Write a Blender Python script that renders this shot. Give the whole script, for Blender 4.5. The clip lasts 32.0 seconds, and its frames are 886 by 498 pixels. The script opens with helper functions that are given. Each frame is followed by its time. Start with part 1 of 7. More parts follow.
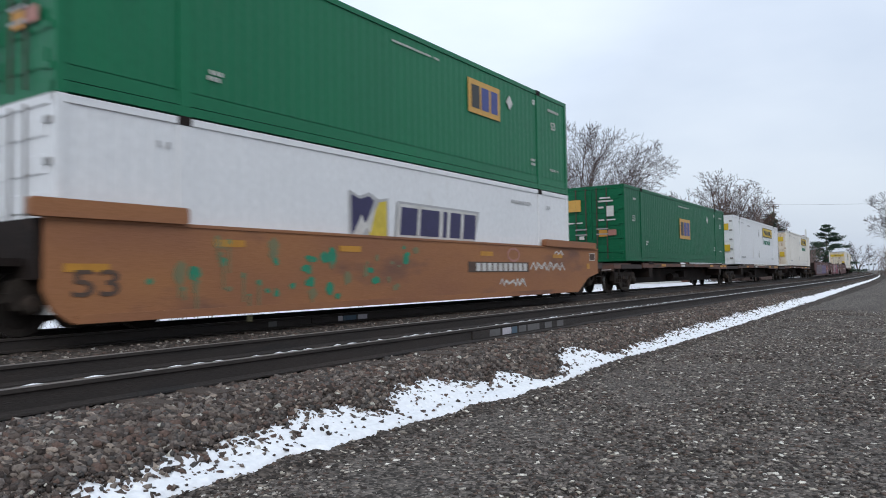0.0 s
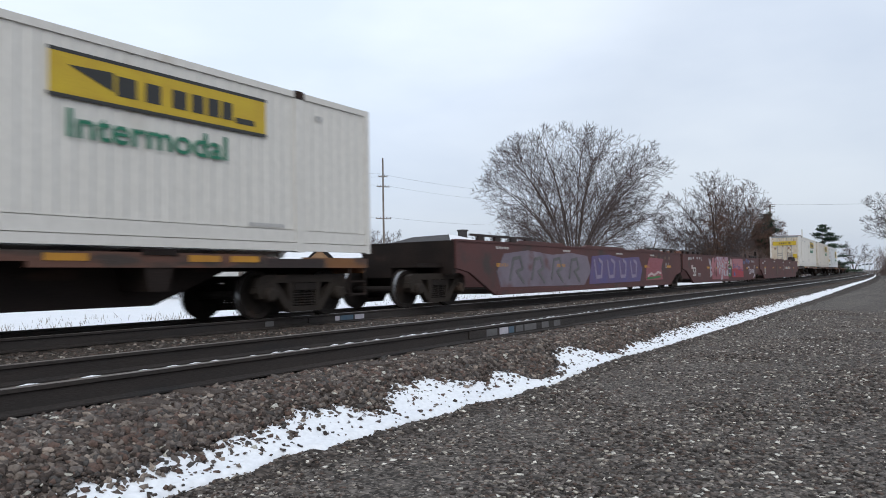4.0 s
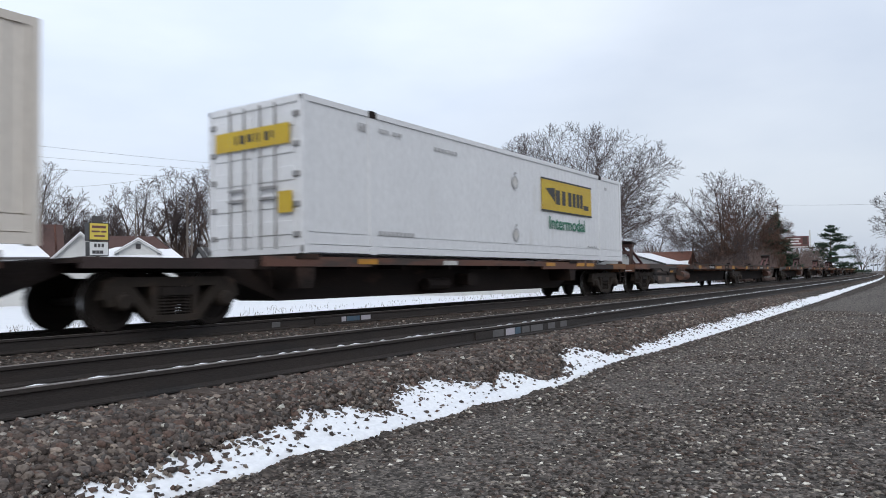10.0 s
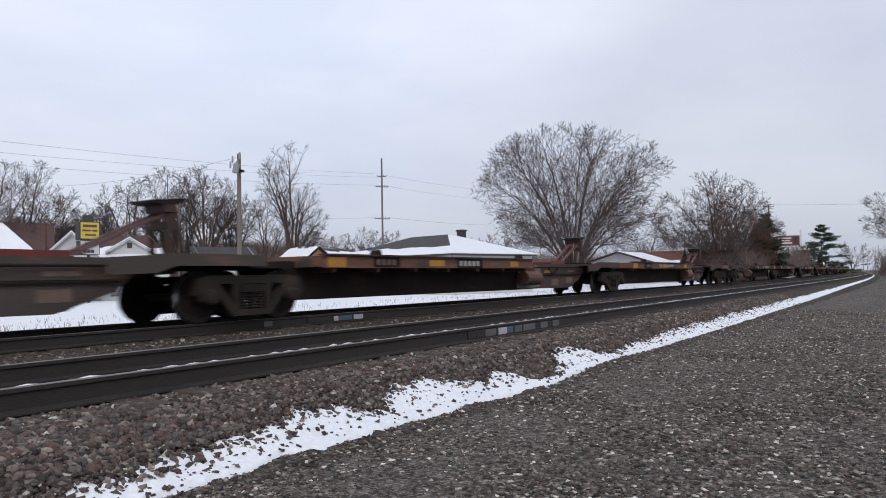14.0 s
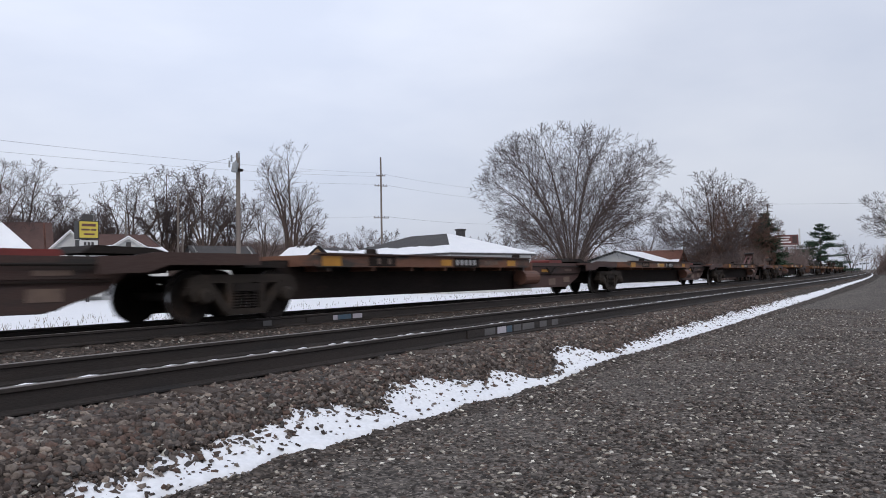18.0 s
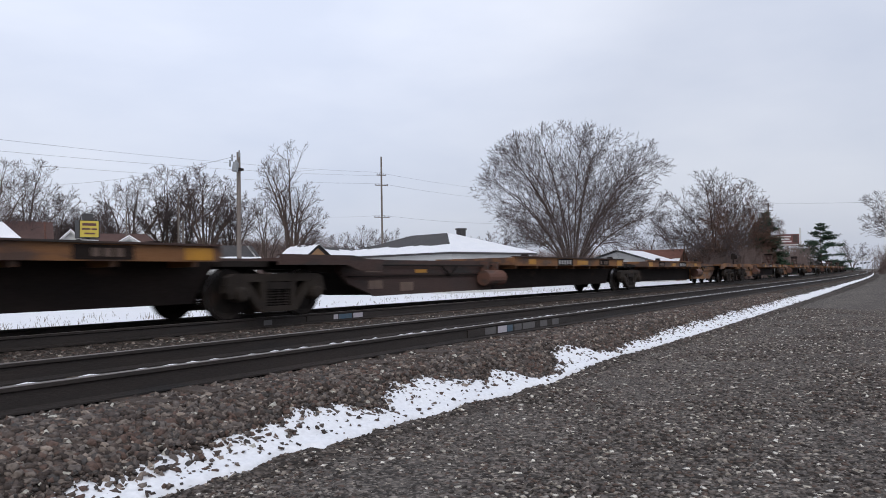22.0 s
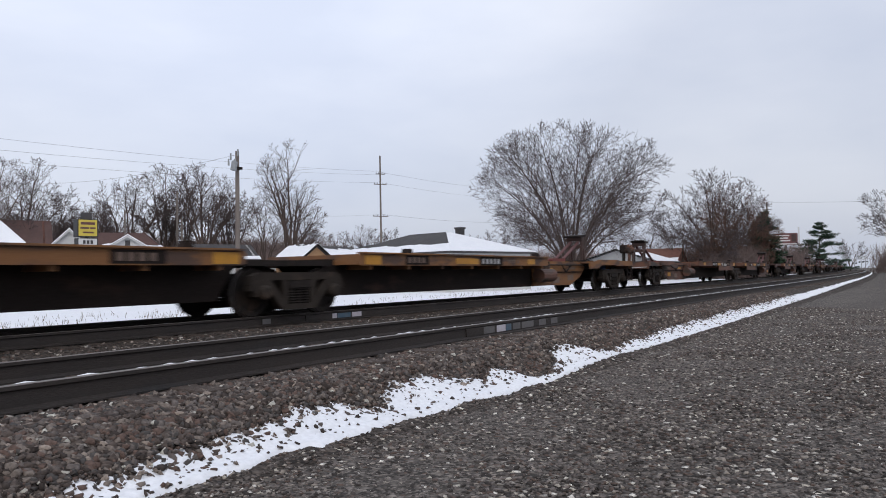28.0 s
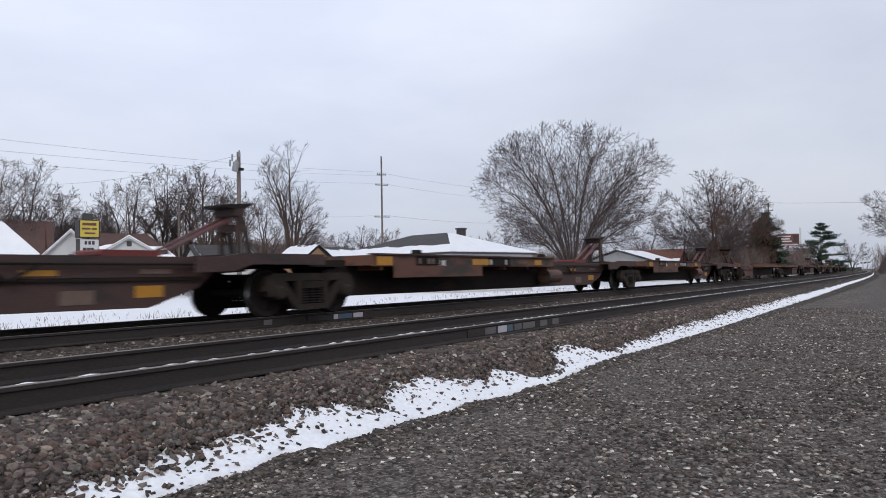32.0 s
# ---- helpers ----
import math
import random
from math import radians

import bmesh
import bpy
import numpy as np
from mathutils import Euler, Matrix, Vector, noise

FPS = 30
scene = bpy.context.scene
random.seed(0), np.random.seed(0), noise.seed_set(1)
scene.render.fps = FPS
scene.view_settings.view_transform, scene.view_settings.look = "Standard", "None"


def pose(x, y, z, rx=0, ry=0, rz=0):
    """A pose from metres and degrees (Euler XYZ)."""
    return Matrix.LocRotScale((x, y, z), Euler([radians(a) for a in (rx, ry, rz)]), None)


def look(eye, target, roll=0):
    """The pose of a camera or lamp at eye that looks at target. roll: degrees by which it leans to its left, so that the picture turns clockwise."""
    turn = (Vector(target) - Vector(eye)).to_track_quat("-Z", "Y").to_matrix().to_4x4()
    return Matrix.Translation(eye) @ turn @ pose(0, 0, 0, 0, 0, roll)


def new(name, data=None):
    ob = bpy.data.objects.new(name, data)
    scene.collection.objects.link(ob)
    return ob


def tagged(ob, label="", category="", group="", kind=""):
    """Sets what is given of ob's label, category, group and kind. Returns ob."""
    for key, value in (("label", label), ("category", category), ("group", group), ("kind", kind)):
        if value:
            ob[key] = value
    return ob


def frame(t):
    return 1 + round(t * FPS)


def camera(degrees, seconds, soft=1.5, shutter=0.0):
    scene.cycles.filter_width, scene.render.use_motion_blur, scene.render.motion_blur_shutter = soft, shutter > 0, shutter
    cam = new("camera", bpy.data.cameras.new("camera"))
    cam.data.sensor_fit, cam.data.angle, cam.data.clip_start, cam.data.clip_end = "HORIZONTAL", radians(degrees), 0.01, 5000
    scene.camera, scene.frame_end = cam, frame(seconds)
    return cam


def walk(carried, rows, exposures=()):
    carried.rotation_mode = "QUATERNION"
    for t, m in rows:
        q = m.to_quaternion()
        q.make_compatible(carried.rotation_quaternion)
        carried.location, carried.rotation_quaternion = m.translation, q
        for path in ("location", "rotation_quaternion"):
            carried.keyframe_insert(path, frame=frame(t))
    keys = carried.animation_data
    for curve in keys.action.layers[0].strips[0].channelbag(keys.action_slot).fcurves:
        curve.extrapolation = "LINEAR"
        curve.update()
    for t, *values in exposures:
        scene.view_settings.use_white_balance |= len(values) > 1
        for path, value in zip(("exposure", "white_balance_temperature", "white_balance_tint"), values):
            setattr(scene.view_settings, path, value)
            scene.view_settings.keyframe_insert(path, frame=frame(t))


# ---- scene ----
# camera: one fixed stand beside the line, turned a little by hand
EYE_Z = 0.686


def aim(yaw, pitch, roll=1.0):
    """Pose of the camera: yaw from +Y towards +X, pitch upwards, roll, in degrees."""
    return pose(0, 0, EYE_Z, 90 + pitch, 0, -yaw) @ pose(0, 0, 0, 0, 0, -roll)


cam = camera(62.765, 32.0, soft=0.95, shutter=0.2)
walk(cam, [(t, aim(yaw, pitch)) for t, yaw, pitch in (
    (0, 56.394, 2.245), (0.5, 56.372, 2.292), (1, 56.313, 2.246), (1.5, 56.377, 2.299), (2, 56.499, 2.298),
    (2.5, 56.566, 2.298), (3, 56.628, 2.259), (3.5, 56.626, 2.231), (5.5, 56.749, 2.164), (6, 56.805, 2.102),
    (6.5, 56.757, 2.094), (7, 56.696, 2.099), (7.5, 56.559, 2.099), (8, 56.311, 2.167), (8.5, 56.246, 2.190),
    (9, 56.137, 2.234), (9.5, 56.171, 2.245), (10, 56.139, 2.301), (10.5, 56.189, 2.301), (11, 56.181, 2.299),
    (11.5, 56.259, 2.299), (12, 56.435, 2.262), (12.5, 56.582, 2.298), (13, 56.565, 2.253), (13.5, 56.725, 2.232),
    (14, 56.719, 2.231), (14.5, 56.738, 2.254), (16.5, 56.726, 2.194), (17, 56.748, 2.164), (17.5, 56.807, 2.151),
    (18, 56.790, 2.165), (18.5, 56.808, 2.164), (19, 56.728, 2.165), (19.5, 56.733, 2.128), (20, 56.742, 2.108),
    (20.5, 56.809, 2.099), (21, 56.806, 2.113), (21.5, 56.771, 2.151), (22, 56.750, 2.113), (22.5, 56.749, 2.098),
    (23, 56.809, 2.099), (23.5, 56.812, 2.098), (24, 56.749, 2.098), (24.5, 56.809, 2.099), (25, 56.754, 2.099),
    (25.5, 56.850, 2.032), (27.5, 56.868, 2.032), (28, 56.842, 2.032), (28.5, 56.814, 2.032), (29, 56.868, 2.032),
    (29.5, 56.897, 2.032), (30, 56.868, 2.032), (30.5, 56.860, 2.032), (31, 56.810, 2.032), (31.5, 56.779, 2.035),
    (32, 56.742, 2.094),
)], exposures=((0, 0.05, 6250, 8), (2.5, 0.01, 6350, 8), (10.5, 0.0, 6350, 9), (13.1, -0.10, 6290, 8), (14, -0.15, 6450, 13), (32, -0.15, 6450, 13)))

# ---- the line and the train's run, in numbers ----
NEAR_RAIL = 5.10           # y of the nearest rail
TRAIN_RAIL = 9.853         # y of the train's nearer rail
GAUGE = 1.505              # between the rail heads' centres
NEAR_MID = NEAR_RAIL + GAUGE / 2
TRAIN_MID = TRAIN_RAIL + GAUGE / 2
GROUND_Z = -0.55
CURVE_FROM, CURVE = 30.0, 1.9e-4


def bend(x):
    """How far the line has swung towards +Y at x."""
    return CURVE * max(x - CURVE_FROM, 0.0) ** 2


# seconds and metres that the train has run towards -X
RUN = ((0, 0.0), (1, 17.6), (2, 35.26), (3, 52.9), (4, 70.64), (5, 88.4), (6, 106.1), (7, 123.9), (8, 141.8),
       (9, 159.6), (10, 177.5), (11, 195.4), (12, 213.4), (13, 231.3), (14, 249.3), (15, 267.4), (16, 285.4),
       (17, 303.5), (18, 321.7), (19, 339.8), (20, 358.0), (21, 376.2), (22, 394.5), (23, 412.7), (24, 431.0),
       (25, 449.4), (26, 467.7), (27, 486.1), (28, 504.6), (29, 523.0), (30, 541.5), (31, 560.0), (32, 578.6))

# ---- world and sun: an overcast winter day ----
SUN_UP, SUN_TURN = 38.0, 232.0
world = bpy.data.worlds.new("sky")
scene.world = world
world.use_nodes = True
wt = world.node_tree
wt.nodes.clear()
w_out = wt.nodes.new("ShaderNodeOutputWorld")
w_bg = wt.nodes.new("ShaderNodeBackground")
w_sky = wt.nodes.new("ShaderNodeTexSky")
w_sky.sky_type, w_sky.sun_disc = "NISHITA", False
w_sky.sun_elevation, w_sky.sun_rotation = radians(SUN_UP), radians(SUN_TURN)
w_sky.air_density, w_sky.dust_density, w_sky.ozone_density = 1.0, 4.0, 1.0
w_co = wt.nodes.new("ShaderNodeTexCoord")
w_map = wt.nodes.new("ShaderNodeMapping")
w_map.inputs["Scale"].default_value = (1.6, 1.6, 4.5)
w_noise = wt.nodes.new("ShaderNodeTexNoise")
w_noise.inputs["Scale"].default_value, w_noise.inputs["Detail"].default_value = 1.3, 5.0
w_ramp = wt.nodes.new("ShaderNodeValToRGB")
w_ramp.color_ramp.elements[0].position, w_ramp.color_ramp.elements[0].color = 0.32, (7.35, 8.1, 9.5, 1)
w_ramp.color_ramp.elements[1].position, w_ramp.color_ramp.elements[1].color = 0.68, (9.2, 9.8, 10.8, 1)
w_mix = wt.nodes.new("ShaderNodeMix")
w_mix.data_type = "RGBA"
w_mix.inputs["Factor"].default_value = 0.86
wt.links.new(w_co.outputs["Generated"], w_map.inputs["Vector"])
wt.links.new(w_map.outputs[0], w_noise.inputs["Vector"])
wt.links.new(w_noise.outputs["Fac"], w_ramp.inputs["Fac"])
w_dot = wt.nodes.new("ShaderNodeVectorMath")
w_dot.operation = "DOT_PRODUCT"
w_dot.inputs[1].default_value = (0.533, 0.682, 0.50)
w_glow = wt.nodes.new("ShaderNodeMapRange")
w_glow.inputs["From Min"].default_value, w_glow.inputs["From Max"].default_value = 0.82, 0.97
w_glow.inputs["To Min"].default_value, w_glow.inputs["To Max"].default_value = 1.0, 1.24
w_gain = wt.nodes.new("ShaderNodeVectorMath")
w_gain.operation = "SCALE"
wt.links.new(w_co.outputs["Generated"], w_dot.inputs[0])
wt.links.new(w_dot.outputs["Value"], w_glow.inputs["Value"])
w_sep = wt.nodes.new("ShaderNodeSeparateXYZ")
w_low = wt.nodes.new("ShaderNodeMapRange")
w_low.inputs["From Min"].default_value, w_low.inputs["From Max"].default_value = 0.0, 0.32
w_low.inputs["To Min"].default_value, w_low.inputs["To Max"].default_value = 0.80, 1.0
w_tone = wt.nodes.new("ShaderNodeVectorMath")
w_tone.operation = "SCALE"
wt.links.new(w_co.outputs["Generated"], w_sep.inputs[0])
wt.links.new(w_sep.outputs["Z"], w_low.inputs["Value"])
wt.links.new(w_ramp.outputs[0], w_tone.inputs[0])
wt.links.new(w_low.outputs["Result"], w_tone.inputs["Scale"])
wt.links.new(w_tone.outputs[0], w_gain.inputs[0])
wt.links.new(w_glow.outputs["Result"], w_gain.inputs["Scale"])
wt.links.new(w_sky.outputs[0], w_mix.inputs["A"])
wt.links.new(w_gain.outputs[0], w_mix.inputs["B"])
wt.links.new(w_mix.outputs["Result"], w_bg.inputs["Color"])
w_bg.inputs["Strength"].default_value = 0.1
wt.links.new(w_bg.outputs[0], w_out.inputs["Surface"])
sun = new("sun", bpy.data.lights.new("sun", "SUN"))
sun.data.energy, sun.data.angle, sun.data.color = 0.85, radians(25), (1.0, 0.96, 0.90)
sun.matrix_world = look((0, 0, 60), (-60 * math.sin(radians(SUN_TURN)) / math.tan(radians(SUN_UP)),
                                     60 * -math.cos(radians(SUN_TURN)) / math.tan(radians(SUN_UP)), 0))


# ---- mesh building ----
class Geo:
    """Gathers simple solids into one mesh."""

    def __init__(self):
        self.v, self.f = [], []

    def quad(self, a, b, c, d):
        n = len(self.v)
        self.v += [a, b, c, d]
        self.f.append((n, n + 1, n + 2, n + 3))
        return self

    def box(self, x0, x1, y0, y1, z0, z1, bevel=0.0):
        if bevel <= 0:
            return self.prism([(x0, z0), (x1, z0), (x1, z1), (x0, z1)], y0, y1)
        b = bevel
        return self.prism([(x0 + b, z0), (x1 - b, z0), (x1, z0 + b), (x1, z1 - b), (x1 - b, z1), (x0 + b, z1),
                           (x0, z1 - b), (x0, z0 + b)], y0, y1)

    def prism(self, xz, y0, y1):
        """An outline in x and z, drawn from y0 to y1."""
        n, k = len(self.v), len(xz)
        self.v += [(x, y0, z) for x, z in xz] + [(x, y1, z) for x, z in xz]
        self.f.append(tuple(range(n, n + k)))
        self.f.append(tuple(range(n + 2 * k - 1, n + k - 1, -1)))
        for i in range(k):
            j = (i + 1) % k
            self.f.append((n + j, n + i, n + k + i, n + k + j))
        return self

    def thorn(self, a, b, r):
        """A three-sided twig that tapers to a point."""
        d = (b - a).normalized()
        u = d.orthogonal().normalized() * r
        w = d.cross(u)
        n = len(self.v)
        self.v += [tuple(a + u), tuple(a - u * 0.5 + w * 0.866), tuple(a - u * 0.5 - w * 0.866), tuple(b)]
        self.f += [(n, n + 1, n + 3), (n + 1, n + 2, n + 3), (n + 2, n, n + 3)]
        return self

    def tube(self, a, b, r0, r1=None, k=8, caps=True):
        """A round bar from a to b."""
        r1 = r0 if r1 is None else r1
        a, b = Vector(a), Vector(b)
        d = (b - a).normalized()
        u = d.orthogonal().normalized()
        w = d.cross(u)
        n = len(self.v)
        for p, r in ((a, r0), (b, r1)):
            for i in range(k):
                q = 2 * math.pi * i / k
                self.v.append(tuple(p + u * (r * math.cos(q)) + w * (r * math.sin(q))))
        for i in range(k):
            j = (i + 1) % k
            self.f.append((n + i, n + j, n + k + j, n + k + i))
        if caps:
            self.f.append(tuple(range(n + k - 1, n - 1, -1)))
            self.f.append(tuple(range(n + k, n + 2 * k)))
        return self

    def hose(self, pts, radii, k=5):
        """One unbroken round bar along several points."""
        n = len(self.v)
        pts = [Vector(p) for p in pts]
        u = (pts[1] - pts[0]).orthogonal().normalized()
        last = len(pts) - 1
        for i, p in enumerate(pts):
            d = (pts[min(i + 1, last)] - pts[max(i - 1, 0)]).normalized()
            u = (u - d * u.dot(d)).normalized()
            w = d.cross(u)
            for q in range(k):
                a = 2 * math.pi * q / k
                self.v.append(tuple(p + (u * math.cos(a) + w * math.sin(a)) * radii[i]))
        for i in range(last):
            for q in range(k):
                r = (q + 1) % k
                self.f.append((n + i * k + q, n + i * k + r, n + (i + 1) * k + r, n + (i + 1) * k + q))
        return self

    def lathe(self, prof, y=0.0, x=0.0, z=0.0, k=20):
        """Turns a profile of (radius, y) about an axis along y."""
        n, m = len(self.v), len(prof)
        for i in range(k):
            q = 2 * math.pi * i / k
            self.v += [(x + r * math.cos(q), y + h, z + r * math.sin(q)) for r, h in prof]
        for i in range(k):
            j = (i + 1) % k
            for e in range(m - 1):
                self.f.append((n + i * m + e, n + j * m + e, n + j * m + e + 1, n + i * m + e + 1))
        return self

    def move(self, m):
        self.v = [tuple(m @ Vector(p)) for p in self.v]
        return self

    def join(self, other, m=None):
        n = len(self.v)
        self.v += [tuple(m @ Vector(p)) for p in other.v] if m else other.v
        self.f += [tuple(i + n for i in f) for f in other.f]
        return self

    def mesh(self, name, mat, smooth=False):
        me = bpy.data.meshes.new(name)
        me.from_pydata(self.v, [], self.f)
        if mat:
            me.materials.append(mat)
        if smooth:
            me.polygons.foreach_set("use_smooth", [True] * len(me.polygons))
        me.update()
        return me


def part(name, geo, mat, parent=None, label="", smooth=False):
    """Links a Geo (or a mesh) as one object under a thing or a part."""
    ob = new(name, geo if isinstance(geo, bpy.types.Mesh) else geo.mesh(name, mat, smooth))
    if parent:
        ob.parent = parent
    return tagged(ob, label)


def thing(name, label, category, group="", m=None):
    """An empty at a thing's base, which parents its parts."""
    ob = tagged(new(name), label, category, group)
    ob.empty_display_size = 0.2
    if m:
        ob.matrix_basis = m
    return ob


# ---- materials ----
def material(name, colour, second=None, rough=0.7, metal=0.0, scale=6.0, fine=60.0, bump=0.2, spread=0.25,
             stain=None, stain_at=0.6, stain_scale=2.0, streak=(1, 1, 1), island=0.0, spec=0.5):
    """A surface with a broad and a fine variation, stains and relief, at real size."""
    m = bpy.data.materials.new(name)
    m.use_nodes = True
    t = m.node_tree
    bsdf = t.nodes["Principled BSDF"]
    co = t.nodes.new("ShaderNodeTexCoord")
    mp = t.nodes.new("ShaderNodeMapping")
    mp.inputs["Scale"].default_value = streak
    t.links.new(co.outputs["Object"], mp.inputs["Vector"])
    info = t.nodes.new("ShaderNodeObjectInfo")
    off = t.nodes.new("ShaderNodeVectorMath")
    off.operation = "MULTIPLY"
    off.inputs[1].default_value = (37.0, 11.0, 23.0)
    t.links.new(info.outputs["Random"], off.inputs[0])
    add = t.nodes.new("ShaderNodeVectorMath")
    t.links.new(mp.outputs[0], add.inputs[0])
    t.links.new(off.outputs[0], add.inputs[1])
    vec = add.outputs[0]

    def noisy(sc, detail=4.0):
        n = t.nodes.new("ShaderNodeTexNoise")
        n.inputs["Scale"].default_value, n.inputs["Detail"].default_value = sc, detail
        t.links.new(vec, n.inputs["Vector"])
        return n.outputs["Fac"]

    def mix(fac, a, b, kind="MIX"):
        n = t.nodes.new("ShaderNodeMix")
        n.data_type, n.blend_type = "RGBA", kind
        for sock, val in (("Factor", fac), ("A", a), ("B", b)):
            if isinstance(val, bpy.types.NodeSocket):
                t.links.new(val, n.inputs[sock])
            else:
                n.inputs[sock].default_value = val if sock == "Factor" else (*val[:3], 1)
        return n.outputs["Result"]

    def ramp(src, lo, hi, a=0.0, b=1.0):
        n = t.nodes.new("ShaderNodeMapRange")
        n.inputs["From Min"].default_value, n.inputs["From Max"].default_value = lo, hi
        n.inputs["To Min"].default_value, n.inputs["To Max"].default_value = a, b
        t.links.new(src, n.inputs["Value"])
        return n.outputs["Result"]

    second = second or [c * (1 - spread) for c in colour]
    broad, small = noisy(scale), noisy(fine, 6.0)
    col = mix(ramp(broad, 0.3, 0.7), colour, second)
    col = mix(ramp(small, 0.3, 0.75, 0.0, 0.35), col, [c * 0.55 for c in colour])
    if stain:
        col = mix(ramp(noisy(stain_scale, 8.0), stain_at, stain_at + 0.12), col, stain)
    if island:
        geo = t.nodes.new("ShaderNodeNewGeometry")
        val = ramp(geo.outputs["Random Per Island"], 0, 1, 1 - island, 1 + island)
        hsv = t.nodes.new("ShaderNodeHueSaturation")
        t.links.new(val, hsv.inputs["Value"])
        t.links.new(col, hsv.inputs["Color"])
        col = hsv.outputs["Color"]
    t.links.new(col, bsdf.inputs["Base Color"])
    t.links.new(ramp(small, 0.2, 0.8, max(rough - 0.12, 0.02), min(rough + 0.12, 1)), bsdf.inputs["Roughness"])
    bsdf.inputs["Metallic"].default_value = metal
    bsdf.inputs["Specular IOR Level"].default_value = spec
    if bump:
        bp = t.nodes.new("ShaderNodeBump")
        bp.inputs["Strength"].default_value, bp.inputs["Distance"].default_value = bump, 0.02
        t.links.new(small, bp.inputs["Height"])
        t.links.new(bp.outputs[0], bsdf.inputs["Normal"])
    return m


def pebbles(name, scale, dark, pale, tone, relief):
    """Packed crushed stone: cells of uneven tone with dark joints, at two sizes, and broad patches of dust."""
    m = bpy.data.materials.new(name)
    m.use_nodes = True
    t = m.node_tree
    bsdf = t.nodes["Principled BSDF"]
    bsdf.inputs["Roughness"].default_value, bsdf.inputs["Specular IOR Level"].default_value = 0.95, 0.2
    co = t.nodes.new("ShaderNodeTexCoord")
    total, heights = None, []
    for k, sc in enumerate((scale, scale * 2.3)):
        v = t.nodes.new("ShaderNodeTexVoronoi")
        v.inputs["Scale"].default_value = sc
        t.links.new(co.outputs["Object"], v.inputs["Vector"])
        sep = t.nodes.new("ShaderNodeSeparateColor")
        t.links.new(v.outputs["Color"], sep.inputs[0])
        pw = t.nodes.new("ShaderNodeMath")
        pw.operation = "POWER"
        pw.inputs[1].default_value = 2.6
        t.links.new(sep.outputs[0], pw.inputs[0])
        edge = t.nodes.new("ShaderNodeMapRange")
        edge.inputs["From Min"].default_value, edge.inputs["From Max"].default_value = 0.25, 0.75
        edge.inputs["To Min"].default_value, edge.inputs["To Max"].default_value = 1.0, 0.35
        t.links.new(v.outputs["Distance"], edge.inputs["Value"])
        mul = t.nodes.new("ShaderNodeMath")
        mul.operation = "MULTIPLY"
        t.links.new(pw.outputs[0], mul.inputs[0])
        t.links.new(edge.outputs["Result"], mul.inputs[1])
        heights.append(edge.outputs["Result"])
        if total is None:
            total = mul.outputs[0]
        else:
            mx = t.nodes.new("ShaderNodeMath")
            mx.operation = "MAXIMUM"
            t.links.new(total, mx.inputs[0])
            t.links.new(mul.outputs[0], mx.inputs[1])
            total = mx.outputs[0]
    dust = t.nodes.new("ShaderNodeTexNoise")
    dust.inputs["Scale"].default_value, dust.inputs["Detail"].default_value = 0.9, 6.0
    ruts = t.nodes.new("ShaderNodeMapping")
    ruts.inputs["Scale"].default_value = (0.12, 1.0, 1.0)
    t.links.new(co.outputs["Object"], ruts.inputs["Vector"])
    t.links.new(ruts.outputs[0], dust.inputs["Vector"])
    patch = t.nodes.new("ShaderNodeMapRange")
    patch.inputs["From Min"].default_value, patch.inputs["From Max"].default_value = 0.3, 0.7
    patch.inputs["To Min"].default_value, patch.inputs["To Max"].default_value = 0.80, 1.20
    t.links.new(dust.outputs["Fac"], patch.inputs["Value"])
    lum = t.nodes.new("ShaderNodeMapRange")
    lum.inputs["To Min"].default_value, lum.inputs["To Max"].default_value = dark, pale
    t.links.new(total, lum.inputs["Value"])
    out = t.nodes.new("ShaderNodeMath")
    out.operation = "MULTIPLY"
    t.links.new(lum.outputs["Result"], out.inputs[0])
    t.links.new(patch.outputs["Result"], out.inputs[1])
    col = t.nodes.new("ShaderNodeVectorMath")
    col.operation = "SCALE"
    col.inputs[0].default_value = tone
    t.links.new(out.outputs[0], col.inputs["Scale"])
    t.links.new(col.outputs[0], bsdf.inputs["Base Color"])
    bp = t.nodes.new("ShaderNodeBump")
    bp.inputs["Strength"].default_value, bp.inputs["Distance"].default_value = 0.8, relief / scale
    t.links.new(heights[0], bp.inputs["Height"])
    t.links.new(bp.outputs[0], bsdf.inputs["Normal"])
    return m


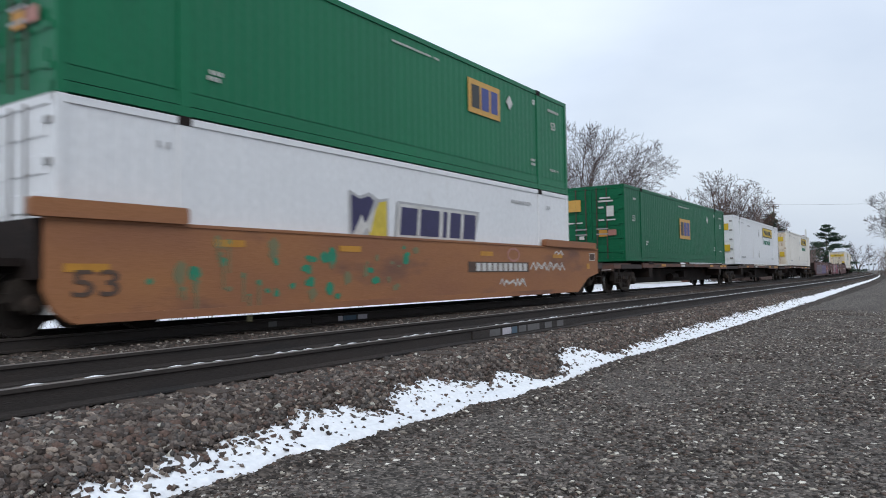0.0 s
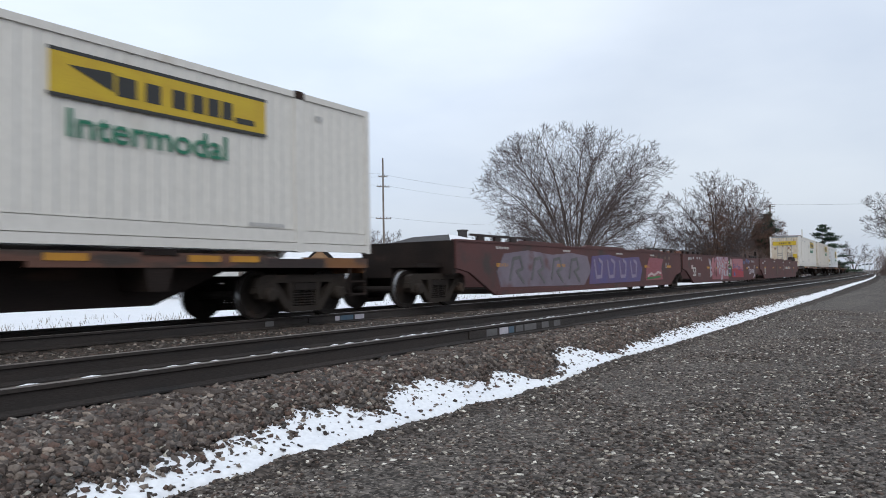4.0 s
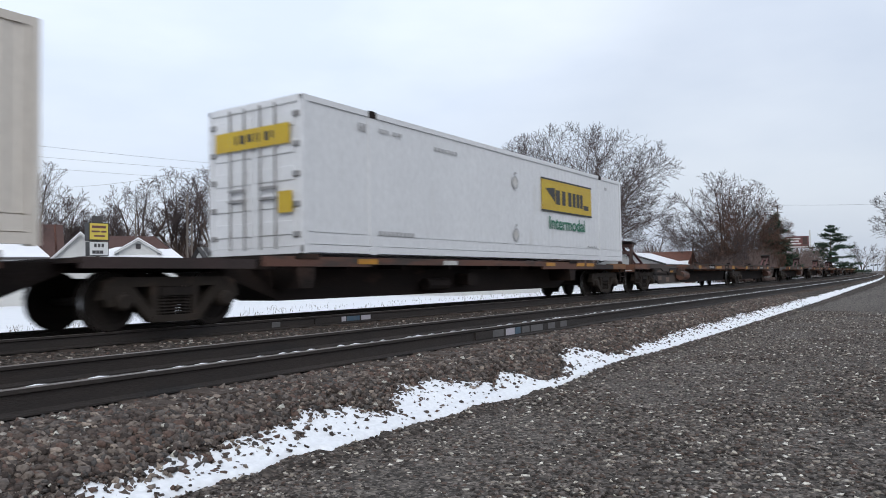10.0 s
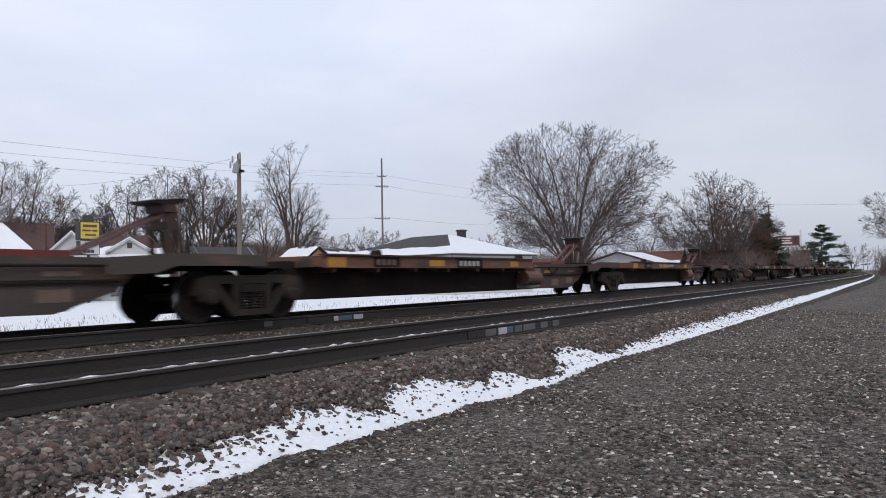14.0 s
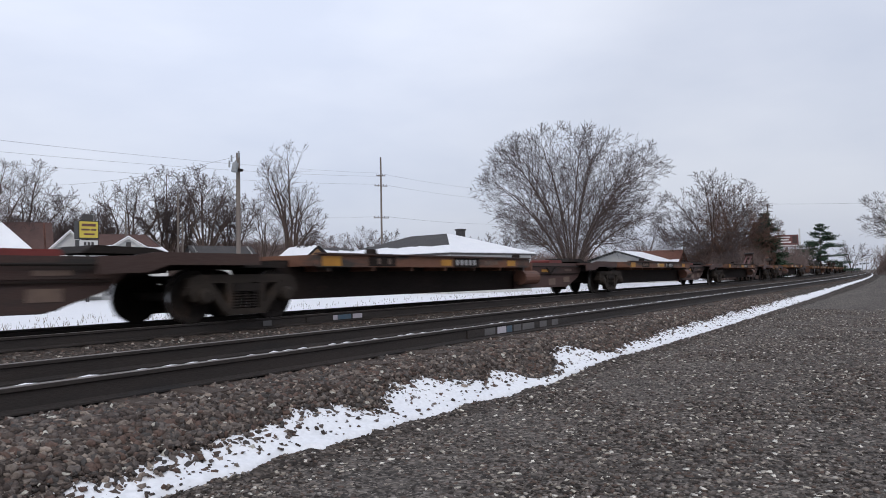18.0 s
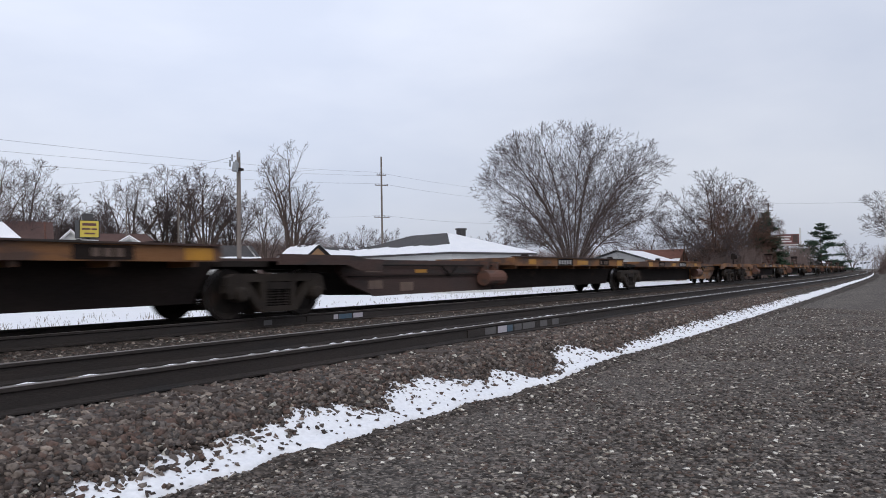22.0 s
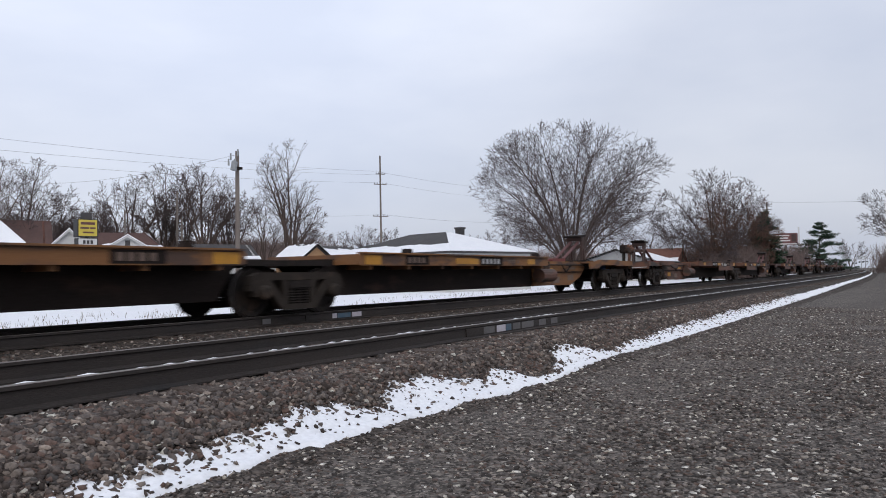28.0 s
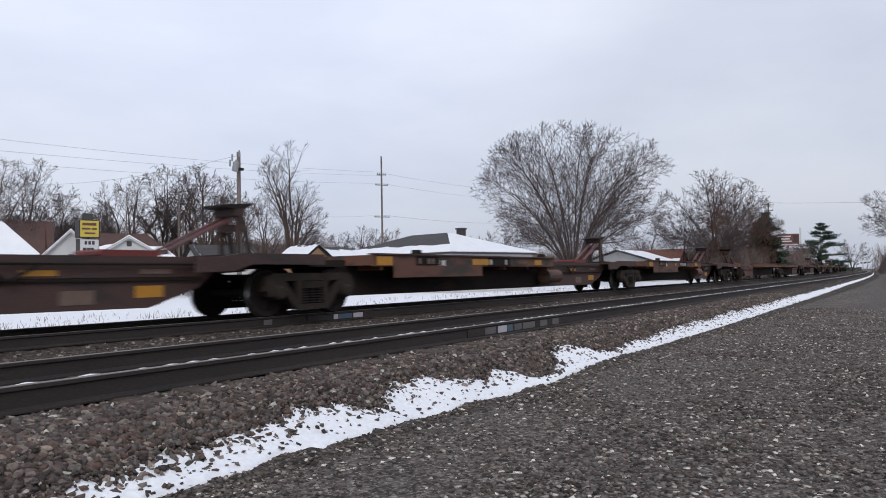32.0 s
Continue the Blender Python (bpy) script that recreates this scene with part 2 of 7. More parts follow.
def crushed(name, tones, rough=0.92):
    """Loose stones: each one takes its own tone from the list, with a fine grain."""
    m = bpy.data.materials.new(name)
    m.use_nodes = True
    t = m.node_tree
    bsdf = t.nodes["Principled BSDF"]
    bsdf.inputs["Roughness"].default_value, bsdf.inputs["Specular IOR Level"].default_value = rough, 0.25
    geo = t.nodes.new("ShaderNodeNewGeometry")
    ramp = t.nodes.new("ShaderNodeValToRGB")
    ramp.color_ramp.interpolation = "CONSTANT"
    e = ramp.color_ramp.elements
    while len(e) < len(tones):
        e.new(0.5)
    for k, (at, col) in enumerate(tones):
        e[k].position, e[k].color = at, (*col, 1)
    t.links.new(geo.outputs["Random Per Island"], ramp.inputs["Fac"])
    co = t.nodes.new("ShaderNodeTexCoord")
    n = t.nodes.new("ShaderNodeTexNoise")
    n.inputs["Scale"].default_value, n.inputs["Detail"].default_value = 45.0, 6.0
    t.links.new(co.outputs["Object"], n.inputs["Vector"])
    mr = t.nodes.new("ShaderNodeMapRange")
    mr.inputs["From Min"].default_value, mr.inputs["From Max"].default_value = 0.3, 0.7
    mr.inputs["To Min"].default_value, mr.inputs["To Max"].default_value = 0.65, 1.3
    t.links.new(n.outputs["Fac"], mr.inputs["Value"])
    mul = t.nodes.new("ShaderNodeVectorMath")
    mul.operation = "SCALE"
    t.links.new(ramp.outputs[0], mul.inputs[0])
    t.links.new(mr.outputs["Result"], mul.inputs["Scale"])
    t.links.new(mul.outputs[0], bsdf.inputs["Base Color"])
    bp = t.nodes.new("ShaderNodeBump")
    bp.inputs["Strength"].default_value, bp.inputs["Distance"].default_value = 0.5, 0.01
    t.links.new(n.outputs["Fac"], bp.inputs["Height"])
    t.links.new(bp.outputs[0], bsdf.inputs["Normal"])
    return m


M = dict(
    crushed=crushed("crushed_stone", ((0.0, (0.054, 0.043, 0.038)), (0.18, (0.096, 0.076, 0.066)), (0.38, (0.132, 0.113, 0.103)), (0.56, (0.125, 0.085, 0.070)),
                                      (0.70, (0.189, 0.158, 0.136)), (0.84, (0.077, 0.071, 0.067)), (0.93, (0.301, 0.249, 0.208)), (0.985, (0.475, 0.459, 0.407)))),
    road_stone=crushed("road_stone", ((0.0, (0.046, 0.039, 0.035)), (0.22, (0.103, 0.089, 0.081)), (0.44, (0.144, 0.125, 0.113)), (0.62, (0.113, 0.082, 0.068)),
                                      (0.74, (0.185, 0.159, 0.144)), (0.87, (0.287, 0.252, 0.216)), (0.945, (0.472, 0.432, 0.369)), (0.975, (0.713, 0.680, 0.616)))),
    pale_stone=material("pale_stone", (0.40, 0.37, 0.33), (0.30, 0.27, 0.24), 0.9, scale=9, fine=50, island=0.4, bump=0.3, spec=0.2),
    gravel=pebbles("gravel", 24.0, 0.032, 0.29, (1.0, 0.88, 0.78), 0.45),
    ballast=pebbles("ballast", 21.0, 0.022, 0.15, (1.0, 0.83, 0.71), 0.5),
    stone=material("stone", (0.225, 0.18, 0.148), (0.12, 0.088, 0.07), 0.9, scale=9, fine=50, island=0.75, bump=0.4, spec=0.2),
    snow=material("snow", (0.91, 0.925, 0.95), (0.85, 0.87, 0.91), 0.7, scale=1.5, fine=25, bump=0.35, spec=0.3),
    rail_side=material("rail_side", (0.029, 0.024, 0.022), (0.040, 0.031, 0.027), 0.8, 0.1, scale=3, fine=50, bump=0.3, stain=(0.022, 0.02, 0.02), stain_at=0.58, stain_scale=1.5, streak=(0.4, 1, 3)),
    rail_top=material("rail_top", (0.21, 0.185, 0.17), (0.14, 0.118, 0.105), 0.5, 0.3, scale=2, fine=80, bump=0.05, streak=(0.3, 4, 1)),
    tie=material("tie", (0.065, 0.047, 0.038), (0.10, 0.075, 0.06), 0.9, scale=6, fine=50, streak=(12, 1, 6), bump=0.6),
    brown=material("spine_brown", (0.15, 0.066, 0.043), (0.095, 0.05, 0.038), 0.75, scale=0.8, fine=30, stain=(0.05, 0.036, 0.03), stain_at=0.49, stain_scale=1.6, streak=(0.5, 1, 2)),
    yellow_paint=material("wagon_yellow", (0.26, 0.115, 0.035), (0.16, 0.072, 0.034), 0.7, scale=0.9, fine=30, stain=(0.08, 0.045, 0.032), stain_at=0.49, stain_scale=1.8, streak=(0.6, 1, 2)),
    orange=material("wagon_orange", (0.34, 0.145, 0.055), (0.25, 0.105, 0.055), 0.7, scale=0.6, fine=30, stain=(0.17, 0.08, 0.05), stain_at=0.57, stain_scale=0.9, streak=(0.5, 1, 1.5)),
    maroon=material("wagon_maroon", (0.118, 0.044, 0.041), (0.083, 0.037, 0.035), 0.75, scale=0.6, fine=30, stain=(0.055, 0.04, 0.037), stain_at=0.58, stain_scale=1.1),
    black=material("wagon_black", (0.017, 0.013, 0.012), (0.028, 0.02, 0.017), 0.8, scale=1.5, fine=30, stain=(0.05, 0.03, 0.023), stain_at=0.6, stain_scale=1.3, streak=(0.5, 1, 1.5), spec=0.15),
    iron=material("truck_iron", (0.018, 0.015, 0.014), (0.03, 0.024, 0.021), 0.85, 0.1, scale=3, fine=40, stain=(0.045, 0.03, 0.023), stain_at=0.6, spec=0.2),
    side_iron=material("side_frame_iron", (0.042, 0.034, 0.028), (0.028, 0.022, 0.019), 0.85, 0.1, scale=3, fine=40, stain=(0.065, 0.045, 0.034), stain_at=0.58, spec=0.2),
    dull_maroon=material("dull_maroon", (0.082, 0.043, 0.037), (0.06, 0.034, 0.03), 0.8, scale=0.8, fine=30, stain=(0.036, 0.028, 0.026), stain_at=0.54, stain_scale=1.4, streak=(0.5, 1, 2)),
    silver_daub=material("silver_daub", (0.26, 0.255, 0.25), (0.18, 0.17, 0.165), 0.7, scale=2.5, fine=25, bump=0.05, stain=(0.09, 0.08, 0.075), stain_at=0.56, stain_scale=3.0),
    tan_mark=material("tan_mark", (0.19, 0.13, 0.10), (0.13, 0.09, 0.07), 0.7, bump=0.0),
    tread=material("wheel_tread", (0.45, 0.45, 0.46), (0.35, 0.34, 0.34), 0.3, 0.9, scale=6, fine=60, bump=0.05),
    white_box=material("container_white", (0.80, 0.81, 0.83), (0.75, 0.76, 0.78), 0.45, scale=0.4, fine=25, bump=0.06, stain=(0.55, 0.53, 0.5), stain_at=0.66, stain_scale=0.8, streak=(1, 1, 0.3)),
    cream_box=material("container_cream", (0.72, 0.665, 0.60), (0.64, 0.59, 0.525), 0.5, scale=0.4, fine=25, bump=0.06, stain=(0.38, 0.31, 0.25), stain_at=0.66, stain_scale=0.8, streak=(1, 1, 0.3)),
    green_box=material("container_green", (0.006, 0.165, 0.069), (0.006, 0.140, 0.061), 0.45, spec=0.3, scale=0.5, fine=25, bump=0.06, stain=(0.05, 0.13, 0.08), stain_at=0.67, stain_scale=0.9, streak=(1, 1, 0.3)),
    green_dull=material("container_green_dull", (0.003, 0.120, 0.050), (0.004, 0.102, 0.044), 0.5, spec=0.25, scale=0.5, fine=25, bump=0.06, stain=(0.04, 0.09, 0.06), stain_at=0.67, stain_scale=0.9, streak=(1, 1, 0.3)),
    mark_yellow=material("mark_yellow", (0.62, 0.44, 0.02), (0.55, 0.36, 0.02), 0.5, scale=3, fine=40, bump=0.05),
    mark_amber=material("mark_amber", (0.55, 0.26, 0.02), (0.42, 0.19, 0.02), 0.5, scale=3, fine=40, bump=0.05),
    mark_white=material("mark_white", (0.66, 0.65, 0.63), (0.5, 0.48, 0.45), 0.6, scale=3, fine=30, bump=0.05),
    mark_green=material("mark_green", (0.015, 0.20, 0.11), None, 0.5, bump=0.05),
    mark_navy=material("mark_navy", (0.03, 0.025, 0.10), None, 0.5, bump=0.05),
    mark_black=material("mark_black", (0.03, 0.03, 0.03), None, 0.5, bump=0.05),
    bark=material("bark", (0.115, 0.085, 0.072), (0.075, 0.056, 0.05), 0.9, scale=4, fine=30, streak=(1, 1, 0.25), bump=0.8, spec=0.2),
    twig=material("twig", (0.112, 0.092, 0.092), (0.084, 0.068, 0.068), 0.9, scale=0.5, fine=12, bump=0.0, spec=0.2),
    needle=material("needle", (0.022, 0.045, 0.028), (0.03, 0.06, 0.03), 0.8, scale=0.6, fine=15, bump=0.0, island=0.4, spec=0.3),
    pole=material("pole_wood", (0.20, 0.17, 0.15), (0.145, 0.12, 0.105), 0.9, scale=3, fine=30, streak=(4, 4, 0.3), bump=0.5),
    wire=material("wire", (0.16, 0.16, 0.17), None, 0.6, bump=0),
    shingle=material("shingle", (0.05, 0.048, 0.05), (0.075, 0.07, 0.07), 0.9, scale=1.5, fine=20, bump=0.5),
    brown_roof=material("brown_roof", (0.105, 0.058, 0.05), (0.08, 0.046, 0.04), 0.9, scale=2, fine=20, bump=0.4),
    sign_yellow=material("sign_yellow", (0.60, 0.48, 0.07), (0.52, 0.40, 0.06), 0.6, scale=2, bump=0.0),
    brick=material("brick_wall", (0.19, 0.085, 0.06), (0.14, 0.065, 0.05), 0.9, scale=2, fine=20, bump=0.4),
    siding=material("siding", (0.62, 0.62, 0.60), (0.54, 0.54, 0.53), 0.7, scale=1, fine=20, bump=0.1),
    tan_wall=material("tan_wall", (0.42, 0.25, 0.13), (0.36, 0.21, 0.11), 0.8, scale=1, fine=20, bump=0.2),
    dark_glass=material("dark_glass", (0.03, 0.035, 0.045), None, 0.1, bump=0),
    red_paint=material("red_paint", (0.20, 0.03, 0.025), (0.13, 0.03, 0.025), 0.6, scale=3, fine=30),
    grimy=material("grimy_brown", (0.085, 0.065, 0.055), (0.055, 0.045, 0.04), 0.8, scale=0.8, fine=30, stain=(0.14, 0.085, 0.06), stain_at=0.58, stain_scale=1.2, streak=(0.5, 1, 2)),
    dark_brown=material("dark_brown", (0.075, 0.04, 0.032), (0.05, 0.032, 0.028), 0.8, scale=0.8, fine=30, stain=(0.03, 0.026, 0.024), stain_at=0.56, stain_scale=1.2, streak=(0.5, 1, 2)),
    brown_sill=material("brown_sill", (0.19, 0.083, 0.046), (0.115, 0.058, 0.042), 0.75, scale=1.1, fine=30, stain=(0.05, 0.038, 0.033), stain_at=0.49, stain_scale=1.5, streak=(0.5, 1, 2)),
    rusty_white=material("rusty_white", (0.70, 0.64, 0.54), (0.58, 0.48, 0.36), 0.65, scale=1.5, fine=25, bump=0.1, stain=(0.24, 0.12, 0.06), stain_at=0.56, stain_scale=2.2, streak=(1, 1.6, 0.5)),
    cream_light=material("container_cream_light", (0.77, 0.745, 0.70), (0.70, 0.675, 0.63), 0.5, scale=0.4, fine=25, bump=0.06, stain=(0.5, 0.44, 0.37), stain_at=0.66, stain_scale=0.8, streak=(1, 1, 0.3)),
    rod_steel=material("rod_steel", (0.36, 0.36, 0.36), (0.28, 0.26, 0.25), 0.5, 0.5, scale=3, fine=40, bump=0.05),
    placard=material("placard", (0.60, 0.61, 0.63), (0.52, 0.53, 0.55), 0.5, bump=0.0),
    mark_grey=material("mark_grey", (0.38, 0.38, 0.39), (0.46, 0.46, 0.47), 0.6, bump=0.0),
    mark_dark=material("mark_dark", (0.07, 0.045, 0.035), (0.1, 0.06, 0.04), 0.7, bump=0.0),
    mark_blue=material("mark_blue", (0.05, 0.07, 0.28), None, 0.5, bump=0.0),
    mark_rose=material("mark_rose", (0.42, 0.19, 0.15), None, 0.5, bump=0.0),
    mark_sun=material("mark_sun", (0.68, 0.52, 0.05), None, 0.5, bump=0.0),
    mark_amber_soft=material("mark_amber_soft", (0.62, 0.36, 0.07), (0.55, 0.30, 0.06), 0.5, bump=0.0),
    splash_green=material("splash_green", (0.015, 0.24, 0.13), (0.02, 0.19, 0.11), 0.6, bump=0.0),
    splash_dull=material("splash_dull", (0.20, 0.17, 0.08), (0.14, 0.16, 0.09), 0.6, bump=0.0),
    bond_blue=material("bond_blue", (0.06, 0.11, 0.16), (0.10, 0.13, 0.16), 0.7, bump=0.0),
    dull_red=material("dull_red", (0.15, 0.05, 0.045), (0.10, 0.05, 0.05), 0.7, scale=0.4, fine=8, bump=0.0),
    wagon_dark=material("wagon_dark", (0.045, 0.028, 0.026), (0.03, 0.022, 0.02), 0.8, scale=1.5, fine=30),
    mauve=material("mauve_paint", (0.42, 0.27, 0.33), (0.36, 0.22, 0.28), 0.6, scale=2, fine=20, bump=0.05),
    graf_haze=material("blue_haze", (0.06, 0.085, 0.24), (0.09, 0.075, 0.15), 0.6, scale=2, fine=14, bump=0.0, stain=(0.10, 0.05, 0.06), stain_at=0.54, stain_scale=3.0),
    ash_violet=material("ash_violet", (0.22, 0.185, 0.225), (0.16, 0.13, 0.165), 0.65, scale=1.2, fine=18, bump=0.05, stain=(0.13, 0.07, 0.075), stain_at=0.57, stain_scale=1.5),
    rose=material("rose_paint", (0.40, 0.13, 0.15), (0.36, 0.16, 0.18), 0.6, scale=0.9, fine=20, bump=0.05, stain=(0.27, 0.10, 0.11), stain_at=0.6),
    rose_deep=material("rose_deep", (0.30, 0.07, 0.09), (0.26, 0.09, 0.11), 0.6, scale=0.9, fine=20, bump=0.05),
    pale_paint=material("pale_paint", (0.50, 0.48, 0.53), (0.42, 0.38, 0.42), 0.6, scale=2, fine=20, bump=0.05),
    pale_rose=material("pale_rose", (0.60, 0.48, 0.46), (0.5, 0.38, 0.38), 0.6, scale=2, fine=20, bump=0.05),
    pale_violet=material("pale_violet", (0.30, 0.25, 0.36), (0.24, 0.20, 0.28), 0.6, scale=2, fine=20, bump=0.05),
    haze_grey=material("haze_grey", (0.15, 0.145, 0.145), (0.09, 0.085, 0.085), 0.6, scale=2, fine=20, bump=0.05),
    graf_green=material("graf_green", (0.03, 0.20, 0.04), (0.03, 0.15, 0.04), 0.6, bump=0.0),
    graf_red=material("graf_red", (0.36, 0.02, 0.035), (0.30, 0.025, 0.04), 0.6, scale=1.2, fine=20, bump=0.05),
    graf_blue=material("graf_blue", (0.04, 0.15, 0.36), (0.07, 0.10, 0.28), 0.6, bump=0.0),
    graf_violet=material("graf_violet", (0.10, 0.085, 0.24), (0.13, 0.08, 0.16), 0.6, scale=2, bump=0.0),
    brown_twig=material("brown_twig", (0.16, 0.098, 0.077), (0.12, 0.073, 0.058), 0.9, scale=0.5, fine=12, bump=0.0, spec=0.2),
    can_grey=material("can_grey", (0.30, 0.32, 0.33), (0.22, 0.23, 0.24), 0.6, scale=3, fine=30),
    straw=material("straw", (0.22, 0.17, 0.11), (0.14, 0.11, 0.075), 0.9, scale=2, fine=20, bump=0.0),
    scrub=material("scrub", (0.21, 0.16, 0.147), (0.16, 0.124, 0.114), 0.95, scale=0.3, fine=8, bump=0.0, spec=0.1),
)


# ---- ground, line and snow ----
def strip(x0, x1, step, offsets, bumpy=0.0, size=1.0, seed=0.0):
    """A sheet along the line: offsets are (y, z) across it; it follows the line's curve."""
    g = Geo()
    xs = [x0]
    while xs[-1] < x1:
        xs.append(xs[-1] + step * (1 + max(xs[-1] - 20, 0) / 25))
    m = len(offsets)
    for x in xs:
        for y, z in offsets:
            h = bumpy * noise.noise((x * size, y * size, seed)) if bumpy else 0.0
            g.v.append((x, y + bend(x), z + h))
    for i in range(len(xs) - 1):
        for j in range(m - 1):
            a = i * m + j
            g.f.append((a, a + m, a + m + 1, a + 1))
    return g


def bed_z(y):
    """Height of the ballast across the line."""
    pts = ((3.3, -0.56), (3.75, -0.50), (4.25, -0.26), (4.55, -0.205), (7.5, -0.20), (8.3, -0.27), (9.2, -0.20),
           (12.6, -0.20), (13.4, -0.42), (14.2, -0.56))
    return float(np.interp(y, [p[0] for p in pts], [p[1] for p in pts]))


ground = tagged(new("ground", strip(-90, 2600, 1.5, [(y, GROUND_Z) for y in (-900, -200, -60, -20, -6, -2, 0, 1, 2, 3, 4, 15, 40, 120, 400, 1600)],
                                    0.015, 0.7).mesh("ground", M["gravel"], True)),
                "grey crushed gravel ground beside the railway", "ground", kind="structure")
bed = tagged(new("ballast_bed", strip(-40, 900, 0.12, [(y, bed_z(y)) for y in np.arange(3.3, 14.3, 0.11)], 0.03, 9.0, 3.0)
                 .mesh("ballast_bed", M["ballast"], True)),
             "brown-grey crushed stone ballast under two tracks", "ballast", kind="structure")
snow_field = tagged(new("snow_field", strip(-60, 1500, 0.6, [(y, -0.50 if y > 14.3 else -0.58) for y in (13.9, 14.3, 15, 16, 18, 21, 25, 30, 40, 60, 100, 200)],
                                            0.05, 0.8, 9.0).mesh("snow_field", M["snow"], True)),
                    "thin snow cover on the verge beyond the tracks", "snow", kind="structure")


def snow_top(x):
    """Upper edge of the snow along the toe of the ballast."""
    e = float(np.interp(x, (0, 2.0, 2.5, 2.9, 3.2, 3.6, 3.8, 4.07, 4.5, 4.66, 4.72, 4.95, 5.2, 5.6, 5.9, 6.3, 6.65, 7.05, 7.3, 7.5, 7.9, 8.5, 8.9, 9.5, 9.9, 10.3, 11.3, 12.3, 13.3, 14.5, 19.5, 24.4, 30, 40, 63, 160),
                        (3.86, 3.92, 3.93, 3.98, 3.98, 4.04, 4.04, 4.15, 4.10, 4.03, 3.90, 3.92, 4.15, 4.22, 4.19, 4.05, 3.94, 4.04, 4.04, 3.72, 3.70, 3.9, 4.22, 4.16, 3.94, 3.80, 3.97, 3.92, 4.02, 4.02, 4.08, 4.10, 4.10, 4.12, 4.2, 4.3)))
    return e + 0.04 * noise.noise((x * 3.1, 4.0, 0)) + (0.10 * noise.noise((x * 0.8, 6.0, 0)) if x > 12 else 0.0) + 0.09 * noise.noise((x * 9.0, 1.0, 0))


def snow_bottom(x):
    """Lower edge of the snow, against the gravel."""
    e = float(np.interp(x, (0, 2.6, 3.2, 3.5, 3.9, 4.75, 5.5, 5.9, 6.3, 6.6, 7.2, 7.5, 9.1, 10.3, 11.4, 13, 18, 21.4, 27, 36, 55, 130), (3.58, 3.57, 3.58, 3.65, 3.57, 3.60, 3.54, 3.59, 3.53, 3.49, 3.53, 3.47, 3.62, 3.66, 3.60, 3.59, 3.60, 3.64, 3.69, 3.76, 3.93, 4.1)))
    return e + 0.03 * noise.noise((x * 2.9, 9.0, 0)) + 0.035 * noise.noise((x * 11.0, 7.0, 0))


def verge_snow():
    """The ragged ribbon of snow between the gravel and the ballast; stones break through it."""
    g = Geo()
    x, n = 0.5, 22
    cols = []
    while x < 320:
        cols.append(x)
        x += 0.028 * (1 + max(x - 4, 0) / 6)
    for x in cols:
        lo, hi = snow_bottom(x), snow_top(x)
        for j in range(n):
            f = j / (n - 1)
            y = lo + (hi - lo) * f
            hole = noise.noise((x * 6.5, y * 9.0, 2.0)) + 0.9 * noise.noise((x * 17, y * 21, 5.0))
            rim = min(f, 0.14) / 0.14
            lift = 0.036 * rim - 0.004 - 0.085 * max(0.0, hole - 0.12) * f * f * 1.2 - 0.03 * f ** 4 - (0.03 if j in (0, n - 1) else 0)
            g.v.append((x, y + bend(x), bed_z(y) + lift))
    for i in range(len(cols) - 1):
        for j in range(n - 1):
            a = i * n + j
            g.f.append((a, a + n, a + n + 1, a + 1))
    tagged(new("verge_snow", g.mesh("verge_snow", M["snow"], True)),
           "ragged strip of old snow between gravel and ballast", "snow", kind="stuff")


verge_snow()


def crossing_snow():
    """A thin sheet of snow over the ground by the far crossing."""
    g = Geo()
    n = 24
    for i in range(n):
        a = 2 * math.pi * i / n
        k = 1 + 0.25 * noise.noise((3 * math.cos(a), 3 * math.sin(a), 4.0))
        g.v.append((250 + 95 * math.cos(a) * k, -4 + 9 * math.sin(a) * k, GROUND_Z + 0.05))
    g.v.append((250, -4, GROUND_Z + 0.10))
    g.f = [(i, (i + 1) % n, n) for i in range(n)]
    tagged(new("crossing_snow", g.mesh("crossing_snow", M["snow"], True)), "thin snow over the ground by the far crossing", "snow", kind="stuff")


crossing_snow()


def stubble():
    """Dry grass poking through the snow beyond the tracks."""
    g = Geo()
    rng = random.Random(12)
    for _ in range(7000):
        x = 2 + 58 * rng.random() ** 1.4
        y = 14.3 + 9 * rng.random() ** 1.6
        if noise.noise((x * 0.45, y * 0.8, 3.0)) + 0.6 * noise.noise((x * 2.1, y * 2.1, 7.0)) < 0.12:
            continue
        h = rng.uniform(0.03, 0.20)
        dx, dy = rng.gauss(0, 0.3) * h, rng.gauss(0, 0.3) * h
        p = Vector((x, y + bend(x), -0.5))
        g.tube(p, p + Vector((dx, dy, h)), 0.007, 0.003, 3, False)
    tagged(new("dry_grass", g.mesh("dry_grass", M["straw"])), "dry grass stubble in the snow", "grass", kind="stuff")


stubble()


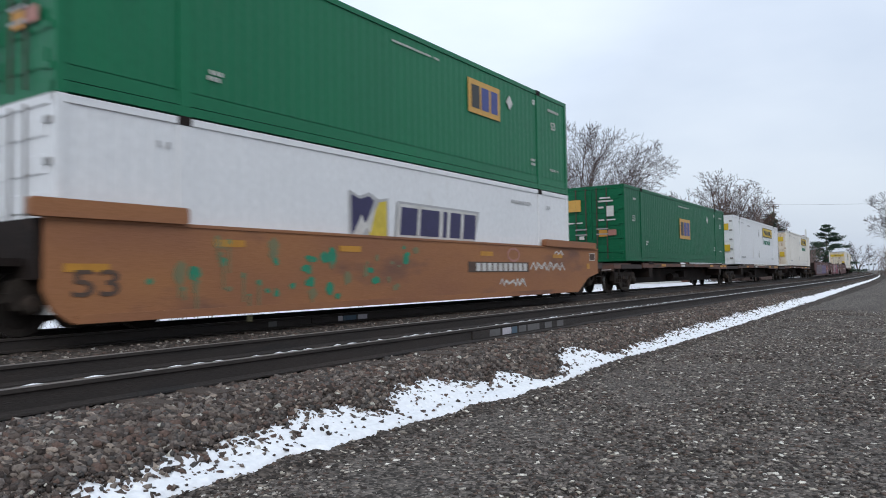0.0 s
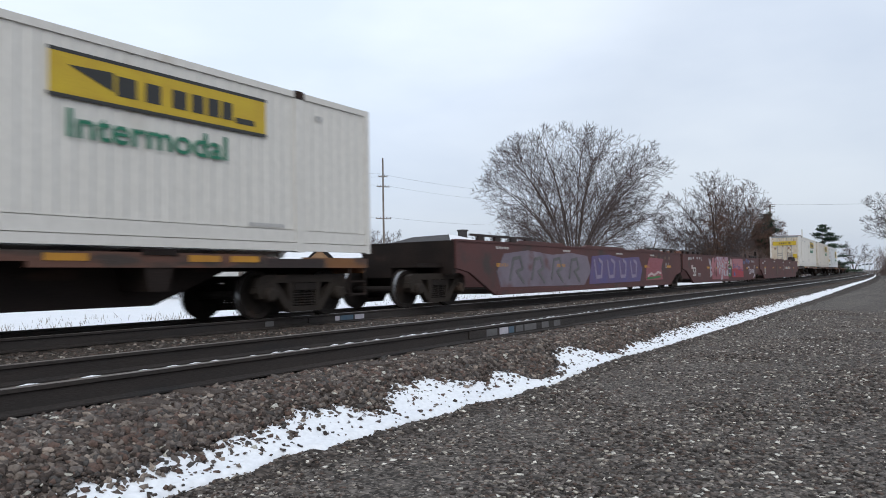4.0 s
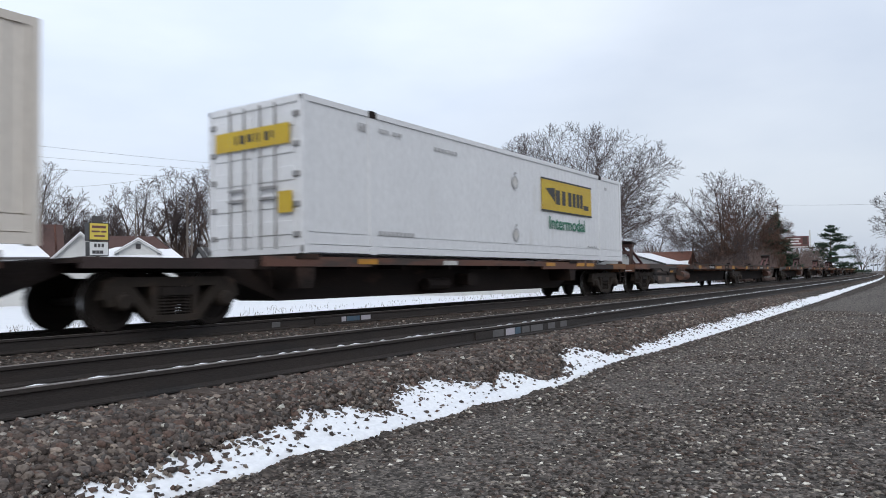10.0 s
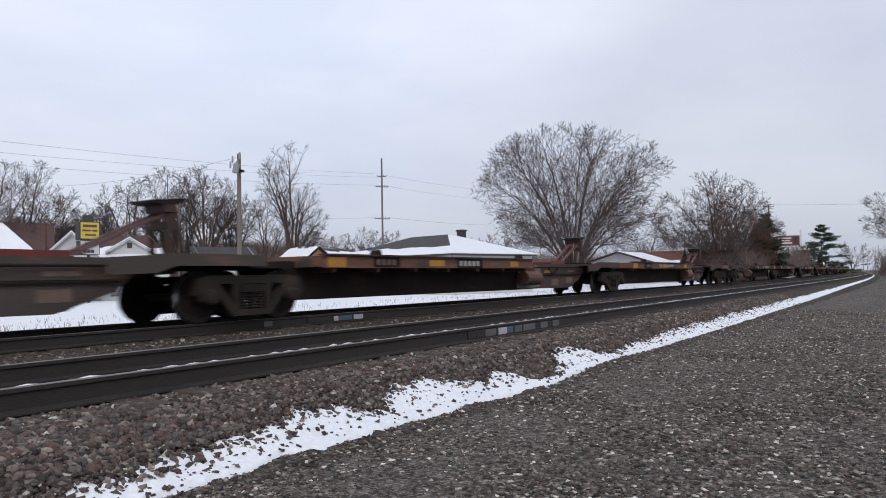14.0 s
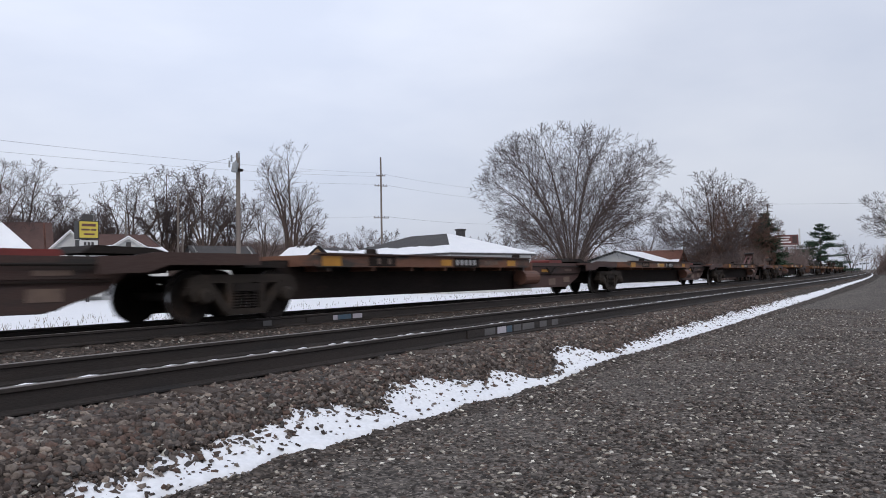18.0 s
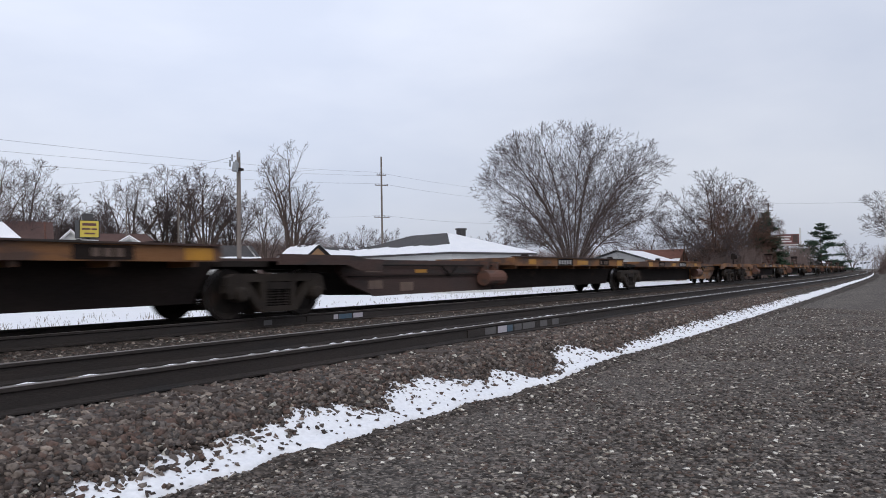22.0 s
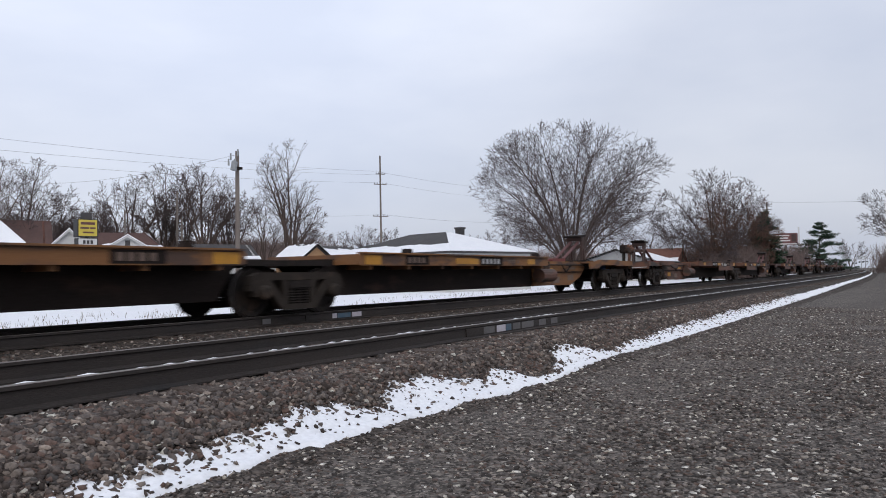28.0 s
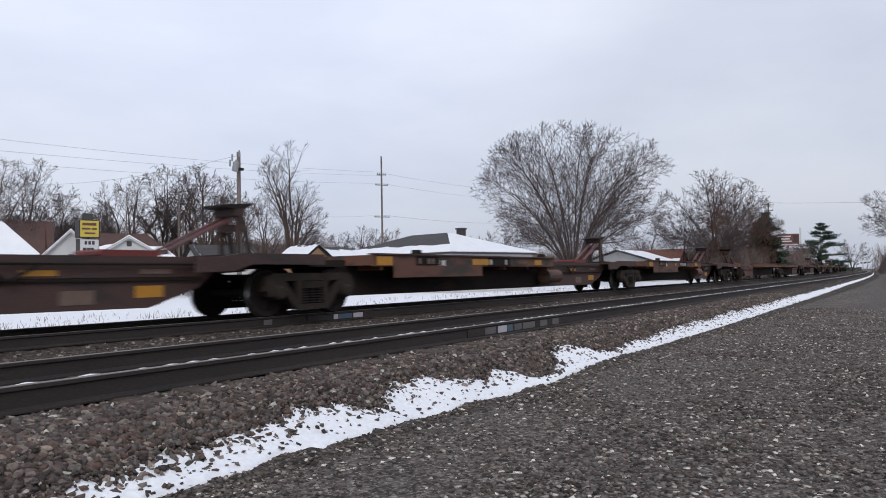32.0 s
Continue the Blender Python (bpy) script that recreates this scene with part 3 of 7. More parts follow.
def stones(name, label, count, place, lo, hi, mat, seed, power=2.0, flat=0.8, round_=False):
    """Many loose stones in one mesh; place(u, v) gives x, y, z for two random numbers."""
    rng = np.random.default_rng(seed)
    if round_:
        g = (1 + 5 ** 0.5) / 2
        base = np.array([(-1, g, 0), (1, g, 0), (-1, -g, 0), (1, -g, 0), (0, -1, g), (0, 1, g), (0, -1, -g), (0, 1, -g), (g, 0, -1), (g, 0, 1), (-g, 0, -1), (-g, 0, 1)]) * 0.56
        tri = np.array([(0, 11, 5), (0, 5, 1), (0, 1, 7), (0, 7, 10), (0, 10, 11), (1, 5, 9), (5, 11, 4), (11, 10, 2), (10, 7, 6), (7, 1, 8), (3, 9, 4), (3, 4, 2), (3, 2, 6), (3, 6, 8), (3, 8, 9), (4, 9, 5), (2, 4, 11), (6, 2, 10), (8, 6, 7), (9, 8, 1)])
    else:
        base = np.array([(a, b, c) for a in (-0.72, 0.72) for b in (-0.72, 0.72) for c in (-0.72, 0.72)])
        tri = np.array([(0, 1, 3), (0, 3, 2), (4, 6, 7), (4, 7, 5), (0, 4, 5), (0, 5, 1), (2, 3, 7), (2, 7, 6), (0, 2, 6), (0, 6, 4), (1, 5, 7), (1, 7, 3)])
    spots = np.array([place(*rng.random(2)) for _ in range(count)])
    size = lo + (hi - lo) * rng.random(count) ** power
    turn = rng.normal(size=(count, 4))
    turn /= np.linalg.norm(turn, axis=1)[:, None]
    w, x, y, z = turn.T
    rot = np.stack([1 - 2 * (y * y + z * z), 2 * (x * y - z * w), 2 * (x * z + y * w), 2 * (x * y + z * w),
                    1 - 2 * (x * x + z * z), 2 * (y * z - x * w), 2 * (x * z - y * w), 2 * (y * z + x * w),
                    1 - 2 * (x * x + y * y)], 1).reshape(-1, 3, 3)
    m = len(base)
    pts = (base[None] * (0.62 + 0.45 * rng.random((count, m, 1))) + rng.uniform(-0.28, 0.28, (count, m, 3))) * size[:, None, None]
    pts = np.einsum("nij,nkj->nki", rot, pts * np.array([1.15, 0.85, 0.62]))
    pts[:, :, 2] *= flat
    pts += spots[:, None, :]
    v = pts.reshape(-1, 3)
    f = (tri[None] + m * np.arange(count)[:, None, None]).reshape(-1)
    me = bpy.data.meshes.new(name)
    me.vertices.add(len(v))
    me.vertices.foreach_set("co", v.ravel())
    me.loops.add(len(f))
    me.loops.foreach_set("vertex_index", f)
    me.polygons.add(len(f) // 3)
    me.polygons.foreach_set("loop_start", np.arange(0, len(f), 3))
    me.polygons.foreach_set("loop_total", np.full(len(f) // 3, 3))
    me.materials.append(mat)
    me.update()
    me.validate()
    return tagged(new(name, me), label, "stones", kind="stuff")


def on_bed(y0, y1, x0, x1, power, sink=0.01):
    def place(u, v):
        x = x0 + (x1 - x0) * u ** power
        y = y0 + (y1 - y0) * v
        return x, y + bend(x), bed_z(y) - sink
    return place


stones("shoulder_stones", "loose crushed ballast stones on the shoulder", 30000, on_bed(3.74, 5.0, 1.3, 30, 2.0, 0.006), 0.022, 0.052, M["crushed"], 1, 1.5, 0.8, True)
stones("crib_stones", "loose ballast stones between the rails", 6000, on_bed(5.3, 6.4, 1.5, 30, 2.0), 0.022, 0.042, M["crushed"], 2)
stones("six_foot_stones", "loose ballast stones between the two tracks", 12000, on_bed(6.75, 9.65, 2.0, 40, 1.8), 0.022, 0.045, M["crushed"], 3)


def on_snow(u, v):
    x = 1.6 + 24 * u ** 2.0
    lo, hi = snow_bottom(x), snow_top(x)
    y = lo + (hi - lo) * (1.03 - 0.95 * v ** 2.6)
    return x, y + bend(x), bed_z(y) + 0.030 * (1 - 0.5 * (1 - v) ** 4)


stones("snow_stones", "dark ballast stones lying on the old snow", 1900, on_snow, 0.012, 0.034, M["crushed"], 5, 2.2)


def on_road(u, v):
    x = 1.7 + 24 * u ** 1.9
    y = -0.4 + 4.15 * v
    return x, y, max(GROUND_Z + 0.015 * noise.noise((x * 0.7, y * 0.7, 0)), bed_z(y)) - 0.001


stones("road_gravel", "small grey and pale gravel pieces", 68000, on_road, 0.012, 0.033, M["road_stone"], 4, 1.6, 0.5)
stones("pale_pebbles", "scattered pale limestone pebbles in the gravel", 4200, on_road, 0.010, 0.026, M["pale_stone"], 14, 2.2, 0.6)
stones("pale_ballast", "scattered pale stones in the ballast", 1500, on_bed(3.8, 9.4, 1.2, 30, 1.8, 0.0), 0.02, 0.042, M["pale_stone"], 15)


def rail(name, y):
    """A flat-bottomed rail: foot, web and a bright running head."""
    side = [(-0.075, -0.185), (0.075, -0.185), (0.075, -0.172), (0.012, -0.150), (0.012, -0.045), (0.036, -0.032),
            (0.036, -0.004), (-0.036, -0.004), (-0.036, -0.032), (-0.012, -0.045), (-0.012, -0.150), (-0.075, -0.172)]
    g = Geo()
    xs = [-25 + 5 * i for i in range(18)] + [70 + 8 * i for i in range(105)]
    n = len(side)
    for x in xs:
        g.v += [(x, y + dy + bend(x), z) for dy, z in side]
    for i in range(len(xs) - 1):
        for j in range(n):
            k = (j + 1) % n
            g.f.append((i * n + j, i * n + k, (i + 1) * n + k, (i + 1) * n + j))
    ob = tagged(new(name, g.mesh(name, M["rail_side"])), "rusty steel rail with a worn bright head", "rail", "rails", "structure")
    part("running_surface", strip(-25, 900, 5, [(y - 0.034, -0.004), (y - 0.026, 0.0), (y + 0.026, 0.0), (y + 0.034, -0.004)]),
         M["rail_top"], ob, "polished steel running surface")
    return ob


rails = [rail("rail", y) for y in (NEAR_RAIL, NEAR_RAIL + GAUGE, TRAIN_RAIL, TRAIN_RAIL + GAUGE)]


def joint(y, x0, x1, patches):
    """A bolted joint bar on the rail's web, daubed with paint."""
    j = thing("joint_bar", "paint-daubed steel joint bar bolted to the rail", "joint bar", "joint bars")
    part("bar", Geo().box(x0, x1, y - 0.034, y - 0.012, -0.150, -0.045, 0.008), M["rail_side"], j)
    for a, b, m in patches:
        part("paint_daub", Geo().box(a, b, y - 0.038, y - 0.034, -0.145, -0.05), M[m], j)
    return j


joint(NEAR_RAIL, 8.3, 11.7, ((8.75, 9.05, "haze_grey"), (9.12, 9.38, "pale_paint"), (9.40, 9.56, "bond_blue"), (9.62, 9.85, "haze_grey"), (9.9, 10.3, "haze_grey"), (10.5, 10.75, "haze_grey"), (10.95, 11.2, "haze_grey")))
joint(TRAIN_RAIL, 10.2, 12.4, ((10.95, 11.08, "pale_paint"), (11.10, 11.5, "bond_blue"), (11.55, 11.85, "pale_paint"), (9.1, 9.3, "haze_grey")))


def rail_snow():
    """Thin bits of snow left behind the head of the near rail."""
    g = Geo()
    rng = random.Random(3)
    x = 1.0
    while x < 150:
        x += rng.uniform(0.16, 0.30) + (0.25 if rng.random() < 0.35 else 0.0)
        w = rng.uniform(0.05, 0.14) * (1 + x / 80)
        o = blob_ring(w, rng)
        n = len(g.v)
        y = NEAR_RAIL + 0.066 + bend(x)
        top = rng.uniform(-0.005, 0.004) + min(x, 12) * 0.0004
        g.v += [(x + a, y + b * 0.2, -0.06) for a, b in o] + [(x + a * 0.85, y + b * 0.15, top - 0.008) for a, b in o] + [(x, y, top + 0.002)]
        k = len(o)
        g.f += [(n + k + q, n + k + (q + 1) % k, n + 2 * k) for q in range(k)]
        for q in range(k):
            r = (q + 1) % k
            g.f.append((n + q, n + r, n + k + r, n + k + q))
    tagged(new("rail_snow", g.mesh("rail_snow", M["snow"], True)), "thin broken line of snow along the near rail", "snow", kind="stuff")


def blob_ring(w, rng, k=10):
    return [(w * math.cos(2 * math.pi * i / k) * rng.uniform(0.7, 1.1), w * math.sin(2 * math.pi * i / k) * rng.uniform(0.7, 1.1)) for i in range(k)]


rail_snow()


def sleepers(mid, label):
    """Timber sleepers; those close by are separate, the far ones joined."""
    track = tagged(new("sleepers"), label, "sleepers", "", "structure")
    me = Geo().box(-0.115, 0.115, -1.3, 1.3, -0.36, -0.186, 0.012).mesh("sleeper", M["tie"])
    rng = random.Random(int(mid * 10))
    for i in range(90):
        x = -1.0 + 0.53 * i
        ob = part("sleeper", me, None, track)
        ob.location = (x + rng.uniform(-0.03, 0.03), mid + rng.uniform(-0.05, 0.05), rng.uniform(-0.012, 0.012))
    far = Geo()
    for i in range(90, 420):
        x = -1.0 + 0.53 * i
        far.box(x - 0.115, x + 0.115, mid - 1.3 + bend(x), mid + 1.3 + bend(x), -0.36, -0.19)
    tagged(part("far_sleepers", far, M["tie"], track), kind="stuff")


sleepers(NEAR_MID, "weathered timber sleepers of the empty track")
sleepers(TRAIN_MID, "weathered timber sleepers under the train")


# ---- far side: trees, houses, poles ----
def polar(bearing, far, z=-0.5):
    b = radians(bearing)
    return Vector((far * math.sin(b), far * math.cos(b), z))


def bare_tree(bearing, far, height, half, seed, label, low=0.25, stems=5, boughs=9, sprays=7, twigs=8, fork=0.1, thick=1.0, belly=0.5, foot=1.0, wild=0.08, start=0.3, under=0.5, bumps=0.18, knee_out=0.40, mat="twig"):
    """A leafless tree: curved stems rise from the fork to an uneven crown, carry boughs, the boughs sprays, the sprays fine twigs."""
    rng = random.Random(seed)
    wood, fine = Geo(), Geo()
    least = 0.175 * far / 1285.0
    grain = height / 15.0

    mid = height * (low + (1 - low) * belly)

    def rim(a, c):
        """Crown surface towards azimuth a and height share c (1 at the top, below 0 under the widest ring)."""
        k = 0.95 + bumps * noise.noise((2.2 * math.cos(a) + seed, 2.2 * math.sin(a), 2.0 * c))
        w = math.sqrt(max(0.0, 1 - c * c)) if c > 0 else 1 - (1 - foot) * c * c * 2
        return half * w * k, mid + (height - mid if c > 0 else mid - low * height) * c * (k if c > 0 else 1.0)

    def inside(p):
        a = math.atan2(p.y, p.x)
        c = max(-1.0, min(1.0, (p.z - mid) / (height - mid if p.z > mid else max(mid - low * height, 0.1))))
        return math.hypot(p.x, p.y) < rim(a, c)[0] * 1.04 + 0.012 * height and p.z < height * 1.015

    def along(pts, f):
        x = f * (len(pts) - 1)
        i = min(int(x), len(pts) - 2)
        return pts[i].lerp(pts[i + 1], x - i), (pts[i + 1] - pts[i]).normalized()

    def aside(d, angle, turn):
        axis = Matrix.Rotation(turn, 3, d) @ d.orthogonal().normalized()
        return Matrix.Rotation(angle, 3, axis) @ d

    def curve(p, d, length, n, lift):
        pts = [p]
        for _ in range(n):
            d = (d + Vector((rng.gauss(0, wild), rng.gauss(0, wild), rng.gauss(lift, wild)))).normalized()
            pts.append(pts[-1] + d * (length / n))
        return pts

    def spray(p, d, length, r):
        pts = curve(p, d, length, 3, 0.0)
        if not inside(pts[-1]):
            pts = curve(p, (d + Vector((0, 0, 0.3)) - p.normalized() * 0.3).normalized(), length * 0.55, 3, 0.0)
            if not inside(pts[-1]):
                return
        fine.hose(pts, [r, r * 0.85, r * 0.7, least * 0.6], 3)
        for j in range(twigs):
            q, e = along(pts, 0.15 + 0.85 * (j + rng.random()) / twigs)
            t = aside(e, rng.uniform(0.45, 1.15), rng.uniform(0, 6.28)) * rng.uniform(0.10, 0.27) * grain
            t.z += 0.06 * grain
            fine.thorn(q, q + t, least * 0.86)

    base = Vector((0, 0, fork * height))
    total = 0.0115 * height * thick
    wood.hose([(0, 0, -0.6), (0, 0, fork * height * 0.5), base + Vector((0, 0, 0.02 * height))], [total * 1.7, total * 1.35, total * 1.2], 9)
    levels = [(i + rng.random()) / stems for i in range(stems)]
    rng.shuffle(levels)
    for i in range(stems):
        a = 2 * math.pi * i / stems + rng.uniform(-0.4, 0.4)
        c = 0.99 - (1.0 + under) * levels[i]
        r, z = rim(a, c)
        inner = rng.uniform(0.78, 0.97)
        out = Vector((math.cos(a), math.sin(a), 0))
        tip = out * r * inner + Vector((0, 0, z * (0.6 + 0.4 * inner)))
        r = r * inner
        foot_at = base + out * total * 0.7
        knee = out * r * knee_out + Vector((0, 0, tip.z * 0.60 + 0.10 * height))
        n = 9
        pts = []
        for q in range(n + 1):
            t = q / n
            p = foot_at * (1 - t) ** 2 + knee * (2 * t * (1 - t)) + tip * t * t
            if 0 < q < n:
                p += Vector((rng.gauss(0, 1), rng.gauss(0, 1), rng.gauss(0, 0.5))) * wild * 0.16 * height * 0.25
            pts.append(p)
        size = sum((pts[q + 1] - pts[q]).length for q in range(n))
        r0 = total * (1.7 / max(stems, 2)) ** 0.30 * rng.uniform(0.75, 1.15)

        def girth(t):
            return max(r0 * (1 - t) ** 0.7, least)

        wood.hose(pts, [girth(q / n) for q in range(n + 1)], 6)
        for j in range(boughs):
            t = start + (0.99 - start) * (j + rng.random()) / boughs
            p, d = along(pts, t)
            e = aside(d, rng.uniform(0.45, 1.05), 2.4 * j + rng.uniform(-0.6, 0.6))
            length = size * (0.42 * (1 - t) + 0.16) * rng.uniform(0.75, 1.25)
            br = max(girth(t) * 0.58, least * 1.2)
            bp = curve(p, e, length, 5, 0.04)
            if not inside(bp[-1]):
                bp = curve(p, e, length * 0.5, 5, 0.04)
            (wood if br > least * 1.6 else fine).hose(bp, [max(br * (1 - q / 5.5), least * 0.8) for q in range(6)], 4)
            for k in range(sprays):
                u = 0.22 + 0.78 * (k + rng.random()) / sprays
                q, c = along(bp, u)
                spray(q, aside(c, rng.uniform(0.45, 1.1), 2.4 * k + rng.uniform(-0.7, 0.7)), (length * (0.30 * (1 - u) + 0.13)) * rng.uniform(0.8, 1.25) + 0.22 * grain, least * 0.95)
    tree = thing("tree", label, "tree", "bare trees", Matrix.Translation(polar(bearing, far)))
    part("trunk", wood, M["bark"], tree, "ridged grey-brown trunk and limbs")
    part("crown", fine, M[mat], tree, "fine bare twigs")
    return tree


def conifer(bearing, far, height, radius, seed, label, bare=0.2, layers=16, flat=False):
    """A pine: a straight trunk and layers of drooping boughs set with needle sprays."""
    rng = random.Random(seed)
    wood, leaf = Geo(), Geo()
    wood.tube((0, 0, -0.3), (0, 0, height * 0.97), 0.02 * height, 0.02, 8)
    for i in range(layers):
        f = i / (layers - 1)
        level = height * (bare + (0.98 - bare) * f)
        for b in range(7):
            z = level + (rng.uniform(-0.4, 0.4) if flat and f < 0.95 else 0.0)
            a = rng.uniform(0, 2 * math.pi)
            ln = radius * ((1 - f) ** 0.7 * rng.uniform(0.6, 1.1) + 0.06)
            d = Vector((math.cos(a), math.sin(a), rng.uniform(0.0, 0.10) if flat else rng.uniform(-0.08, 0.22)))
            tip = Vector((0, 0, z)) + d * ln
            wood.tube((0, 0, z), tip, 0.05, 0.015, 4, False)
            for s in range(int((10 + 14 * ln) * (2.2 if flat else 2.4))):
                q = Vector((0, 0, z)).lerp(tip, rng.uniform(0.25, 1.05)) + Vector((rng.gauss(0, 0.25), rng.gauss(0, 0.25), rng.gauss(0, 0.16)))
                u = Vector((rng.gauss(0, 1), rng.gauss(0, 1), rng.gauss(0, 0.4))).normalized() * rng.uniform(0.18, 0.42)
                w = u.orthogonal().normalized() * rng.uniform(0.04, 0.10)
                leaf.quad(tuple(q - u), tuple(q - w), tuple(q + u), tuple(q + w))
    tree = thing("pine_tree", label, "tree", m=Matrix.Translation(polar(bearing, far)))
    part("trunk", wood, M["bark"], tree)
    part("crown", leaf, M["needle"], tree, "dark green needle boughs")
    return tree


bare_tree(66.85, 78, 17.4, 11.5, 11, "large bare maple with many spreading stems", 0.16, 28, 19, 12, 15, 0.03, 1.35, belly=0.40, foot=0.8, wild=0.06, start=0.36, under=0.62, bumps=0.12, knee_out=0.34)
bare_tree(77.4, 105, 15.4, 8.0, 12, "broad bare brown tree with dense twigs", 0.15, 17, 13, 10, 15, 0.12, 1.3, belly=0.45, under=0.8)
bare_tree(75.0, 104, 10.4, 5.0, 31, "bare grey tree behind the tracks", 0.2, 9, 9, 8, 8)
bare_tree(78.7, 106, 13.4, 6.3, 13, "dense brown bare tree", 0.05, 28, 14, 12, 13, 0.04, belly=0.35, foot=0.9, start=0.12, under=1.0, mat="brown_twig")
bare_tree(77.2, 107, 9.6, 5.0, 17, "dense brown bare tree", 0.05, 20, 12, 11, 11, 0.04, belly=0.35, foot=0.9, start=0.12, under=1.0, mat="brown_twig")
bare_tree(72.4, 125, 10.6, 6.0, 19, "far bare grey winter tree", 0.3, 8, 8, 7, 7)
bare_tree(45.1, 62, 12.9, 3.1, 14, "tall bare tree with upright forked stems", 0.25, 9, 11, 9, 11, 0.14, 1.6, belly=0.6, wild=0.12, start=0.30, under=0.9, knee_out=0.28)
bare_tree(43.0, 64, 9.4, 2.7, 15, "smaller bare tree beside a tall one", 0.3, 7, 9, 8, 7, 0.16, 1.1, belly=0.55, wild=0.12)
for i, (b, h, w) in enumerate(((31.2, 8.8, 2.8), (33.4, 11.5, 3.9), (35.9, 13.2, 3.6), (38.6, 13.0, 3.9), (40.5, 11.0, 3.0), (37.2, 10.4, 2.8))):
    bare_tree(b, 74 + 3 * (i % 3), h, w, 40 + i, "bare grey roadside tree", 0.45, 10, 11, 10, 16, 0.2, 1.7, belly=0.45, foot=0.8, wild=0.17, start=0.45, under=0.7)
for i, (b, h, w, f) in enumerate(((24.6, 11.4, 4.8, 66), (26.6, 11.9, 4.4, 70), (28.6, 9.8, 4.2, 75), (30.0, 8.2, 3.2, 76))):
    bare_tree(b, f, h, w, 60 + i, "bare grey tree behind the houses", 0.25, 11, 11, 10, 14, 0.16, 1.4, belly=0.5, wild=0.13, under=0.8)
for i, (b, h) in enumerate(((47.8, 9.0), (49.0, 10.0), (50.3, 11.2), (51.3, 9.8), (52.7, 10.6), (54.2, 8.2), (59.4, 8.4), (60.6, 9.4), (62.0, 8.6))):
    bare_tree(b, 128 + 4 * (i % 3), h, 3.2, 80 + i, "far bare grey winter tree", 0.35, 7, 9, 8, 9, 0.2, 1.3, wild=0.13, under=0.7)
conifer(80.75, 108, 8.9, 3.3, 21, "dark green pine beside the bare trees", 0.02, 14)
conifer(80.2, 112, 7.8, 3.0, 22, "dark green pine beside the bare trees", 0.02, 12)
conifer(84.25, 180, 11.2, 6.6, 23, "broad dark green pine with layered boughs", 0.10, 11, True)
bare_tree(86.1, 230, 9.5, 5.0, 24, "far bare grey winter tree", 0.3, 8, 8, 6, 7)
bare_tree(89.6, 112, 13.0, 6.4, 25, "bare grey tree beside the gravel road", 0.3, 11, 11, 9, 11, 0.2)
bare_tree(92.0, 96, 13.5, 6.0, 26, "bare grey tree beside the gravel road", 0.3, 11, 11, 9, 11, 0.2)


def scrub_line(name, label, bearings, far, height, seed, count, tilt=0.32):
    """A low, far line of brush: many short upright twigs."""
    rng = random.Random(seed)
    g = Geo()
    for _ in range(count):
        b = rng.uniform(*bearings)
        p = polar(b, far + rng.uniform(-6, 6))
        h = height * rng.uniform(0.25, 1.0) * (0.75 + 0.5 * noise.noise((b * 0.8, seed, 0)))
        d = Vector((rng.gauss(0, tilt), rng.gauss(0, tilt), 1)) * h
        r = rng.uniform(0.012, 0.034) * far / 90
        g.tube(p + Vector((rng.gauss(0, 0.25), rng.gauss(0, 0.25), rng.uniform(0, 0.6))) * h, p + d, r, 0.01, 3, False)
    tagged(new(name, g.mesh(name, M["scrub"])), label, "brush", kind="stuff")


scrub_line("far_woods", "far line of brown winter woods", (18, 33.5), 98, 11.0, 5, 26000)
scrub_line("far_woods", "far line of brown winter woods", (33, 42.5), 98, 8.2, 25, 20000)
scrub_line("far_woods", "far line of brown winter woods", (41.5, 47.5), 96, 7.6, 15, 9000)
scrub_line("far_woods", "far line of brown winter woods", (47, 57), 150, 7.2, 16, 7000)
scrub_line("far_woods", "far line of brown winter woods", (56, 83), 170, 9.0, 6, 20000)
scrub_line("far_woods", "far line of brown winter woods", (87.7, 93), 150, 7.2, 7, 2200)
scrub_line("brush", "brown leafless brush behind the houses", (24, 33), 80, 6.0, 8, 15000)
scrub_line("brush", "brown leafless brush behind the houses", (32.5, 41.5), 84, 4.8, 18, 11000)
scrub_line("brush", "brown leafless brush behind the houses", (41, 47), 78, 5.2, 9, 6000)
scrub_line("brush", "dense brown brush under the trees", (76.8, 80.4), 107, 5.2, 10, 9000, 0.22)


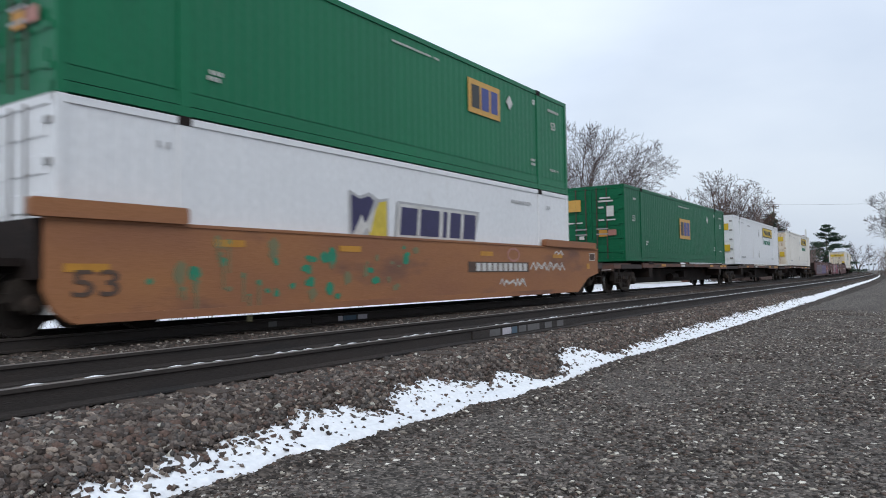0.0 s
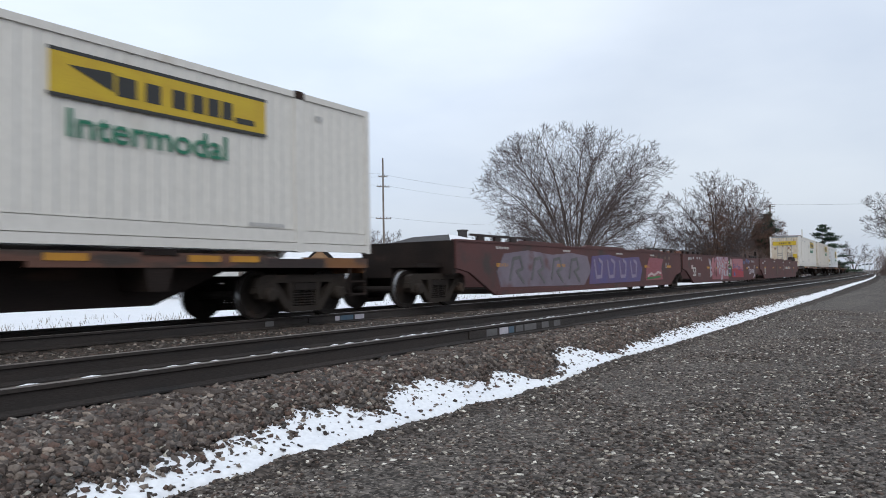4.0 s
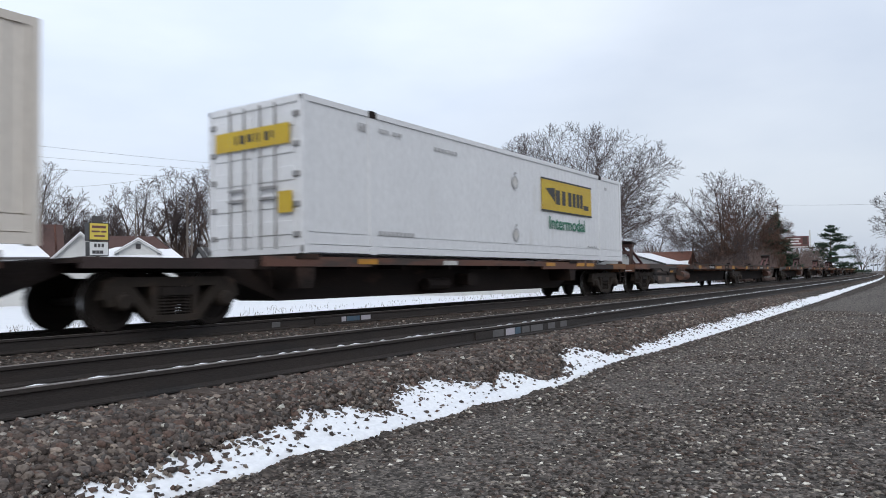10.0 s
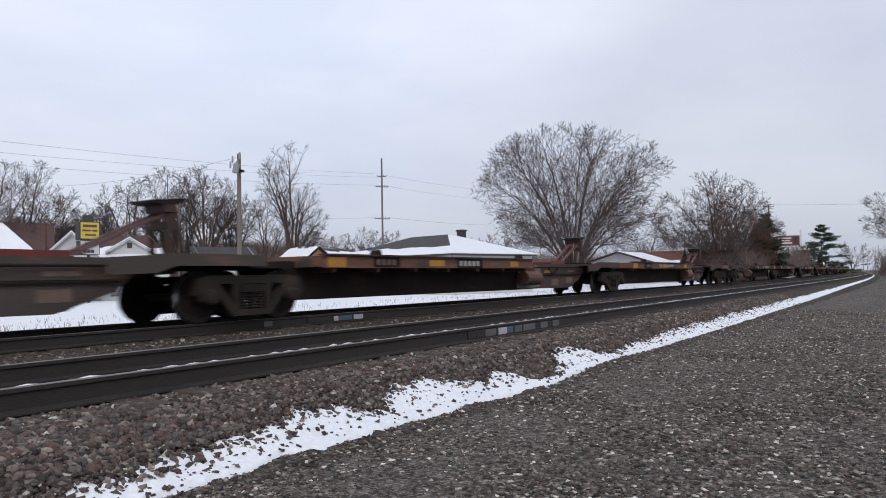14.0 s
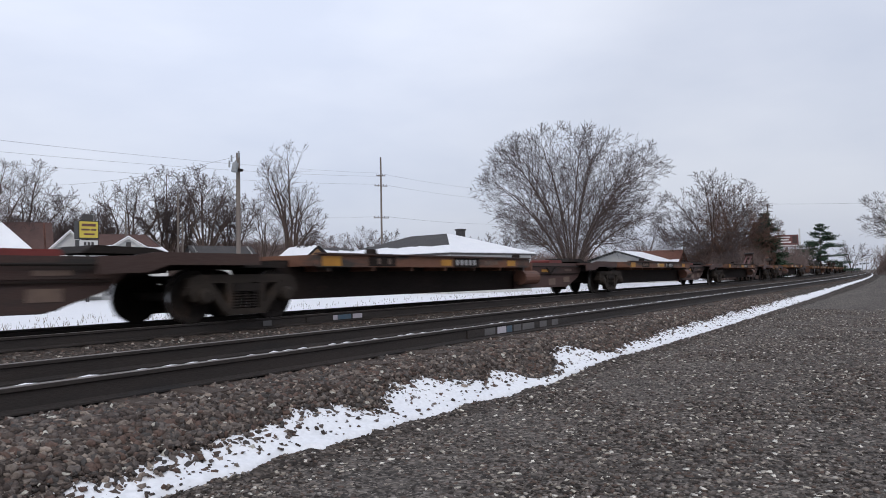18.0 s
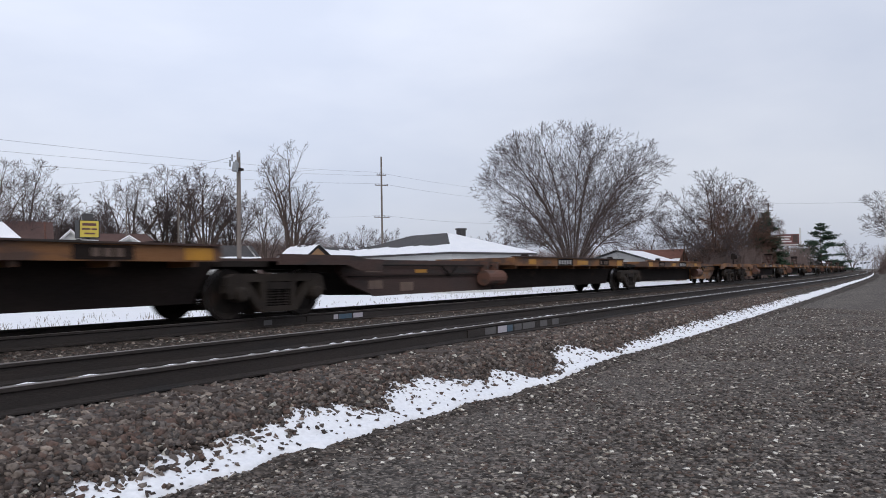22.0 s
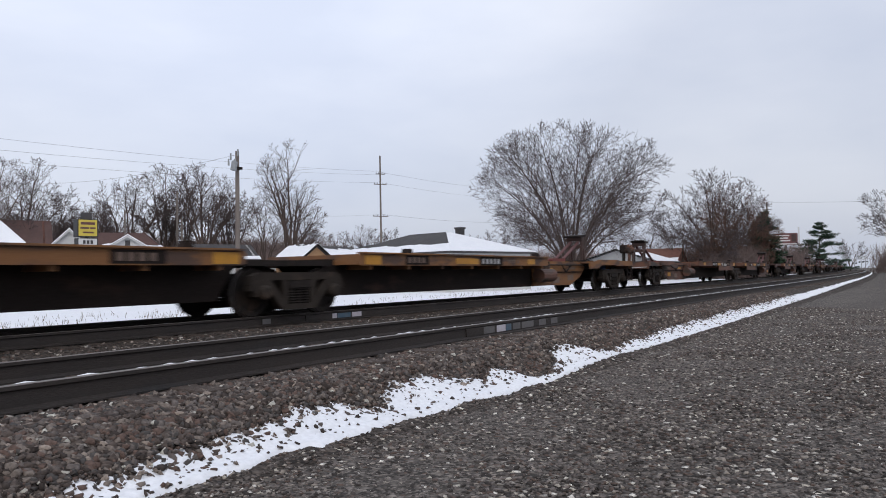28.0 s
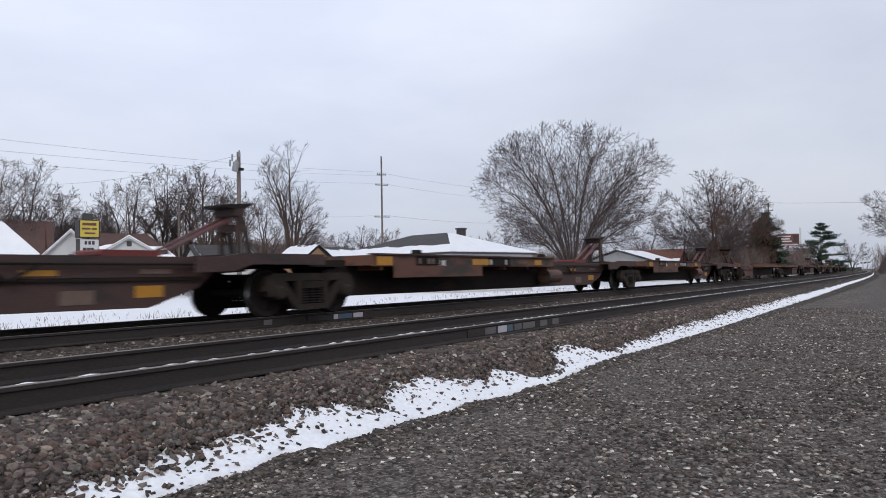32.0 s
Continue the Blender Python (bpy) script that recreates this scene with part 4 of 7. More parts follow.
def house(bearing, far, turn, w, d, wall, rise, hip, label, wall_mat, roof_mat, snow=0.0, eave=0.5, chimney=None, windows=(), ridge=None):
    """A single-storey house: walls, roof planes with thickness, snow on the roof, windows."""
    h = thing("house", label, "house", m=Matrix.Translation(polar(bearing, far, -0.55)) @ pose(0, 0, 0, 0, 0, turn))
    g = Geo().box(-w / 2, w / 2, -d / 2, d / 2, 0, wall)
    if not hip:
        for x in (-w / 2, w / 2 - 0.15):
            g.v += [(x, -d / 2, wall), (x, d / 2, wall), (x, 0, wall + rise), (x + 0.15, -d / 2, wall), (x + 0.15, d / 2, wall), (x + 0.15, 0, wall + rise)]
            n = len(g.v) - 6
            g.f += [(n, n + 2, n + 1), (n + 3, n + 4, n + 5), (n, n + 3, n + 5, n + 2), (n + 1, n + 2, n + 5, n + 4)]
    part("wall", g, M[wall_mat], h)
    X, Y = w / 2 + eave, d / 2 + eave
    r = (ridge or w / 2 - d / 2 * 0.9) if hip else X
    lo = wall - rise * eave / (d / 2)
    top = wall + rise

    def planes(lift, y_cut):
        k = Geo()
        f = y_cut
        zz = lo + (top - lo) * f
        yy, xx = Y * (1 - f), X + (r - X) * f
        for s in (1, -1):
            k.quad((-X * s, -Y * s, lo + lift), (X * s, -Y * s, lo + lift), (xx * s, -yy * s, zz + lift), (-xx * s, -yy * s, zz + lift))
            if hip:
                k.quad((X * s, -Y * s, lo + lift), (X * s, Y * s, lo + lift), (xx * s, yy * s, zz + lift), (xx * s, -yy * s, zz + lift))
        return k

    def snow_sheets(roof_part):
        """Snow on each roof plane, up to an uneven line; snow gives the share of front, back and ends."""
        shares = snow if isinstance(snow, tuple) else (snow,) * 4
        faces = [(shares[0], (-X, -Y), (X, -Y), (r, 0), (-r, 0)), (shares[1], (X, Y), (-X, Y), (-r, 0), (r, 0))]
        if hip:
            faces += [(shares[2], (X, -Y), (X, Y), (r, 0), (r, 0)), (shares[3], (-X, Y), (-X, -Y), (-r, 0), (-r, 0))]
        for share, a, b, c, e in faces:
            if share <= 0:
                continue
            k = Geo()
            for lift in (0.06, 0.004):
                for i in range(25):
                    f = i / 24
                    q = min(1.0, share * (1 + 0.22 * noise.noise((f * 5, far, a[0])) + 0.14 * noise.noise((f * 17, far, a[1])))) if share < 0.99 else 1.0
                    px, py = a[0] + (b[0] - a[0]) * f, a[1] + (b[1] - a[1]) * f
                    tx, ty = e[0] + (c[0] - e[0]) * f, e[1] + (c[1] - e[1]) * f
                    k.v += [(px, py, lo + lift), (px + (tx - px) * q, py + (ty - py) * q, lo + (top - lo) * q + lift)]
            for i in range(24):
                k.f.append((2 * i, 2 * i + 2, 2 * i + 3, 2 * i + 1))
                k.f.append((2 * i + 2, 2 * i, 50 + 2 * i, 52 + 2 * i))
                k.f.append((2 * i + 1, 2 * i + 3, 53 + 2 * i, 51 + 2 * i))
            part("roof_snow", k, M["snow"], roof_part, "white snow lying on the roof")

    roof = planes(0.0, 1.0)
    roof.join(planes(-0.14, 1.0))
    for s in (1, -1):
        roof.quad((-X * s, -Y * s, lo), (X * s, -Y * s, lo), (X * s, -Y * s, lo - 0.14), (-X * s, -Y * s, lo - 0.14))
        roof.quad((X * s, -Y * s, lo), (X * s, Y * s, lo), (X * s, Y * s, lo - 0.14), (X * s, -Y * s, lo - 0.14))
    ro = part("roof", roof, M[roof_mat], h)
    if snow:
        snow_sheets(ro)
    if chimney:
        cx, cy, cw, ct = chimney
        part("chimney", Geo().box(cx - cw / 2, cx + cw / 2, cy - cw / 2, cy + cw / 2, wall, ct - 0.12).box(cx - cw / 2 - 0.06, cx + cw / 2 + 0.06, cy - cw / 2 - 0.06, cy + cw / 2 + 0.06, ct - 0.12, ct), M["shingle"], h, "dark chimney")
    for x, z, ww, wh in windows:
        win = part("window", Geo().box(x - ww / 2 - 0.07, x + ww / 2 + 0.07, -d / 2 - 0.05, -d / 2 + 0.02, z - wh / 2 - 0.07, z + wh / 2 + 0.07), M["siding"], h)
        part("pane", Geo().box(x - ww / 2, x + ww / 2, -d / 2 - 0.062, -d / 2 - 0.03, z - wh / 2, z + wh / 2), M["dark_glass"], win)
    return h


def gable_front(h, x, y, half, eave, peak, depth, roof_mat, snowy=True):
    """A gabled wing or dormer on a house's front: wall with a window, boarded rakes, two roof slopes under snow."""
    part("gable_wall", Geo().prism([(x - half + 0.12, 0.3), (x + half - 0.12, 0.3), (x + half - 0.12, eave), (x, peak - 0.14), (x - half + 0.12, eave)], y, y + depth), M["siding"], h, "white boarded gable wall")
    part("gable_vent", Geo().prism([(x - 0.16, eave + 0.1), (x + 0.16, eave + 0.1), (x + 0.16, eave + 0.45), (x - 0.16, eave + 0.45)], y - 0.03, y), M["shingle"], h)
    for k in (-1, 1):
        a, b = (x + k * (half + 0.15), eave - 0.14), (x, peak)
        lean = [a, b, (b[0], b[1] - 0.12), (a[0], a[1] - 0.12)]
        slope = part("gable_roof", Geo().prism(lean[::k], y - 0.22, y + depth), M[roof_mat], h)
        part("rake_board", Geo().prism([(p[0], p[1] - 0.02) for p in lean][::k], y - 0.26, y - 0.22), M["siding"], slope, "white rake board")
        if snowy:
            part("roof_snow", Geo().prism([(a[0], a[1] + 0.004), (b[0], b[1] + 0.004), (b[0], b[1] + 0.09), (a[0], a[1] + 0.07)][::-k], y - 0.24, y + depth * 0.8), M["snow"], slope, "white snow lying on the roof")


house(55.65, 56, 77.7, 13.3, 8.45, 2.92, 1.53, True, "low house with a dark hipped roof half under snow", "siding", "shingle", (0.6, 0.34, 0.5, 0.95), 0.3, (-2.5, -1.0, 0.5, 4.8), ((-3, 1.5, 1.4, 1.2), (1, 1.5, 1.4, 1.2), (4.5, 1.5, 1.0, 1.2)), 2.0)
house(25.0, 66, -26, 7.0, 9.0, 3.0, 3.1, False, "brick house with a brown gabled roof", "brick", "brown_roof", 0.0, 0.5)
house(23.9, 50, -24, 5.6, 4.0, 3.15, 1.75, True, "small house with a snowy hipped roof", "siding", "shingle", 0.93, 0.35, ridge=1.3)
cottage = house(32.35, 56, -32.4, 7.0, 4.0, 3.15, 1.45, True, "white cottage with a brown roof partly under snow", "siding", "brown_roof", (0.45, 0.3, 1.0, 0.2), 0.4, None, (), 2.1)
gable_front(cottage, -2.55, -2.9, 2.0, 2.6, 4.62, 2.6, "brown_roof")
gable_front(cottage, 0.95, -2.0, 1.35, 3.5, 4.30, 1.9, "shingle")
house(39.75, 56, -14, 4.4, 2.6, 2.85, 0.92, False, "low dark-roofed house with snow along its eaves", "siding", "shingle", 0.16, 0.3)
house(45.95, 55, 80, 3.0, 2.8, 2.6, 1.05, False, "small tan shed with a snowy roof", "tan_wall", "shingle", 0.95, 0.3)
house(47.5, 60, 0, 6.0, 6.0, 2.5, 1.25, False, "low house under snow", "siding", "shingle", 0.8, 0.4)
house(71.2, 96, 0, 9.0, 9.0, 2.6, 1.4, False, "white house with a snow-covered roof", "siding", "shingle", 1.0, 0.5)
house(73.3, 104, 90, 6.0, 5.0, 2.6, 1.7, False, "red brick house with a partly snowy roof", "brick", "brick", 0.3, 0.4)
house(81.9, 236, -82, 13.0, 8.0, 3.2, 1.2, False, "white low building behind the trees", "siding", "shingle", 0.9, 0.4)
house(83.0, 190, 0, 16.0, 9.0, 2.8, 1.9, False, "white house near the far crossing", "siding", "shingle", 0.9, 0.5)


def pole(bearing, far, top, radius, label, arms=(), name="utility_pole", mat="pole"):
    p = thing(name, label, "pole", "utility poles", Matrix.Translation(polar(bearing, far)))
    part("mast", Geo().tube((0, 0, -0.5), (0, 0, top + 0.5), radius, radius * 0.72, 10), M[mat], p)
    for z, w in arms:
        arm = part("crossarm", Geo().box(-w / 2, w / 2, -0.06, 0.06, z + 0.44, z + 0.56, 0.01), M[mat], p)
        arm.rotation_euler = (0, 0, radians(-35))
        for s in (-0.92, -0.4, 0.4, 0.92):
            ins = part("insulator", Geo().tube((s * w / 2, 0, z + 0.56), (s * w / 2, 0, z + 0.74), 0.05, 0.035, 6), M["shingle"], arm)
    return p


lamp_pole = pole(41.06, 48, 8.81, 0.17, "weathered wooden pole with a transformer")
pole(51.98, 110, 18.9, 0.17, "tall slender pole with three crossarms", ((16.1, 1.4), (14.55, 2.0), (9.7, 2.4)))
pole(80.97, 170, 15.0, 0.22, "wooden utility pole with two crossarms", ((14.6, 3.0), (13.4, 2.6)))
pole(36.74, 60, 7.5, 0.09, "thin grey metal pole")
pole(37.05, 60, 5.5, 0.09, "thin grey metal pole")
pole(33.18, 55, 5.6, 0.07, "thin grey metal mast", name="mast_pole")
transformer = part("transformer", Geo().tube((-0.62, -0.35, 8.0), (-0.50, -0.35, 8.55), 0.19, 0.19, 12).tube((-0.50, -0.35, 8.55), (-0.48, -0.35, 8.72), 0.1, 0.06, 8), M["can_grey"], lamp_pole, "pale grey transformer can")
for k, (x, z) in enumerate(((-0.95, 8.25), (-0.78, 8.62), (-0.2, 8.95))):
    part("cutout", Geo().tube((x, -0.3, z), (x, -0.3, z + 0.42), 0.06, 0.05, 8), M["can_grey"], lamp_pole)
part("bracket", Geo().box(-0.5, 0.1, -0.38, -0.05, 8.1, 8.25), M["iron"], lamp_pole)


def wire(a, b, sag, r=0.010):
    pts = []
    for i in range(13):
        f = i / 12
        q = Vector(a).lerp(Vector(b), f)
        q.z -= sag * 4 * f * (1 - f)
        pts.append(q)
    tagged(new("overhead_wire", Geo().hose(pts, [r] * 13, 4).mesh("overhead_wire", M["wire"])), "thin grey overhead wire", "wire", "overhead wires")


wire(polar(20, 66, 12.2), polar(51.98, 110, 16.5), 0.5, 0.013)
wire(polar(20, 66, 11.2), polar(51.98, 110, 16.0), 0.5, 0.013)
wire(polar(20, 66, 10.3), polar(51.98, 110, 14.8), 0.5, 0.013)
wire(polar(41.06, 48, 8.6), polar(26, 84, 10.6), 0.7, 0.010)
wire(polar(43.5, 92, 8.6), polar(51.98, 110, 10.0), 0.3, 0.012)
wire(polar(51.98, 110, 16.4), polar(63, 160, 19.0), 0.5, 0.015)
wire(polar(51.98, 110, 14.8), polar(63, 160, 17.0), 0.5, 0.015)
wire(polar(51.98, 110, 10.0), polar(63, 160, 11.9), 0.5, 0.018)
wire(polar(80.97, 170, 15.0), polar(92, 168, 13.6), 0.3, 0.024)

board = thing("roadside_sign", "yellow sign over a white letter board", "sign", m=Matrix.Translation(polar(30.72, 50)) @ pose(0, 0, 0, 0, 0, -12))
part("post", Geo().box(-0.08, 0.08, 0.0, 0.16, -0.5, 5.0).box(-0.30, 0.25, -0.1, 0.25, 5.0, 5.42), M["shingle"], board)
part("cabinet", Geo().box(-0.60, 0.62, -0.12, 0.62, 3.90, 5.02, 0.03), M["mark_black"], board, "black sign cabinet")
part("panel", Geo().box(-0.54, 0.54, -0.15, -0.12, 3.96, 4.96, 0.02), M["sign_yellow"], board, "yellow panel")
part("letter_cabinet", Geo().box(-0.56, 0.60, -0.08, 0.58, 2.95, 3.84, 0.02), M["mark_black"], board, "black letter cabinet")
part("letter_board", Geo().box(-0.53, 0.55, -0.11, -0.08, 2.99, 3.80, 0.02), M["siding"], board, "white letter board")
for x0, x1, z, h in ((-0.42, 0.40, 4.66, 0.16), (-0.44, 0.05, 4.40, 0.11), (0.12, 0.44, 4.40, 0.11), (-0.3, 0.34, 4.13, 0.10)):
    part("bar", Geo().box(x0, x1, -0.162, -0.15, z, z + h), M["dull_red"], board)
for x in (-0.28, -0.06, 0.16):
    part("bar", Geo().box(x, x + 0.15, -0.122, -0.11, 3.48, 3.70), M["shingle"], board)
    part("bar", Geo().box(x - 0.1, x + 0.10, -0.122, -0.11, 3.08, 3.28), M["shingle"], board)
hoarding = thing("billboard", "dark red billboard with white lines on a tall post", "billboard", m=Matrix.Translation(polar(82.15, 260)) @ pose(0, 0, 0, 0, 0, -80))
part("board", Geo().box(-3.4, 3.4, -0.2, 0.0, 8.85, 12.7, 0.05), M["dull_red"], hoarding)
for x0, x1, z in ((-3.0, 1.0, 11.7), (-3.0, 0.6, 10.9), (-3.0, 1.2, 10.1), (-3.1, 3.1, 9.0)):
    part("line", Geo().box(x0, x1, -0.23, -0.2, z, z + 0.42), M["mark_white"], hoarding)
part("portrait_panel", Geo().box(1.6, 3.0, -0.23, -0.2, 9.9, 12.3), M["dark_brown"], hoarding)
part("post", Geo().box(3.5, 4.0, -0.1, 0.3, -0.5, 14.6), M["siding"], hoarding)
part("post", Geo().box(-0.3, 0.3, 0.0, 0.4, -0.5, 8.85), M["shingle"], hoarding)


def crossing_mast(bearing, far, top):
    """A far level-crossing mast with a crossbuck and two lamp heads."""
    p = thing("crossing_signal", "far crossing signal mast with a white crossbuck", "signal", "crossing signals", Matrix.Translation(polar(bearing, far)) @ pose(0, 0, 0, 0, 0, -80))
    part("mast", Geo().tube((0, 0, -0.3), (0, 0, top), 0.10, 0.08, 8), M["can_grey"], p)
    for k in (-1, 1):
        part("crossbuck", Geo().prism([(-0.7 * k, top - 1.2), (-0.6 * k, top - 1.3), (0.7 * k, top - 0.2), (0.6 * k, top - 0.1)][::k], -0.16 - 0.02 * k, -0.13 - 0.02 * k), M["mark_white"], p)
        part("lamp_head", Geo().tube((0.45 * k, -0.25, top - 1.8), (0.45 * k, 0.05, top - 1.8), 0.25, 0.25, 10), M["mark_black"], p)
    return p


crossing_mast(86.75, 250, 4.6)
crossing_mast(87.0, 262, 4.8)
crossing_mast(86.35, 270, 4.4)


# ---- the train: running gear ----
def side_frame(y):
    """Cast side frame of a freight bogie, with its two windows."""
    s = Geo()
    a, b = y - 0.075, y + 0.075
    s.prism([(-1.20, 0.46), (-1.13, 0.72), (-0.98, 0.78), (0.98, 0.78), (1.13, 0.72), (1.20, 0.46), (1.06, 0.50), (0.92, 0.64), (-0.92, 0.64), (-1.06, 0.50)], a, b)
    for k in (1, -1):
        s.prism([(k * x, z) for x, z in ((1.09, 0.36), (1.18, 0.58), (0.80, 0.68), (0.72, 0.54), (0.76, 0.38))][::k], a - 0.012, b + 0.012)
        s.prism([(k * x, z) for x, z in ((0.90, 0.64), (0.72, 0.66), (0.26, 0.14), (0.44, 0.12))][::k], a, b)
        s.prism([(k * x, z) for x, z in ((0.42, 0.68), (0.29, 0.68), (0.29, 0.15), (0.38, 0.15))][::k], a, b)
        s.lathe([(0.0, -0.12), (0.09, -0.12), (0.13, -0.08), (0.14, 0.1)], y - 0.07 if y < 0 else y + 0.02, k * 0.89, 0.43, 14)
    s.box(-0.44, 0.44, a - 0.02, b + 0.02, 0.11, 0.21, 0.02)
    return s


def coil_spring():
    """A stout coil spring: one bar with a ring for every turn."""
    zs = [0.21 + 0.024 * i for i in range(13)]
    return Geo().hose([(0, 0, z) for z in zs], [0.094 if i % 2 else 0.066 for i in range(13)], 8)


WHEEL_R = 0.43
BOGIE = {}
wheel_prof = [(0.0, -0.07), (0.10, -0.07), (0.12, -0.02), (0.32, 0.015), (0.345, -0.03), (WHEEL_R - 0.012, -0.04), (WHEEL_R, -0.03), (WHEEL_R, 0.05), (WHEEL_R + 0.024, 0.06),
              (WHEEL_R + 0.024, 0.085), (0.34, 0.085), (0.10, 0.03)]


def bogie_meshes():
    BOGIE["bolster"] = Geo().box(-0.22, 0.22, -0.95, 0.95, 0.46, 0.76, 0.04).tube((0, 0, 0.70), (0, 0, 0.90), 0.25, 0.22, 12).box(-0.9, 0.9, -0.05, 0.05, 0.42, 0.5).mesh("bolster", M["iron"])
    BOGIE["near"] = side_frame(-1.0).mesh("side_frame", M["side_iron"])
    BOGIE["far"] = side_frame(1.0).mesh("side_frame", M["side_iron"])
    BOGIE["spring"] = coil_spring().mesh("spring", M["iron"])
    BOGIE["cap"] = Geo().box(-0.28, 0.28, -0.09, 0.09, 0.5, 0.63, 0.02).mesh("spring_cap", M["iron"])
    w = Geo().tube((0, -0.92, 0), (0, 0.92, 0), 0.075, 0.075, 10)
    for s in (-1, 1):
        w.lathe([(r, h * -s) for r, h in wheel_prof], s * 0.76, 0, 0, 32)
    me = w.mesh("wheelset", M["iron"], False)
    me.materials.append(M["tread"])
    for p in me.polygons:
        c = p.center
        if abs(math.hypot(c.x, c.z) - WHEEL_R) < 0.008 and abs(abs(c.y) - 0.76) < 0.05:
            p.material_index = 1
    BOGIE["wheelset"] = me


bogie_meshes()
WHEELSETS = []


def bogie(parent, x, full=True):
    b = part("bogie", BOGIE["bolster"], None, parent, "grimy cast-steel freight bogie")
    b.location = (x, 0, 0)
    part("side_frame", BOGIE["near"], None, b)
    if full:
        part("side_frame", BOGIE["far"], None, b)
        for y in (-1.0, 1.0):
            part("spring_cap", BOGIE["cap"], None, b).location = (0, y, 0)
            for dx in (-0.19, 0.0, 0.19):
                part("spring", BOGIE["spring"], None, b).location = (dx, y, 0)
    for dx in (-0.89, 0.89):
        w = part("wheelset", BOGIE["wheelset"], None, b)
        w.location = (dx, 0, WHEEL_R)
        WHEELSETS.append(w)
    return b


TRAIN = []      # (thing, s of its origin, length it spans)


def ride(ob, s, span):
    TRAIN.append((ob, s, span))
    return ob


def letters(text, size, mat, slant=0.0):
    """Raised lettering in the plain built-in font, standing in the x-z plane, facing -y."""
    cu = bpy.data.curves.new("lettering", "FONT")
    cu.body, cu.size, cu.extrude, cu.shear, cu.offset = text, size, 0.003, slant, 0.012 * size
    ob = new("lettering", cu)
    me = bpy.data.meshes.new_from_object(ob.evaluated_get(bpy.context.evaluated_depsgraph_get()))
    bpy.data.objects.remove(ob)
    me.transform(Matrix.Rotation(radians(90), 4, "X"))
    me.materials.clear()
    me.materials.append(mat)
    return me


def blob(x, z, rx, rz, seed, k=14, rough=0.25):
    """An uneven rounded outline in x and z."""
    rng = random.Random(seed)
    return [(x + rx * math.cos(2 * math.pi * i / k) * (1 + rng.uniform(-rough, rough)), z + rz * math.sin(2 * math.pi * i / k) * (1 + rng.uniform(-rough, rough))) for i in range(k)]


def plate(parent, name, outline, y, mat, label="", t=0.006):
    """A thin painted or stuck-on patch on a side at y, facing the camera's side."""
    return part(name, Geo().prism(outline, y - t, y), M[mat], parent, label)


def rect(x0, x1, z0, z1):
    return [(x0, z0), (x1, z0), (x1, z1), (x0, z1)]


def bars(parent, x0, x1, z0, z1, y, mat, n=6, seed=0, gap=0.42, name="marking"):
    """A line of plain bars in place of writing."""
    rng = random.Random(seed + int(x0 * 100))
    w = (x1 - x0) / n
    me = Geo().box(0, w * (1 - gap), -0.005, 0, z0, z1).mesh(name, M[mat])
    for i in range(n):
        if rng.random() < 0.12:
            continue
        part(name, me, None, parent).location = (x0 + w * i, y, 0)


# ---- the train: spine cars ----
SPINE_MESH = {}


